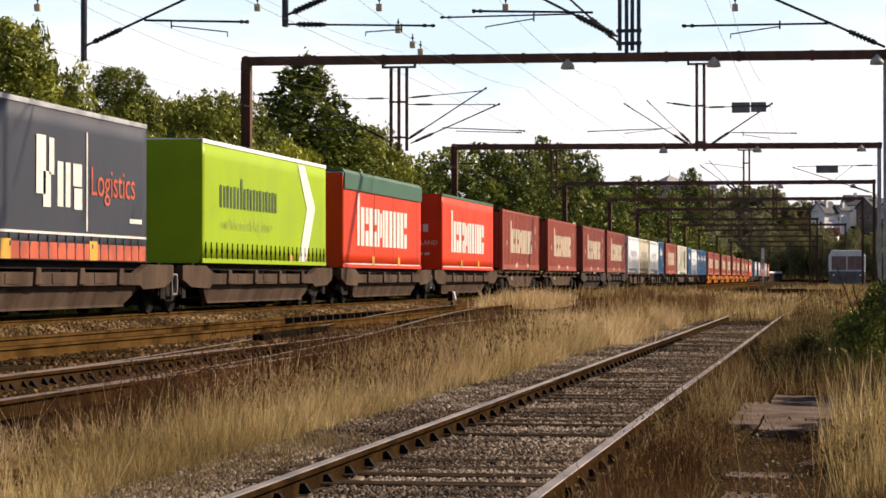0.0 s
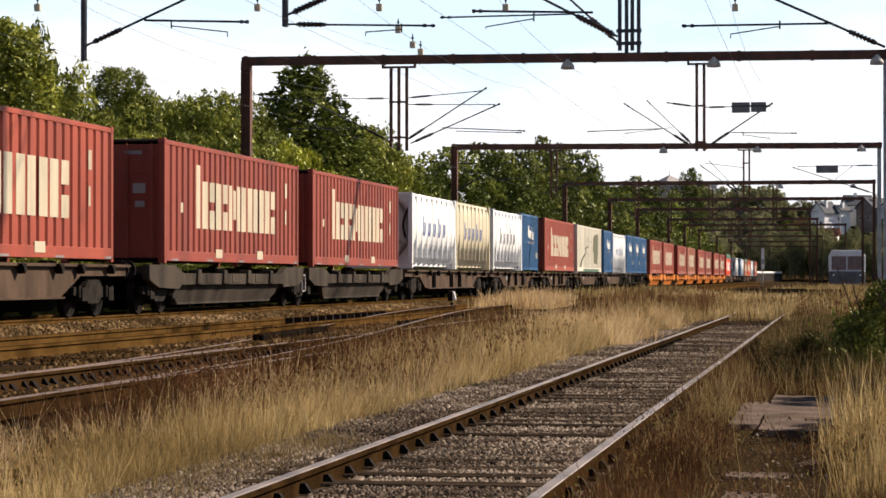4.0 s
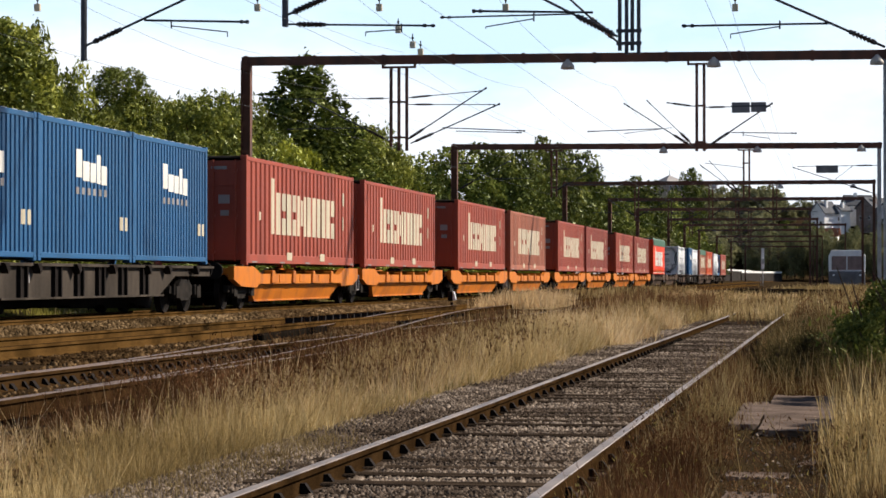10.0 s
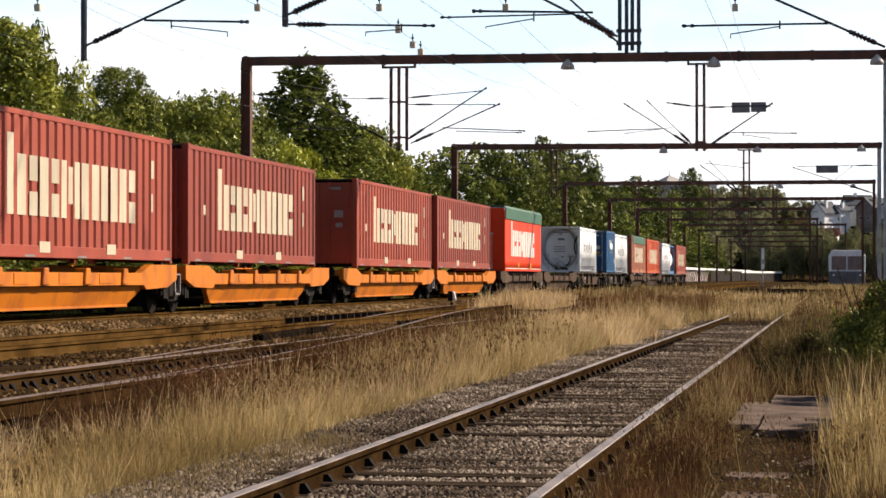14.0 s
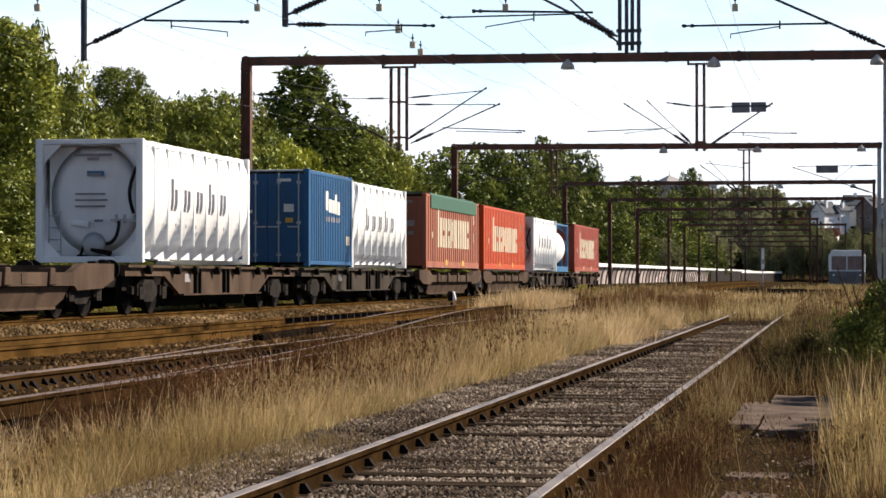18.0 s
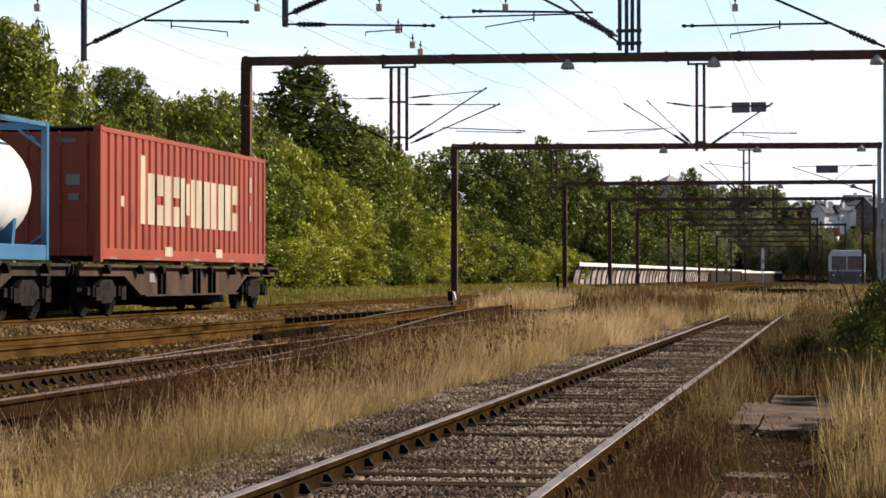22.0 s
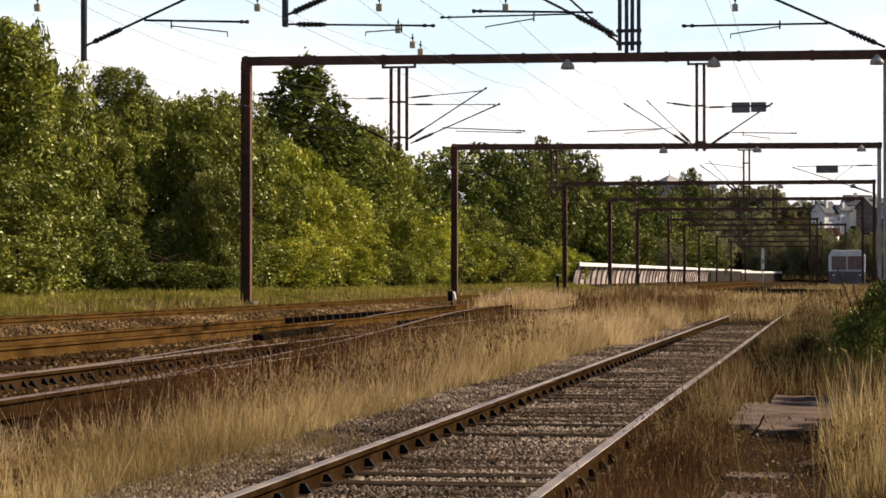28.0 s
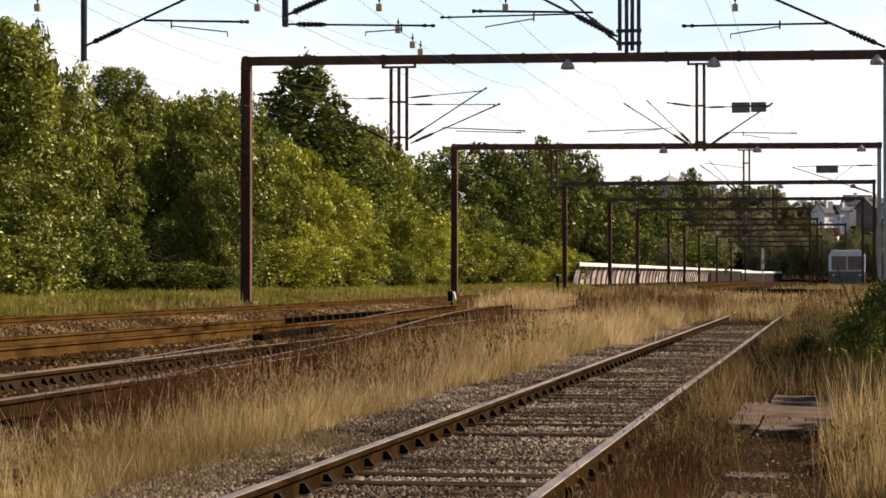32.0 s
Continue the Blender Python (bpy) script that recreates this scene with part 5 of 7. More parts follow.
def flat_wagon(u0, u1, paint, label, ribs=(0.36, 0.5, 0.64), tail=False):
    w = mover("container_wagon", label, "wagon", u0, RAIL, "container wagons")
    L = u1 - u0
    a, b = 4.0, L - 4.0
    for s in (1, -1):
        x0, x1 = sorted((s * 1.02, s * 1.12))
        bm = B()
        prism(bm, [(0.3, 0.86), (0.3, 1.08), (L - 0.3, 1.08), (L - 0.3, 0.86), (b + 0.6, 0.86), (b - 0.7, 0.42), (a + 0.7, 0.42), (a - 0.6, 0.86)], x0, x1, "x")
        part("side_sill", bm, paint, w)
        bm = B()
        xa, xb = sorted((s * 0.95, s * 1.22))
        box(bm, xa, xb, 0.25, L - 0.25, 1.05, 1.11)
        part("top_flange", bm, paint, w)
        bm = B()
        box(bm, xa, xb, a + 0.7, b - 0.7, 0.40, 0.44)
        part("bottom_flange", bm, paint, w)
        for r in ribs:
            bm = B()
            xa, xb = sorted((s * 1.115, s * 1.20))
            y = L * r
            box(bm, xa, xb, y - 0.22, y - 0.16, 0.44, 1.05)
            box(bm, xa, xb, y + 0.16, y + 0.22, 0.44, 1.05)
            box(bm, min(s * 1.115, s * 1.14), max(s * 1.115, s * 1.14), y - 0.17, y + 0.17, 0.44, 1.05)
            part("channel", bm, DARK_GEAR, w)
        for f in (0.10, 0.24, 0.33, 0.45, 0.57, 0.70, 0.78, 0.90):
            bm = B()
            xa, xb = sorted((s * 1.15, s * 1.30))
            y = L * f
            prism(bm, [(y - 0.16, 1.10), (y + 0.10, 1.10), (y + 0.16, 0.98), (y + 0.04, 0.90), (y - 0.04, 1.02)], xa, xb, "x")
            part("container_lug", bm, IRON, w)
    bm = B()
    box(bm, -0.35, 0.35, 0.5, L - 0.5, 0.60, 1.04)
    for i in range(7):
        y = 1.0 + (L - 2.0) * i / 6
        box(bm, -1.05, 1.05, y - 0.1, y + 0.1, 0.85, 1.04)
    part("centre_sill", bm, DARK_GEAR, w)
    gear_shade(w, 0.5, L - 0.5, 0.10)
    bm = B()
    box(bm, 1.12, 1.126, L * 0.30, L * 0.30 + 0.5, 0.72, 0.92)
    part("data_panel", bm, LETTER_GREY, w)
    bogie(w, 2.35)
    bogie(w, L - 2.35)
    coupler(w, 0.3, -1)
    coupler(w, L - 0.3, 1)
    return w


BROWN_POCKET = "dusty brown articulated pocket wagon"
GREY_POCKET = "dusty grey articulated pocket wagon"
ORANGE_POCKET = "orange articulated pocket wagon with worn paint"
pocket_wagon(36.0, 53.3, 70.9, BROWN_WAGON, BROWN_POCKET + " under two curtain trailers")
pocket_wagon(71.3, 88.8, 106.6, BROWN_WAGON, BROWN_POCKET + " under two red trailers")
flat_wagon(107.0, 123.6, BROWN_WAGON, "dusty brown container wagon with deep side sills", ())
flat_wagon(124.4, 141.4, BROWN_WAGON, "dusty brown container wagon with deep side sills", ())
pocket_wagon(141.9, 158.3, 174.3, GREY_WAGON, GREY_POCKET + " under two red containers")
flat_wagon(174.8, 195.9, BROWN_WAGON, "brown container wagon under two bulk containers", (0.30, 0.50, 0.60))
flat_wagon(196.3, 214.2, BROWN_WAGON, "brown container wagon with dark upright channels", (0.34, 0.48, 0.62))
flat_wagon(214.7, 231.0, BROWN_WAGON, "brown container wagon with dark upright channels", (0.36, 0.52, 0.60))
flat_wagon(231.3, 247.7, BROWN_WAGON, "dusty brown container wagon with deep side sills", ())
flat_wagon(248.0, 265.2, BROWN_WAGON, "dusty brown container wagon with deep side sills", ())
flat_wagon(265.5, 285.6, GREY_WAGON, "grey container wagon with dark upright channels", (0.30, 0.40, 0.47, 0.54, 0.62, 0.70))
pocket_wagon(286.6, 303.3, 320.1, ORANGE_PAINT, ORANGE_POCKET)
pocket_wagon(321.2, 338.5, 355.4, ORANGE_PAINT, ORANGE_POCKET)
pocket_wagon(356.6, 373.6, 390.5, ORANGE_PAINT, ORANGE_POCKET)
pocket_wagon(391.7, 409.4, 426.2, ORANGE_PAINT, ORANGE_POCKET)
pocket_wagon(426.9, 443.5, 460.3, BROWN_WAGON, BROWN_POCKET + ", its rear pocket empty")
flat_wagon(460.8, 477.8, BROWN_WAGON, "dusty brown container wagon with one bulk container", (0.36, 0.52))
flat_wagon(478.1, 496.4, GREY_WAGON, "grey container wagon under a blue and a white container", (0.38, 0.55, 0.64))
pocket_wagon(496.8, 513.0, 529.6, BROWN_WAGON, BROWN_POCKET + " under two red containers")
flat_wagon(530.1, 548.8, GREY_WAGON, "grey container wagon with dark upright channels", (0.36, 0.45, 0.60))
flat_wagon(549.1, 566.8, BROWN_WAGON, "last dusty brown container wagon of the train", (0.35, 0.52, 0.60))

# --- trailers at the head
_t = trailer(37.2, 13.6, 3.10, NAVY_TARP, "slate-blue curtain trailer with an orange striped skirt", skirt="stripe", base=1.60)
sheet_mark(_t, "mark_bar", [(6.20, 6.75, 1.30, 2.45), (6.60, 7.05, 1.05, 1.75), (6.95, 7.25, 1.70, 2.42), (7.45, 7.80, 1.08, 1.98), (7.95, 8.25, 1.08, 1.98), (8.42, 8.98, 1.52, 1.98), (8.50, 9.0, 1.05, 1.48), (9.28, 9.36, 0.62, 2.66)], LETTER_WHITE, "white block-shaped company mark")
word(_t, "orange_word", "Logistics", 9.55, 1.38, 0.86, 3.05, ORANGE_TARP)
sheet_mark(_t, "white_stripe", [(0.0, 13.55, 0.52, 0.57), (12.3, 13.2, 0.85, 0.95)], LETTER_WHITE)
sheet_mark(_t, "orange_skirt", [(0.28 + 0.55 * i + 0.05, 0.28 + 0.55 * i + 0.53, 0.03, 0.36) for i in range(24)], ORANGE_TARP, "orange lower stripe", 1.271)
sheet_mark(_t, "yellow_plate", [(4.2, 4.75, 0.02, 0.40), (9.45, 9.98, 0.02, 0.42)], YELLOW, "", 1.276)
straps(_t, 13.6, NAVY_TARP)
_t = trailer(55.5, 14.1, 3.05, LIME_TARP, "bright lime-green curtain trailer with a white chevron", roof=WHITE_PAINT, base=1.62)
sheet_mark(_t, "mark_bar", [(1.65 + 0.69 * i, 1.85 + 0.69 * i, 1.42, 1.98 + (0.22 if i == 3 else 0)) for i in range(9)] + [(2.00 + 0.69 * i, 2.18 + 0.69 * i, 1.42, 1.96) for i in range(9)], LETTER_GREEN, "dark green block-shaped company mark")
word(_t, "faint_word", "multimodal logistics", 1.7, 0.88, 0.46, 5.6, mat("pale_lime_marking", (0.36, 0.49, 0.06), 0.6))
_bm = B()
prism(_bm, [(10.3, 2.90), (11.2, 2.90), (12.6, 1.70), (11.3, 0.02), (10.4, 0.02), (11.5, 1.65)], 1.262, 1.266, "x")
part("chevron", _bm, LETTER_WHITE, _t, "broad white chevron")
straps(_t, 14.1, IRON, 0.52)
sheet_mark(_t, "yellow_plate", [(9.35, 9.75, 0.04, 0.30)], YELLOW)
_t = trailer(72.1, 14.1, 3.02, RED_TARP, "bright red box trailer under a green tarpaulin", base=1.58)


def tarp_cap(t, L, H, deep=0.52):
    bm = B()
    prism(bm, [(1.30, H - deep), (1.31, H - 0.02), (1.2, H + 0.10), (0, H + 0.16), (-1.2, H + 0.10), (-1.31, H - 0.02), (-1.30, H - deep), (-1.27, H - deep), (-1.27, H + 0.02), (1.27, H + 0.02), (1.27, H - deep)], 0.10, L - 0.06, "y")
    part("tarpaulin", bm, GREEN_TARP, t, "green roll-over tarpaulin")


def ladder(t, x, z0, z1, paint):
    bm = B()
    for s in (-0.2, 0.2):
        tube(bm, (x + s, -0.08, z0), (x + s, -0.08, z1), 0.02, None, 6)
    n = int((z1 - z0) / 0.36)
    for i in range(n + 1):
        z = z0 + 0.1 + i * (z1 - z0 - 0.2) / n
        tube(bm, (x - 0.2, -0.08, z), (x + 0.2, -0.08, z), 0.016, None, 6)
    part("ladder", bm, paint, t)


def red_trailer_marks(t, L, H):
    sheet_mark(t, "mark_bar", block_mark(L, H, 0.24, 0.66, 0.80, 0.16, 0.80), LETTER_WHITE, "white block-shaped company mark")
    sheet_mark(t, "white_stripe", [(0.3, L - 0.3, 0.10, 0.15)], LETTER_WHITE)
    sheet_mark(t, "yellow_plate", [(L * 0.33, L * 0.36, 0.12, 0.40), (L * 0.66, L * 0.69, 0.12, 0.40)], YELLOW, "", 1.276)
    bm = plates([(L * f - 0.02, L * f + 0.02, 0.12, H - 0.5) for f in (0.36, 0.60, 0.93)], 1.273)
    part("seam", bm, RED_DARK, t)


tarp_cap(_t, 14.1, 3.02)
red_trailer_marks(_t, 14.1, 3.02)
ladder(_t, 0.35, 0.0, 2.5, RED_DARK)
_t = trailer(91.0, 14.0, 3.0, RED_TARP, "bright red curtain trailer with white block markings", base=1.58, roof=GREEN_TARP)
red_trailer_marks(_t, 14.0, 3.0)
_tx = bpy.data.curves.new("country_word", "FONT")
_tx.body, _tx.size, _tx.extrude = "HOLLAND", 0.26, 0.003
_tx.materials.append(LETTER_WHITE)
_o = new("country_word", _tx)
_o.parent = _t
_o.matrix_basis = pose(-0.15, -0.008, 0.98, 90, 0, 0)
_bm = B()
for _x0, _x1, _z0, _z1 in ((-0.9, 1.05, 1.50, 1.80), (-0.9, 0.2, 1.25, 1.40), (0.0, 1.0, 0.58, 0.68)):
    n_ = int((_x1 - _x0) / 0.28)
    for _i in range(n_):
        box(_bm, _x0 + 0.28 * _i, _x0 + 0.28 * _i + 0.20, -0.012, -0.004, _z0, _z1)
part("rear_mark", _bm, LETTER_WHITE, _t, "grey block marks on the end wall")

# --- containers
RC = "red-brown corrugated container with a cream block mark"


def red_box(u0, u1, paint, label, **kw):
    L = u1 - u0
    mark = block_mark(L, 2.90, 0.29, 0.72, 0.72, 0.21, 0.82) if paint is RED_FADED and not kw else block_mark(L, 2.90)
    container(u0, L, 2.90, paint, label, mark=mark, **kw)


red_box(108.2, 121.8, RED_BROWN, RC + "")
red_box(125.8, 139.8, RED_BROWN, RC + "")
red_box(143.7, 157.4, RED_DARK, RC + "")
red_box(159.3, 173.1, RED_DARK, RC + "")
bulk_container(175.9, 10.0, 2.80, WHITE_PAINT, "glossy white ribbed bulk container with blue block marks", LETTER_NAVY)
bulk_container(186.05, 9.4, 2.80, CREAM_PAINT, "cream ribbed bulk container with navy block marks", LETTER_NAVY)
bulk_container(196.6, 9.8, 2.78, WHITE_PAINT, "white ribbed bulk container beside a blue container", LETTER_SLATE)


def blue_box(u0, u1, label):
    L = u1 - u0
    H = 2.88
    m = [(L * 0.38, L * 0.44, H * 0.60, H * 0.80), (L * 0.45, L * 0.52, H * 0.58, H * 0.72), (L * 0.53, L * 0.59, H * 0.575, H * 0.715), (L * 0.60, L * 0.64, H * 0.57, H * 0.78), (L * 0.65, L * 0.71, H * 0.565, H * 0.705)]
    small = [(L * (0.38 + 0.06 * i), L * (0.41 + 0.06 * i), H * 0.48, H * 0.53) for i in range(6)]
    container(u0, L, H, BLUE_PAINT, label, mark=m, marks_paint=LETTER_WHITE, roof=GREY_STEEL, pitch=0.24, plate=False, group="blue containers",
              extra=(("small_mark", small, LETTER_GREY, ""), ("data_plate", [(L * 0.86, L * 0.90, H * 0.24, H * 0.34), (L * 0.92, L * 0.95, H * 0.24, H * 0.34)], LETTER_CREAM, "pale data plate")))


blue_box(206.5, 212.8, "short blue corrugated container with white block mark")
red_box(215.8, 230.0, RED_BROWN, RC + "")
_L, _H = 14.6, 2.90
container(231.9, _L, _H, PALE_PAINT, "ivory corrugated container painted with a road and a tree", pitch=0.46, plate=False)
_c = MOVERS[-1][0]
_road = [(1.28, 0.32), (2.01, 0.68), (2.72, 0.91), (3.82, 1.10), (5.0, 1.26), (4.7, 1.36), (4.42, 1.46), (4.8, 1.57), (5.76, 1.62), (6.85, 1.64)]
_road += [(6.85, 1.59), (5.6, 1.54), (4.95, 1.46), (5.25, 1.36), (5.36, 1.22), (4.25, 1.01), (3.25, 0.82), (2.74, 0.66), (2.3, 0.34)]
part("road_picture", prism(B(), _road, 1.241, 1.245, "x"), OLIVE_MARK, _c, "faded olive road painting")
for _k, (_y0, _z0, _y1, _z1) in enumerate(((5.1, 1.68, 5.5, 1.74), (5.45, 1.70, 5.62, 2.20), (5.62, 2.14, 6.05, 2.0), (5.9, 1.64, 6.3, 2.18), (6.3, 2.1, 6.9, 2.2), (6.55, 1.64, 6.95, 2.0))):
    _w = 0.07
    part("branch_picture", prism(B(), [(_y0, _z0), (_y0 + _w, _z0 - 0.02), (_y1 + _w, _z1 - 0.02), (_y1, _z1)], 1.241, 1.245, "x"), OLIVE_MARK, _c)
_tree = [(9.1, 1.31), (9.22, 1.54), (9.4, 2.16), (10.23, 2.43), (12.25, 2.51), (12.52, 2.25), (12.38, 1.2), (12.05, 0.55), (11.59, 0.48), (11.33, 0.62), (10.54, 0.57), (9.77, 0.56), (9.7, 1.33)]
part("tree_picture", prism(B(), _tree, 1.241, 1.245, "x"), OLIVE_MARK, _c, "faded olive tree painting")
part("green_stripe", plates([(3.4, 12.82, 0.08, 0.22)], 1.251), GREEN_TARP, _c, "green stripe along the sill")
for _y0 in (5.9, 7.3):
    part("code_bar", plates([(_y0, _y0 + 0.9, 1.12 if _y0 < 7 else 1.9, 1.18 if _y0 < 7 else 1.96)], 1.242), LETTER_GREY, _c)
blue_box(248.4, 254.5, "short blue corrugated container beside a white one")
bulk_container(255.1, 9.7, 2.78, WHITE_PAINT, "glossy white ribbed bulk container with navy block marks", LETTER_NAVY)
for _a, _b in ((265.9, 272.05), (272.15, 278.3), (278.4, 284.6)):
    blue_box(_a, _b, "short blue container in a row of three")
for _a, _b, _p, _l in ((288.5, 302.4, RED_BROWN, RC), (304.2, 318.0, RED_BROWN, RC), (323.7, 337.5, RED_BROWN, RC), (339.5, 353.2, RED_FADED, "faded red-brown container with a worn cream mark"),
                       (359.1, 372.9, RED_BROWN, RC), (374.3, 388.2, RED_DARK, RC), (394.4, 408.6, RED_BROWN, RC), (410.0, 424.2, RED_DARK, RC)):
    red_box(_a, _b, _p, _l)
_t = trailer(428.9, 13.7, 2.98, RED_TARP, "bright red box trailer with green tarpaulin and ladder", base=1.58)
tarp_cap(_t, 13.7, 2.98)
red_trailer_marks(_t, 13.7, 2.98)
ladder(_t, 0.45, 0.0, 1.75, GREY_STEEL)
_bm = B()
box(_bm, -1.1, 0.7, -0.35, -0.02, 1.72, 1.80)
part("end_platform", _bm, GREY_STEEL, _t, "grey step platform on the end wall")
_bm = B()
tube(_bm, (-0.3, -0.33, 1.8), (-0.3, -0.33, 2.75), 0.022, None, 6)
tube(_bm, (-1.1, -0.33, 2.75), (-0.3, -0.33, 2.75), 0.022, None, 6)
part("guard_rail", _bm, GREY_STEEL, _t)
bulk_container(462.0, 9.7, 2.78, WHITE_PAINT, "white ribbed bulk container with a round recessed end", LETTER_SLATE)
blue_box(478.8, 485.0, "short dark blue container with yellow door plates")
bulk_container(485.1, 9.6, 2.78, WHITE_PAINT, "white ribbed bulk container beside a blue container", LETTER_SLATE)
red_box(498.9, 512.2, RED_FADED, "rusty red container with a green roll tarpaulin", tarp=True)
red_box(513.7, 527.7, RED_BRIGHT, "orange-red corrugated container with a cream block mark")
bulk_container(531.1, 10.0, 2.80, WHITE_PAINT, "glossy white ribbed bulk container beside a tank", LETTER_SLATE)
frame_tank(541.3, 5.9, 2.72)
red_box(550.4, 564.9, RED_CORAL, "coral-red corrugated container with a cream block mark")


# ---- trees and shrubs ----


def leaf_cloud(lobes, count, size, seed, flat=0.5, inner=0.18):
    """Many small leaves round a set of lobes (x, y, z, rx, ry, rz)."""
    r = np.random.default_rng(seed)
    lob = np.array(lobes, float)
    area = lob[:, 3] * lob[:, 5] * r.uniform(0.55, 1.25, len(lob))
    pick = r.choice(len(lob), count, p=area / area.sum())
    d = r.normal(size=(count, 3))
    d /= np.linalg.norm(d, axis=1)[:, None]
    d[:, 2] = np.where(d[:, 2] < -0.55, -d[:, 2], d[:, 2])
    rad = np.where(r.random(count) < inner, r.uniform(0.3, 0.8, count), r.uniform(0.80, 1.06, count))
    rad = np.where(r.random(count) < 0.22, rad * (1 + np.minimum(r.exponential(0.09, count), 0.25)), rad)
    rad *= 1 + 0.16 * np.sin(d[:, 0] * 7 + pick) * np.sin(d[:, 1] * 8 + 2 * pick) + 0.12 * np.sin(d[:, 2] * 9 + 3 * pick)
    c = lob[pick, :3] + d * lob[pick, 3:] * rad[:, None]
    # hollows between the boughs
    hole = np.sin(c[:, 0] * 3.1 + 1.0) * np.sin(c[:, 1] * 3.1 + 2.0) * np.sin(c[:, 2] * 2.7 + 0.5) + 0.35 * np.sin(c[:, 0] * 7.3) * np.sin(c[:, 2] * 6.1 + c[:, 1] * 5.0)
    keep = hole < 0.22
    c, d, pick = c[keep], d[keep], pick[keep]
    count = len(c)
    n = d * 0.8 + r.normal(scale=1.0, size=(count, 3)) + np.array([0, 0, 0.35])
    n /= np.linalg.norm(n, axis=1)[:, None]
    t = np.cross(n, r.normal(size=(count, 3)))
    t /= np.linalg.norm(t, axis=1)[:, None]
    b = np.cross(n, t)
    s = (size * r.uniform(0.6, 1.35, count))[:, None]
    v = np.stack([c - t * s * 0.45 + b * s * 0.30, c + t * s * 0.6, c - t * s * 0.35 - b * s * 0.36 + n * s * 0.08], 1).reshape(-1, 3)
    f = np.arange(count * 3).reshape(-1, 3)
    return v, f


def crown_lobes(r, h, z0, n, seed, cone=False):
    g = random.Random(seed)
    out = [(0, 0, z0 + h * 0.28, r * 0.50, r * 0.50, h * 0.28), (0, 0, z0 + h * 0.58, r * 0.24, r * 0.24, h * 0.34)] if cone else [(0, 0, z0 + h * 0.45, r * 0.50, r * 0.50, h * 0.36)]
    for i in range(n):
        t = (i + 0.5) / n
        a = i * 2.4 + g.uniform(-0.4, 0.4)
        w = (1.02 - t) ** 0.75 if cone else math.sin(math.pi * (0.12 + 0.80 * t)) ** 0.7
        rr = r * w * g.uniform(0.50, 0.90)
        k = g.uniform(0.13, 0.32) * r * (0.30 + 0.70 * w if cone else 1)
        out.append((rr * math.cos(a), rr * math.sin(a), z0 + h * (0.06 + 0.88 * t), k, k, k * g.uniform(0.7, 1.0)))
    return out


def trunk(h, r, seed, limbs=6):
    g = random.Random(seed)
    bm = B()
    p = Vector((0, 0, -0.3))
    for i in range(5):
        q = Vector((g.uniform(-0.12, 0.12) * (i + 1), g.uniform(-0.12, 0.12) * (i + 1), h * (i + 1) / 5))
        tube(bm, p, q, r * (1 - 0.16 * i), r * (0.84 - 0.16 * i), 8, False)
        p = q
    for i in range(limbs):
        z = h * (0.35 + 0.55 * i / limbs)
        a = i * 2.3
        tube(bm, (0, 0, z), (math.cos(a) * h * 0.28, math.sin(a) * h * 0.28, z + h * 0.22), r * 0.35, r * 0.08, 6, False)
    return mesh_of("trunk", bm, BARK)


CROWNS = {}
for _k, (_r, _h, _n, _cone, _cnt, _sz) in {"broad": (3.2, 6.4, 62, False, 34000, 0.165), "tall": (2.7, 8.4, 70, False, 36000, 0.165), "shrub": (2.2, 3.4, 40, False, 17000, 0.13), "cone": (4.2, 10.5, 80, True, 46000, 0.19), "loose": (2.9, 6.8, 30, False, 11000, 0.18), "distant": (3.2, 6.4, 40, False, 13000, 0.23)}.items():
    v_, f_ = leaf_cloud(crown_lobes(_r, _h, 0, _n, len(_k), _cone), _cnt, _sz, len(_k) + 3)
    CROWNS[_k] = (v_, f_, _r, _h)
TRUNK_ME = trunk(5.0, 0.17, 5)
CROWN_ME = {}


def crown_mesh(kind, material):
    key = (kind, material.name)
    if key not in CROWN_ME:
        CROWN_ME[key] = raw("crown", CROWNS[kind][0], CROWNS[kind][1], material)
    return CROWN_ME[key]


TREE_TEXT = {"mid_green_leaves": "mid-green", "dark_green_leaves": "dark green", "yellow_green_leaves": "yellow-green", "hazed_far_leaves": "haze-pale green"}


def tree(kind, x, y, top, radius, material, low=0.35, group="trees along the line"):
    """A tree whose crown reaches z = top with that radius; low: how far above the ground the crown begins."""
    g = ground_z(x, y)
    _, _, r, h = CROWNS[kind]
    shrub = kind == "shrub"
    t = thing("shrub" if shrub else "tree", ("dense " if kind != "loose" else "loose ") + TREE_TEXT[material.name] + (" leafy shrub in the trackside hedge" if shrub else " leafy tree behind the tracks"), "shrub" if shrub else "tree", pose(x, y, g, 0, 0, random.uniform(0, 360)), "trackside shrubs" if shrub else group)
    kind = "distant" if y > 150 else kind
    _, _, r, h = CROWNS[kind]
    sz = (top - g - low) / (h * 1.03)
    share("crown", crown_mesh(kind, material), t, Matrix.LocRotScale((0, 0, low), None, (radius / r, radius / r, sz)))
    share("trunk", TRUNK_ME, t, Matrix.LocRotScale((0, 0, 0), None, (1, 1, max(0.3, (top - g) * 0.8 / 5.0))))
    return t


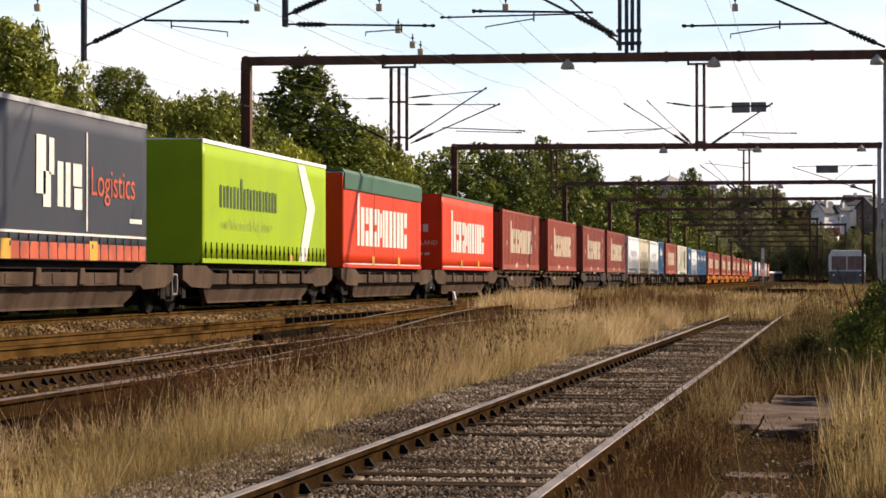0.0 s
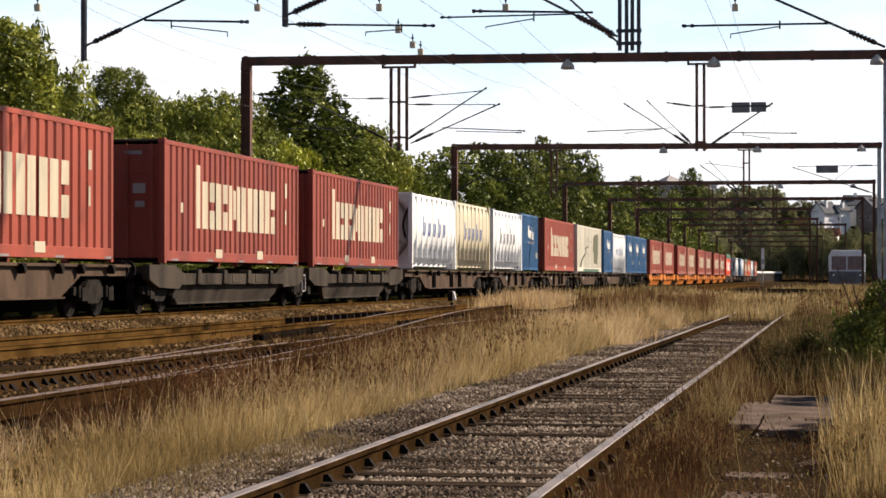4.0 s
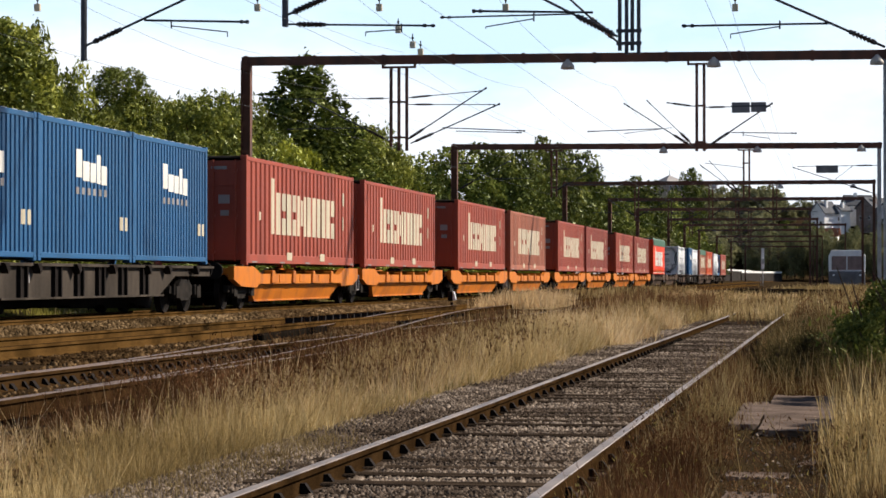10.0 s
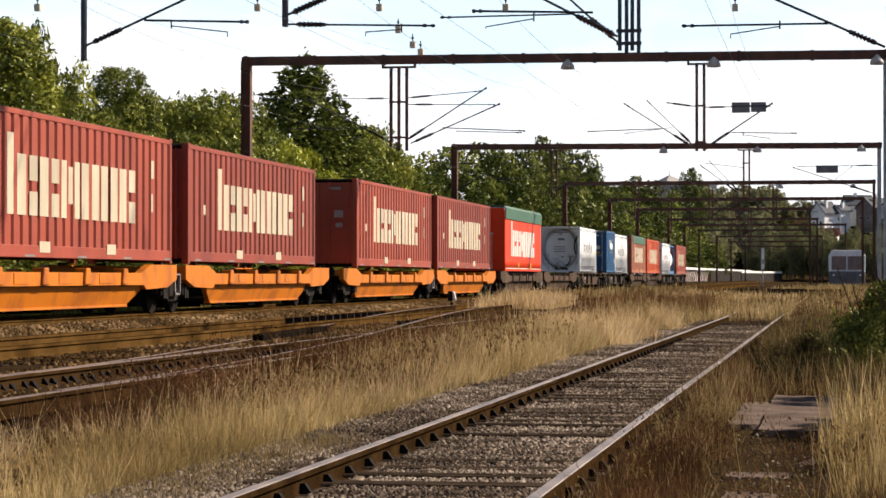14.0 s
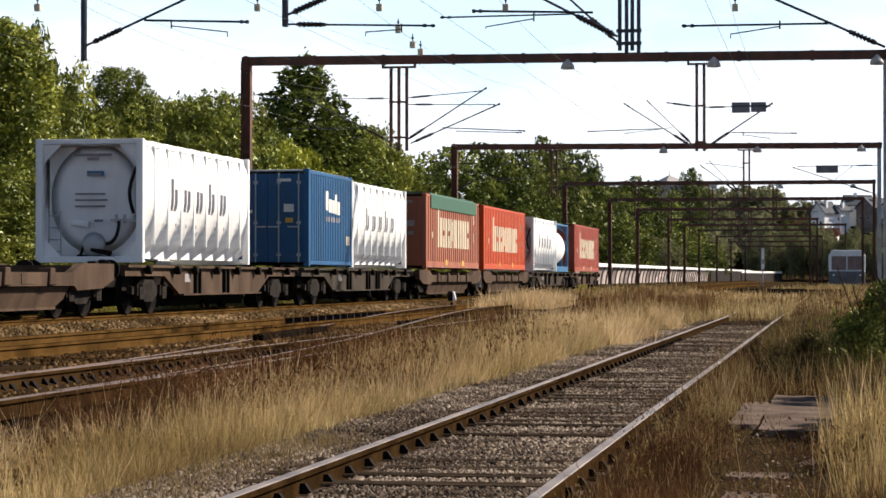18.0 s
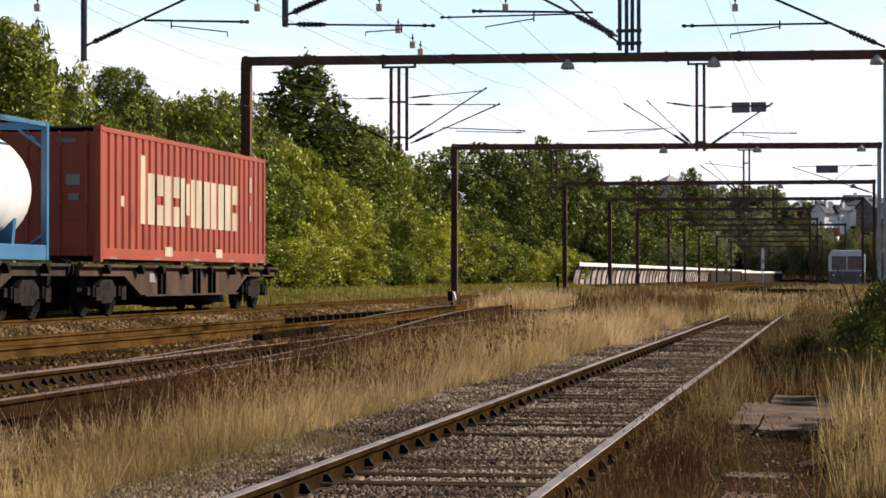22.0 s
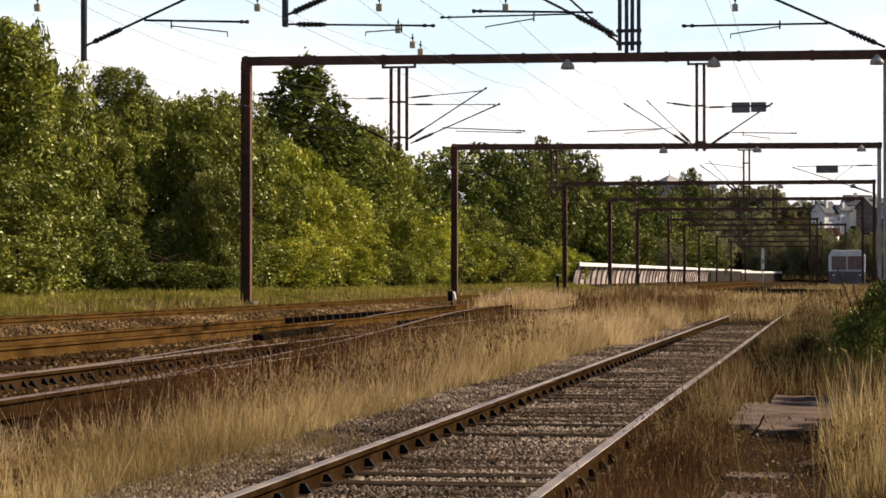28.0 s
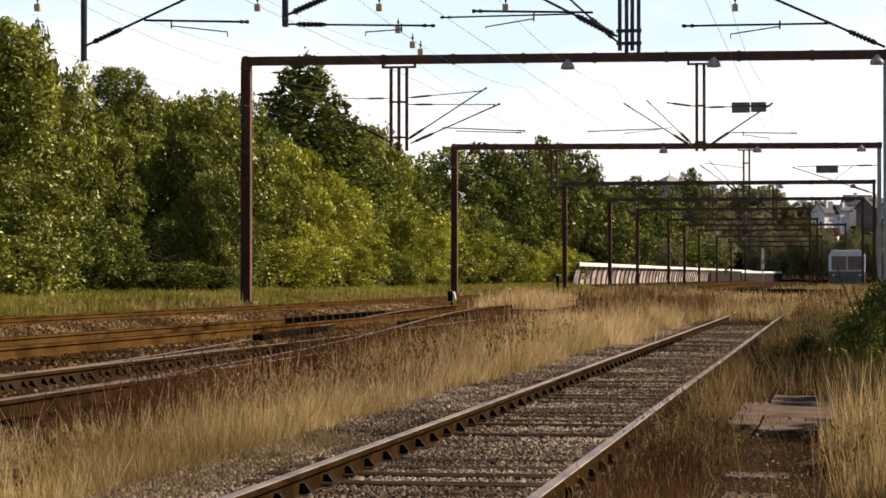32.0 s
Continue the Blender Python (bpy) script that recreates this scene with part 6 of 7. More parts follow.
# the hedge and trees on the far side: kind, x, y, top, crown radius, leaves
D, M, Y_, F = LEAF_DARK, LEAF_MID, LEAF_LIGHT, LEAF_FAR
tree("tall", -27.0, 73.4, 10.2, 2.5, M)
tree("loose", -26.5, 74.2, 9.8, 1.9, M)
tree("tall", -27.0, 70.5, 9.8, 3.2, M)
tree("broad", -27.6, 78.8, 8.6, 2.5, M)
tree("loose", -27.0, 80.4, 9.0, 1.8, Y_)
tree("tall", -26.6, 82.2, 7.6, 1.9, M, 0.1)
tree("tall", -35.0, 112.8, 10.4, 3.0, D)
tree("broad", -35.0, 118.0, 10.4, 3.2, D)
tree("broad", -32.0, 112.7, 10.3, 3.0, D)
tree("broad", -31.0, 115.5, 10.0, 2.6, M)
tree("broad", -33.0, 129.1, 11.7, 3.0, M)
tree("cone", -31.0, 135.6, 15.3, 7.4, D)
tree("tall", -30.0, 121.8, 9.4, 2.6, D)
tree("tall", -31.0, 147.8, 11.6, 3.4, M)
tree("broad", -30.0, 149.9, 11.5, 3.6, M)
tree("broad", -29.0, 154.6, 9.6, 3.4, M)
tree("broad", -27.0, 121.2, 7.0, 3.0, Y_)
tree("shrub", -26.0, 109.3, 7.5, 2.6, Y_)
tree("broad", -25.2, 112.0, 6.2, 2.6, Y_, 0.1)
tree("shrub", -25.5, 121.3, 5.5, 2.6, Y_)
tree("broad", -28.0, 157.6, 8.7, 3.2, D)
tree("broad", -30.0, 184.3, 11.6, 5.0, D)
tree("broad", -30.0, 202.7, 12.8, 5.0, D)
tree("broad", -30.0, 221.1, 13.6, 5.0, D)
tree("loose", -31.0, 251.1, 16.2, 4.5, M)
tree("broad", -32.0, 287.6, 17.3, 6.0, D)
tree("broad", -31.0, 301.6, 15.3, 6.0, D)
tree("broad", -26.0, 150.6, 5.4, 3.2, Y_)
tree("shrub", -26.0, 172.8, 4.7, 3.4, Y_)
tree("broad", -27.0, 195.4, 5.6, 4.0, D)
tree("broad", -28.0, 226.8, 5.2, 4.5, D)
tree("broad", -34.0, 360.6, 14.9, 7.0, D)
tree("broad", -38.0, 469.0, 21.3, 7.5, D)
tree("broad", -38.0, 541.2, 21.0, 8.0, M)
tree("broad", -40.0, 673.1, 32.3, 6.5, D)
tree("broad", -42.0, 862.6, 31.6, 9.0, M)
tree("broad", -42.0, 1072.2, 41.5, 9.0, D)
tree("broad", -36.0, 1212.7, 45.3, 9.0, M)
tree("broad", -28.0, 1239.4, 43.2, 9.0, D)
tree("broad", -29.0, 292.5, 9.2, 5.0, D)
tree("broad", -28.0, 321.6, 8.4, 5.0, M)
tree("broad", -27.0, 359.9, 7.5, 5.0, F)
tree("broad", -26.0, 412.6, 7.9, 5.5, D)
tree("broad", -25.5, 477.0, 8.4, 5.5, D)


def hedge_row():
    """Low shrubs that close the foot of the hedge."""
    g = random.Random(4)
    y = 52.0
    while y < 215:
        low = 79.5 < y < 88
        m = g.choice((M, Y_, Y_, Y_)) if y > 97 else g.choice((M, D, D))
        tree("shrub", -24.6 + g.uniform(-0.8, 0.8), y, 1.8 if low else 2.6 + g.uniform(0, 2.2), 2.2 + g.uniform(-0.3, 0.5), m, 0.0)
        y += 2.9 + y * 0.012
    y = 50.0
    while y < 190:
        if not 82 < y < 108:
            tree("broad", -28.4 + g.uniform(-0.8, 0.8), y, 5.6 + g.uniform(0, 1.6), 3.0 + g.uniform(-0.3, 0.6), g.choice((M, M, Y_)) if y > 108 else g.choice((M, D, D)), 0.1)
        y += 4.4 + y * 0.012


hedge_row()
# a tall tree and a broad crown beside a dark hollow in the hedge
tree("tall", -29.6, 95.2, 10.4, 2.0, M, 3.0)
tree("broad", -27.3, 98.6, 9.4, 3.3, M, 0.4)
tree("broad", -26.4, 103.8, 7.6, 2.6, M, 0.2)
tree("broad", -23.7, 88.0, 5.6, 1.5, M, 0.1)


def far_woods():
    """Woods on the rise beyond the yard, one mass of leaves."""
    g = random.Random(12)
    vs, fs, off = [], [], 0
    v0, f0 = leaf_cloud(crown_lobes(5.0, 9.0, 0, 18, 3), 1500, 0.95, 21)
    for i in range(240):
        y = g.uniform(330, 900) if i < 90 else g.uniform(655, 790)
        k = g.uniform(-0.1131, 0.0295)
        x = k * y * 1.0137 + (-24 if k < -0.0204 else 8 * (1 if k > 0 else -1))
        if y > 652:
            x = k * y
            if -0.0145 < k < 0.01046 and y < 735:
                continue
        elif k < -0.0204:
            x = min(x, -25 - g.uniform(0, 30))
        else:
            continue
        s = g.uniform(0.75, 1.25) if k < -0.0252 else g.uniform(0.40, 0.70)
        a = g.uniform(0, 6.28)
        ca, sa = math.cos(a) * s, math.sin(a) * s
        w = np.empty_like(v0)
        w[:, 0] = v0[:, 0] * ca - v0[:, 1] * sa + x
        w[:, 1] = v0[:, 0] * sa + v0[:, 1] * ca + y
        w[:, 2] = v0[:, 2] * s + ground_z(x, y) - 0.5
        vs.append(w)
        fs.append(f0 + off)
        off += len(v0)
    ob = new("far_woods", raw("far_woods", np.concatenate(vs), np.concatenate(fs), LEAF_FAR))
    tagged(ob, "haze-pale green woods on the rise beyond the yard", "woods", kind="stuff")


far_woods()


# ---- houses on the rise ----
def house(x, y, w, d, h, roof_h, wall, roof, label, rot=0.0, dz=0.0):
    t = thing("house", label, "house", pose(x, y, ground_z(x, y) + dz, 0, 0, rot), "houses on the rise")
    bm = B()
    prism(bm, [(-w / 2, -3), (w / 2, -3), (w / 2, h), (0, h + roof_h), (-w / 2, h)], 0, d, "y")
    part("wall", bm, wall, t)
    bm = B()
    for s in (-1, 1):
        prism(bm, [(s * (w / 2 + 0.5), h - 0.5), (0, h + roof_h + 0.05), (0, h + roof_h + 0.40), (s * (w / 2 + 0.5), h - 0.15)], -0.5, d + 0.5, "y")
    part("roof", bm, roof, t)
    bm = B()
    box(bm, w * 0.18, w * 0.18 + 0.8, d * 0.3, d * 0.3 + 0.8, h + roof_h * 0.3, h + roof_h + 1.0)
    part("chimney", bm, wall, t)
    for r in range(max(1, int(h / 2.9))):
        for i in range(max(2, int(w / 2.6))):
            k = max(2, int(w / 2.6))
            cx = -w / 2 + w * (i + 0.5) / k
            z = 0.9 + 2.9 * r
            bm = B()
            box(bm, cx - 0.42, cx + 0.42, -0.03, 0.05, z, z + 1.1)
            win = part("window", bm, WHITE_PAINT, t)
            bm = B()
            box(bm, cx - 0.35, cx + 0.35, -0.06, -0.031, z + 0.08, z + 1.02)
            part("pane", bm, GLASS_DARK, win)


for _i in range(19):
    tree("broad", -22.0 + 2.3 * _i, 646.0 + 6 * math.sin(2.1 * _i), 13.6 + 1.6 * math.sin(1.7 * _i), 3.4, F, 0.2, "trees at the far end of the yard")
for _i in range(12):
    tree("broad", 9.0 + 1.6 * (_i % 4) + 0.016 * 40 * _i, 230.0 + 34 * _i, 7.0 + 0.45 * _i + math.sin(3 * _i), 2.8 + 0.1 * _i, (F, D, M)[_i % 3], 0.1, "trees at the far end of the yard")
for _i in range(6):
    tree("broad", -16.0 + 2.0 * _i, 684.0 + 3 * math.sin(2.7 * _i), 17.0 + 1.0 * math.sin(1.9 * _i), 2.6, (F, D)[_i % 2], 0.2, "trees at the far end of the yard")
house(-4.8, 700, 5.2, 6.5, 4.6, 3.0, BRICK_WALL, ROOF_SLATE, "tall white rendered house with a slate gable roof", -38, 3)
house(0.6, 704, 3.8, 4.4, 4.2, 1.2, BRICK_WALL, ROOF_SLATE, "white rendered house with two chimneys", -38, 3)
house(3.2, 714, 5.5, 8.0, 3.4, 2.6, BRICK_WALL, ROOF_SLATE, "pale house with a long blue-grey slate roof", -70, 3)
house(9.0, 705, 6, 9, 4.6, 2.6, mat("brown_render", (0.20, 0.17, 0.16), 0.9), ROOF_SLATE, "dark brick house with a slate roof", -35, 3)
house(14.5, 705, 6, 9, 4.0, 2.6, BRICK_WALL, ROOF_SLATE, "white house with a dark roof behind trees", -35, 2)
house(1.2, 690, 3.2, 6, 0.6, 1.6, BRICK_WALL, ROOF_RED, "low house with a red tiled roof among trees", 80, 3)


def pavilion(x, y, w, eaves, peak):
    """A square house on the hilltop with a hipped roof and a thin spire."""
    g = ground_z(x, y)
    t = thing("house", "sandy house on the hilltop with a pale hipped roof", "house", pose(x, y, g, 0, 0, 38), "houses on the rise")
    part("wall", box(B(), -w / 2, w / 2, -w / 2, w / 2, -2, eaves - g), mat("sandy_render", (0.42, 0.34, 0.29), 0.9), t)
    bm = B()
    q = w / 2 + 0.5
    base = [bm.verts.new((a * q, b * q, eaves - g)) for a, b in ((-1, -1), (1, -1), (1, 1), (-1, 1))]
    tip = bm.verts.new((0, 0, peak - g))
    bm.faces.new(base[::-1])
    for i in range(4):
        bm.faces.new((base[i], base[(i + 1) % 4], tip))
    part("roof", bm, mat("pale_grey_roof", (0.40, 0.38, 0.38), 0.8, dark=0.8, scale=0.5), t)
    part("spire", tube(B(), (0, 0, peak - g - 0.2), (0, 0, peak - g + 1.6), 0.09, 0.05, 6), ROOF_SLATE, t)
    for k in (-0.28, 0.0, 0.28):
        win = part("window", box(B(), w * k - 0.5, w * k + 0.5, -w / 2 - 0.05, -w / 2 - 0.004, eaves - g - 2.2, eaves - g - 0.7), WHITE_PAINT, t)
        part("pane", box(B(), w * k - 0.42, w * k + 0.42, -w / 2 - 0.08, -w / 2 - 0.051, eaves - g - 2.1, eaves - g - 0.8), GLASS_DARK, win)


pavilion(-48.3, 700, 7.0, 29.4, 31.9)


# ---- grass, weeds and stones ----
def blades(x, y, z, h, w, lean, seed):
    """Leaning blades that narrow to the tip."""
    r = np.random.default_rng(seed)
    n = len(x)
    a = r.uniform(0, 2 * np.pi, n)
    dx, dy = np.cos(a), np.sin(a)
    b = r.uniform(0, 2 * np.pi, n)
    lx, ly = np.cos(b) * lean * h, np.sin(b) * lean * h
    base = np.stack([x, y, z], 1)
    side = np.stack([dx * w / 2, dy * w / 2, np.zeros(n)], 1)
    tip = base + np.stack([lx, ly, h * (1 - 0.25 * np.abs(lean))], 1)
    v = np.stack([base - side, base + side, tip + side * 0.25, tip - side * 0.25], 1).reshape(-1, 3)
    return v, np.arange(n * 4).reshape(-1, 4)


def patchy(x, y, scale, seed):
    """A smooth random field in 0..1 over the plan."""
    r = np.random.default_rng(seed)
    out = np.zeros_like(x)
    for k in range(6):
        a, ph, q = r.uniform(0, 2 * np.pi), r.uniform(0, 6.28), scale * r.uniform(0.6, 1.8)
        out += np.sin((x * np.cos(a) * 1.6 + y * np.sin(a) * 0.5) * q + ph)
    return 0.5 + out / 8.0


GX = np.array([p[0] for p in PROFILE])
GZ = np.array([p[1] for p in PROFILE])


def grass(name, label, material, x0, x1, y0, y1, n, h, w, lean, seed, keep=0.0, power=2.0, field=0.8, grow=0.012, only=None):
    """n blades over a strip, thinning out and broadening with distance from the camera."""
    r = np.random.default_rng(seed)
    u = r.random(n)
    y = y0 * (y1 / y0) ** (u ** (1 / power) if power < 1 else u)
    x = r.uniform(x0, x1, n)
    f = patchy(x, y, field, seed + 1)
    ok = f > keep
    if only is not None:
        ok &= only(x, y)
    x, y, f = x[ok], y[ok], f[ok]
    # blades gather in tufts, each tuft with its own height
    tuft = max(1, len(x) // 22)
    own = r.integers(0, tuft, len(x))
    cx, cy = x[own].copy(), y[own].copy()
    near = r.random(len(x)) < 0.7
    rad = 0.05 + 0.0018 * cy
    x, y = np.where(near, cx + r.normal(size=len(x)) * rad, x), np.where(near, cy + r.normal(size=len(x)) * rad * 1.5, y)
    if only is not None:
        ok = only(x, y)
        x, y, f, own = x[ok], y[ok], f[ok], own[ok]
    hh = r.uniform(h[0], h[1], len(x)) * (0.55 + 0.7 * f) * np.clip(0.25 + y / 38, 0.4, 1.15) * (0.35 + 1.05 * r.beta(1.3, 1.6, tuft))[own]
    ww = w * (1 + grow * y * 2.2) * r.uniform(0.7, 1.3, len(x))
    z = np.interp(x, GX, GZ) - 0.03
    v, fa = blades(x, y, z, hh, ww, r.uniform(0.05, lean, len(x)), seed + 2)
    tagged(new(name, raw(name, v, fa, material)), label, "grass", kind="stuff")


def seed_heads(name, label, material, x0, x1, y0, y1, n, h, seed, keep=0.45, head=0.035):
    """Dry weeds: thin stems with clustered seed heads."""
    r = np.random.default_rng(seed)
    y = y0 * (y1 / y0) ** r.random(n)
    x = r.uniform(x0, x1, n)
    f = patchy(x, y, 0.7, seed + 1)
    ok = f > keep
    x, y = x[ok], y[ok]
    k = len(x)
    hh = r.uniform(h[0], h[1], k)
    z = np.interp(x, GX, GZ) - 0.03
    v, fa = blades(x, y, z, hh, 0.007 * (1 + 0.02 * y), r.uniform(0.02, 0.22, k), seed + 2)
    m = 14
    hx = np.repeat(x, m) + r.normal(scale=0.07, size=k * m)
    hy = np.repeat(y, m) + r.normal(scale=0.07, size=k * m)
    hz = np.repeat(z + hh * 0.94, m) + r.normal(scale=0.10, size=k * m) - 0.05
    v2, f2 = blades(hx, hy, hz, r.uniform(0.4, 1.2, k * m) * head * 2, head * r.uniform(0.4, 1.0, k * m) * (1 + 0.008 * np.repeat(y, m)), r.uniform(0.1, 0.9, k * m), seed + 3)
    ob = new(name, raw(name, np.concatenate([v, v2]), np.concatenate([fa, f2 + len(v)]), material))
    tagged(ob, label, "weeds", kind="stuff")


def clear_ground(x, y):
    """Bare soil and slabs beside the siding keep free of grass, but for a few blades."""
    bare = (x > -0.80 + 0.02 * (17 - y)) & (x < 0.05) & (y > 10) & (y < 22.6)
    stray = (np.sin(x * 91.7 + y * 57.3) > 0.93) & (y < 17)
    edge = (y > 26) & (x < -1.0)
    return (~bare | stray) & ~edge


def strip_edge(x, y):
    """The strip is narrower close by, where the near track's shoulder lies bare."""
    return x > -5.75 + 0.5 * np.clip((30 - y) / 10, 0, 1)


grass("dry_grass_strip", "tall pale dry grass between the siding and the tracks", GRASS_DRY, -5.75, -4.05, 8, 130, 175000, (0.18, 0.55), 0.0045, 0.85, 31, 0.12, only=strip_edge)
grass("dry_grass_far", "pale dry grass covering the far yard", GRASS_DRY, -13.5, 3.5, 66, 240, 90000, (0.15, 0.55), 0.012, 0.5, 32, 0.28, only=lambda x, y: ((x > -6.2 - 0.04 * (y - 66)) | (y > 90)) & ~((x > -9) & (x < 1) & (y > 128) & (y < 170)) & ~((x < -5) & (y > 170)))
grass("brown_weed_strip", "rust-brown dry weeds at the edge of the ballast", GRASS_BROWN, -6.4, -4.5, 23, 120, 24000, (0.18, 0.50), 0.008, 0.5, 33, 0.56)
grass("brown_far_weeds", "rust-brown dry weeds in the far yard", GRASS_BROWN, -11.5, 2.5, 62, 200, 18000, (0.2, 0.6), 0.012, 0.5, 40, 0.52, field=0.35, only=lambda x, y: ~((x > -9) & (x < 1) & (y > 124)))
grass("green_undergrowth", "short olive-green grass under dry stalks", GRASS_OLIVE, -5.5, -4.05, 8, 60, 26000, (0.06, 0.26), 0.006, 0.8, 55, 0.34)
grass("straw_tufts", "sunlit straw tufts beside the near track", GRASS_PALE, -5.6, -4.1, 9, 46, 17000, (0.20, 0.58), 0.0042, 0.8, 56, 0.42)
grass("green_tufts", "low green grass tufts in dry grass", GRASS_OLIVE, -6.0, -4.3, 9, 40, 5000, (0.10, 0.26), 0.006, 0.6, 34, 0.60)
grass("verge_grass", "short green grass along the foot of the hedge", GRASS_GREEN, -24.5, -19.0, 48, 200, 80000, (0.07, 0.22), 0.013, 0.6, 35, 0.0)
grass("verge_dry_grass", "dry tan grass beside the main line", GRASS_DRY, -20.2, -19.0, 48, 160, 5000, (0.10, 0.30), 0.014, 0.6, 41, 0.35)
grass("rail_weeds", "rust-brown upright weeds along the siding rail", GRASS_BROWN, -1.27, -0.75, 10.5, 30, 16000, (0.14, 0.36), 0.0035, 0.8, 42, 0.28)
grass("rail_dry_weeds", "tan dry stalks along the siding rail", GRASS_DRY, -1.25, -0.70, 10.5, 34, 2500, (0.14, 0.42), 0.0035, 0.6, 43, 0.35)
grass("olive_weeds", "tall olive weeds beside the siding", WEED_OLIVE, -0.85, 0.35, 24.5, 48, 7000, (0.25, 0.62), 0.005, 0.8, 44, 0.30)
grass("right_grass", "brown dry grass beside the siding", GRASS_BROWN, -1.28, 1.4, 10, 75, 44000, (0.12, 0.46), 0.004, 0.8, 36, 0.36, only=clear_ground)
grass("right_dry_grass", "pale dry grass tufts beside the siding", GRASS_DRY, -1.26, 1.2, 11.5, 75, 26000, (0.14, 0.52), 0.004, 0.7, 37, 0.40, only=clear_ground)
grass("soil_litter", "short dead stalks lying on bare soil", WEED_RUST, -0.95, 0.10, 10.5, 21, 9000, (0.03, 0.16), 0.004, 1.6, 57, 0.38)
grass("soil_moss_grass", "thin olive grass on bare soil", GRASS_OLIVE, -0.90, 0.05, 10.5, 19, 1600, (0.05, 0.20), 0.004, 1.0, 58, 0.55)
grass("tall_tuft", "tall pale grass tuft standing beside the slabs", GRASS_DRY, 0.0, 0.5, 12.0, 17.0, 2600, (0.50, 1.10), 0.006, 0.40, 38, 0.15)
grass("track_weeds", "dry brown weeds between the rusty tracks", GRASS_BROWN, -9.3, -5.6, 24, 90, 14000, (0.08, 0.26), 0.010, 0.6, 39, 0.52)
grass("bleached_grass_bank", "bleached pale grass beside the siding ballast", GRASS_PALE, -5.6, -3.8, 42, 58, 22000, (0.30, 0.62), 0.008, 0.7, 45, 0.20)
grass("bleached_grass_tuft", "bleached pale grass at the end of the crossover", GRASS_PALE, -10.5, -8.5, 69, 79, 8000, (0.30, 0.62), 0.010, 0.6, 46, 0.10)
grass("bleached_grass_field", "bleached pale grass in the far yard", GRASS_PALE, -8.2, -1.8, 98, 128, 15000, (0.18, 0.46), 0.012, 0.6, 47, 0.38)
grass("siding_end_grass", "pale yellow grass where the siding ends", GRASS_PALE, -3.9, -0.9, 71, 90, 7000, (0.10, 0.34), 0.010, 0.7, 48, 0.30)
grass("rust_weed_bank", "tall rust-brown weeds in the yard", WEED_RUST, -7.6, -4.0, 62, 86, 12000, (0.30, 0.66), 0.009, 0.6, 49, 0.50, field=0.45)
grass("dark_weed_bank", "dark brown dead weeds beside the near track", GRASS_BROWN, -6.5, -5.2, 27, 46, 4500, (0.30, 0.72), 0.007, 0.6, 50, 0.40)
grass("rust_stalks", "thin rust-brown stalks at the near track", GRASS_BROWN, -6.2, -5.0, 17, 34, 10000, (0.20, 0.55), 0.005, 0.6, 59, 0.36)
grass("verge_hay", "straw-coloured grass at the ballast's edge", GRASS_DRY, -4.20, -3.48, 11, 17.2, 15000, (0.12, 0.36), 0.004, 0.9, 53, 0.15)
seed_heads("dock_weeds", "dark brown dry seed heads above the grass", GRASS_BROWN, -6.3, -4.3, 18, 75, 130, (0.35, 0.75), 51, 0.42, 0.022)
seed_heads("siding_weeds", "dark brown dry weeds beside the siding", GRASS_BROWN, -0.9, 1.3, 27, 70, 200, (0.30, 0.75), 52, 0.40)
seed_heads("thistle_weeds", "dark dead thistles standing above pale grass", GRASS_BROWN, -5.4, -4.0, 28, 44, 45, (0.45, 0.85), 54, 0.40, 0.026)

BED_X = np.array([-20.6, -19.0, -18.22, -14.72, -14.12, -12.71, -12.11, -8.31, -7.70, -5.70, -5.10, -4.8])
BED_Z = np.array([0.60, 0.16, 0.295, 0.295, 0.16, 0.175, 0.285, 0.285, 0.095, 0.095, 0.02, -0.03])


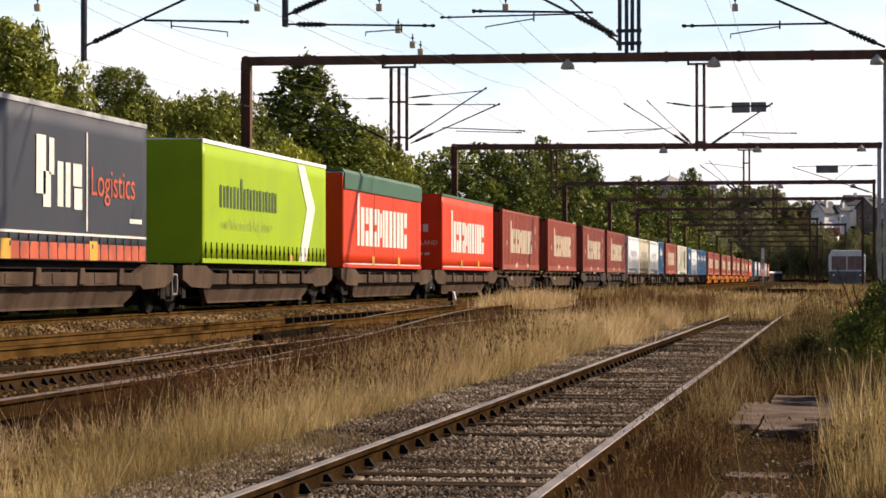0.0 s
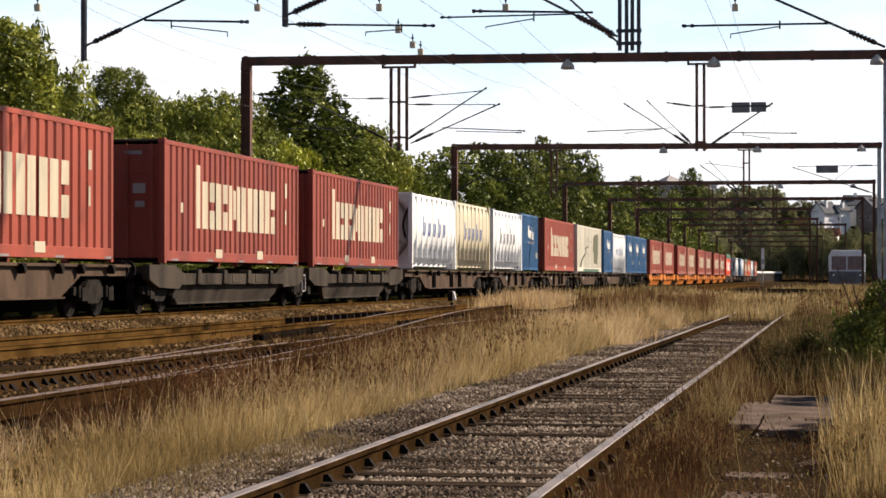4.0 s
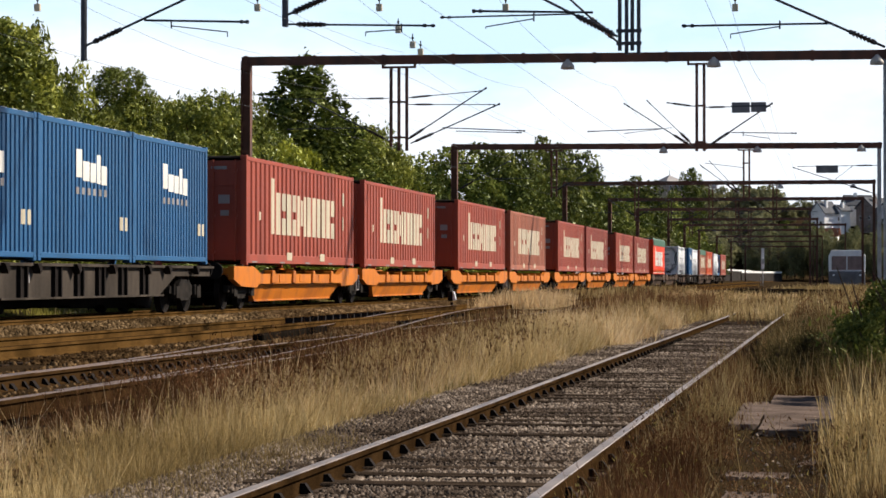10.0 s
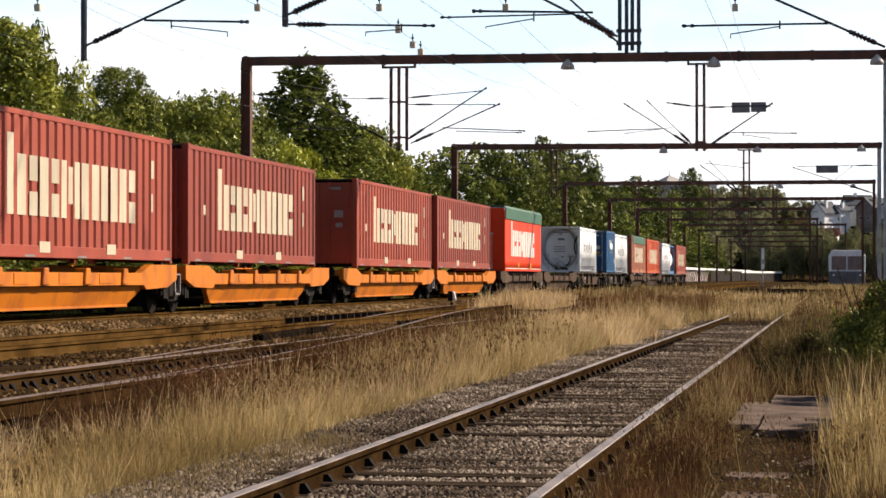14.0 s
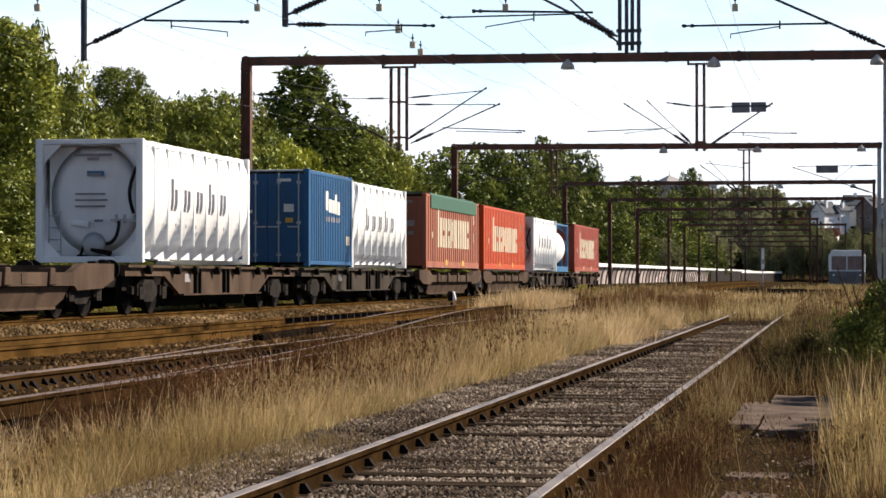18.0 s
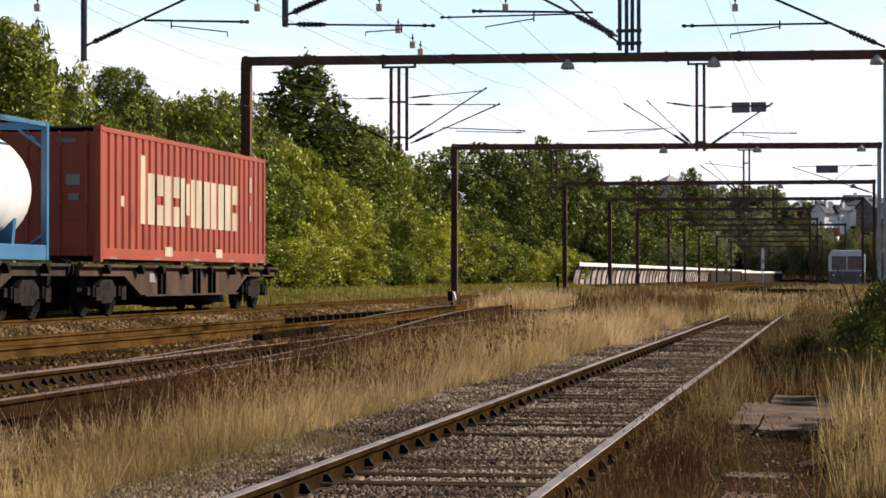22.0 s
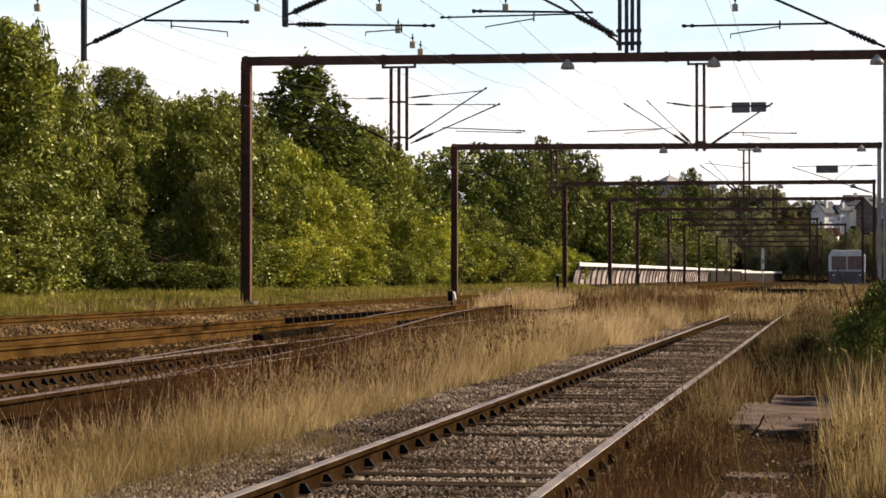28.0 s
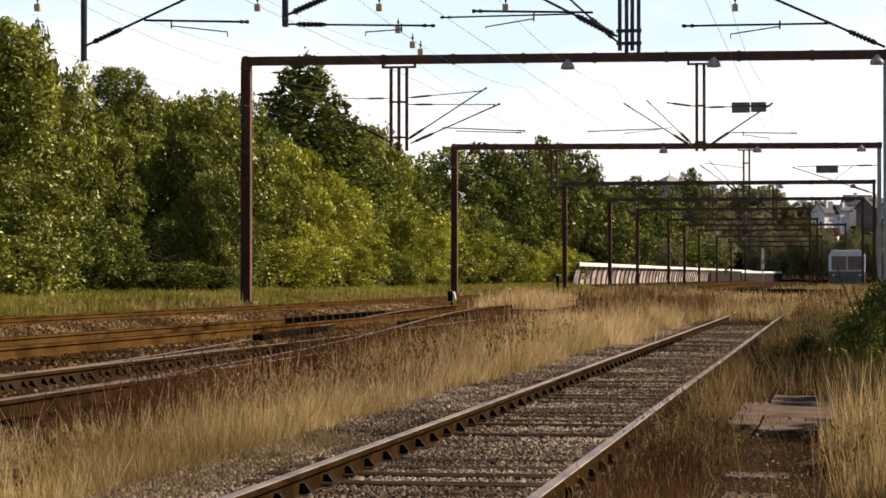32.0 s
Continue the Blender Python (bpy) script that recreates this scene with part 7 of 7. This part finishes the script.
def stones(name, label, material, x0, x1, y0, y1, n, size, seed, z, avoid=(), clear=0.0):
    r = np.random.default_rng(seed)
    base = np.array([(1, 0.3, -0.7), (-0.3, 1, -0.7), (-1, -0.3, -0.7), (0.3, -1, -0.7), (0.35, 0.3, 0.75), (-0.4, -0.25, 0.65)], float)
    tri = np.array([(0, 1, 4), (1, 2, 5), (2, 3, 5), (3, 0, 4), (1, 5, 4), (3, 4, 5)])
    y = y0 * (y1 / y0) ** r.random(n)
    x = r.uniform(x0, x1, n)
    ok = np.ones(n, bool)
    for a in avoid:
        ok &= np.abs(x - a) > 0.09
    if clear:
        d = (y - clear + 0.31) % 0.62 - 0.31
        ok &= (np.abs(d) > 0.115) | (r.random(n) < 0.35) | (np.abs(x - (avoid[0] + avoid[1]) / 2) > 1.25)
    x, y = x[ok], y[ok]
    n = len(x)
    s = size * r.uniform(0.5, 1.25, n) * (1 + 0.006 * y)
    a, b = r.uniform(0, 6.28, n), r.normal(scale=0.35, size=n)
    o, i = np.zeros(n), np.ones(n)
    q = np.stack([np.stack([np.cos(a), -np.sin(a), o], 1), np.stack([np.sin(a) * np.cos(b), np.cos(a) * np.cos(b), -np.sin(b)], 1), np.stack([np.sin(a) * np.sin(b), np.cos(a) * np.sin(b), np.cos(b)], 1)], 1)
    v = base[None] * r.uniform(0.55, 1.1, (n, 6, 1)) * s[:, None, None] * 0.5
    v = np.einsum("nij,nkj->nki", q, v)
    v[:, :, 2] *= 0.8
    zz = np.interp(x, BED_X, BED_Z) if z is None else np.full(n, z)
    v += np.stack([x, y, zz + s * 0.16], 1)[:, None, :]
    f = (tri[None] + (np.arange(n) * 6)[:, None, None]).reshape(-1, 3)
    tagged(new(name, raw(name, v.reshape(-1, 3), f, material)), label, "stones", kind="stuff")


stones("siding_stones", "loose grey-brown ballast stones on the siding", STONE, -4.1, -1.42, 10.0, 60, 80000, 0.040, 61, 0.035, (-2.9825, -1.4775), 8.0)
stones("near_track_stones", "loose brown ballast stones on the near track", STONE_BROWN, -8.35, -4.9, 13, 80, 34000, 0.065, 62, None, (-7.9325, -6.4275))
stones("middle_track_stones", "loose rusty ballast stones on the middle track", STONE_BROWN, -12.5, -8.2, 25, 100, 40000, 0.085, 63, None, (-10.9625, -9.4575))
stones("cess_stones", "loose rusty ballast stones between the tracks", STONE_TAN, -15.0, -12.3, 34, 120, 30000, 0.10, 65, None)
stones("main_track_stones", "loose rusty ballast stones on the main line", STONE_TAN, -19.2, -14.9, 38, 130, 24000, 0.10, 64, None, (-17.2225, -15.7175))


stones("soil_pebbles", "scattered pebbles and litter on dark soil", STONE_BROWN, -1.25, 0.3, 10.5, 24, 5000, 0.013, 66, 0.105)
stones("soil_chips", "pale stone chips on dark soil", STONE, -0.85, 0.1, 11, 19, 260, 0.030, 67, 0.105)


# ---- bushes beside the siding ----
def bush(x, y, lobes, count, size, seed, material, label):
    v, f = leaf_cloud(lobes, count, size, seed)
    t = thing("bush", label, "bush", pose(x, y, ground_z(x, y)), "bushes beside the siding")
    ob = new("foliage", raw("foliage", v, f, material))
    ob.parent = t
    bm = B()
    g = random.Random(seed)
    top = max(q[2] for q in lobes)
    for i in range(9):
        a = g.uniform(0, 6.28)
        tube(bm, (0, 0, -0.1), (math.cos(a) * 0.5 * top, math.sin(a) * 0.5 * top, top * g.uniform(0.5, 0.95)), 0.018, 0.006, 5, False)
    part("stem", bm, BARK, t)


_g = random.Random(77)


def bush_lobes(slope, n):
    """Small lobes under a top line that rises from (x0, z0) to (x1, z1)."""
    x0, z0, x1, z1 = slope
    out = []
    for k in range(n):
        f = _g.random()
        x, top = x0 + (x1 - x0) * f, z0 + (z1 - z0) * f ** 0.8
        r = _g.uniform(0.09, 0.19)
        out.append((x, _g.uniform(-0.9, 0.9), max(0.06, top * _g.random() ** 0.6 - r * 0.6), r, r * 1.4, r))
    return out


bush(0.52, 26.5, bush_lobes((-0.34, 0.62, 0.75, 1.75), 64), 15000, 0.052, 71, LEAF_DARK, "dark green leafy bush beside the siding")
bush(-0.45, 25.4, bush_lobes((-0.30, 0.24, 0.35, 0.62), 22), 6500, 0.030, 72, WEED_OLIVE, "low olive-brown growth behind the slabs")
bush(-0.72, 27.2, bush_lobes((-0.32, 0.20, 0.5, 0.55), 22), 6500, 0.030, 77, WEED_OLIVE, "low olive-brown growth between siding and bush")
bush(-0.05, 30.0, [(0, 0, 0.2, 0.4, 0.7, 0.26), (0.3, 0.3, 0.4, 0.3, 0.5, 0.3), (-0.35, -0.2, 0.16, 0.25, 0.4, 0.2)], 6000, 0.035, 76, LEAF_DARK, "low dark green undergrowth beside the siding")
bush(0.55, 33.0, [(0, 0, 0.4, 0.4, 0.6, 0.4), (0.35, 0.2, 0.7, 0.35, 0.5, 0.4), (-0.3, 0.3, 0.3, 0.25, 0.5, 0.3)], 6500, 0.055, 73, LEAF_MID, "olive green leafy bush beside the siding")
# the next two stand unseen to the right, added to shade slabs and soil
bush(1.05, 22.4, bush_lobes((-0.42, 0.9, 0.6, 1.7), 46), 14000, 0.05, 74, LEAF_DARK, "dark green leafy bush added out of view to shade the slabs")
bush(1.05, 18.6, bush_lobes((-0.40, 0.8, 0.6, 1.7), 40), 11000, 0.05, 75, LEAF_DARK, "dark green leafy bush added out of view to shade bare soil")


def low_plants(name, label, material, x0, x1, y0, y1, n, seed, size=0.045, h=(0.05, 0.28), keep=0.45, per=26):
    """Scattered small weeds: little clouds of leaves near the ground."""
    r = np.random.default_rng(seed)
    y = y0 * (y1 / y0) ** r.random(n)
    x = r.uniform(x0, x1, n)
    ok = (patchy(x, y, 0.9, seed + 1) > keep) & ((x < -1.4) | clear_ground(x, y))
    x, y = x[ok], y[ok]
    k = len(x)
    hh = np.repeat(r.uniform(h[0], h[1], k), per)
    cx = np.repeat(x, per) + r.normal(scale=0.05, size=k * per) * (0.5 + hh * 4)
    cy = np.repeat(y, per) + r.normal(scale=0.08, size=k * per)
    cz = np.interp(cx, GX, GZ) + hh * r.random(k * per)
    s = size * r.uniform(0.5, 1.3, k * per)
    v, f = blades(cx, cy, cz, s * r.uniform(0.6, 1.4, k * per), s * 0.55, r.uniform(0.2, 1.0, k * per), seed + 2)
    tagged(new(name, raw(name, v, f, material)), label, "weeds", kind="stuff")


low_plants("brown_plants", "reddish-brown withered weeds beside the siding", GRASS_BROWN, -1.27, 1.2, 11, 60, 3000, 81, 0.022, (0.08, 0.36))
low_plants("leafy_weeds", "upright dark green leafy weeds before the bush", LEAF_DARK, 0.02, 0.50, 24, 31, 46, 84, 0.056, (0.30, 0.80), keep=0.35, per=30)
low_plants("green_plants", "small green weeds beside the siding", GRASS_OLIVE, -1.2, 1.2, 11, 60, 420, 82, 0.016, (0.06, 0.35), keep=0.55)
low_plants("track_side_plants", "reddish-brown withered weeds beside the near track", GRASS_BROWN, -6.6, -4.8, 20, 70, 1700, 83, 0.032, (0.1, 0.5), 0.40, 38)


# ---- what moves ----
def motions():
    """The whole train runs past at an even speed."""
    for t, u, z in MOVERS:
        walk(t, [(s, pose(TRAIN_X, u - SPEED * s, z)) for s in (0.0, 8.0, 16.0, 24.0, 32.0)])


motions()
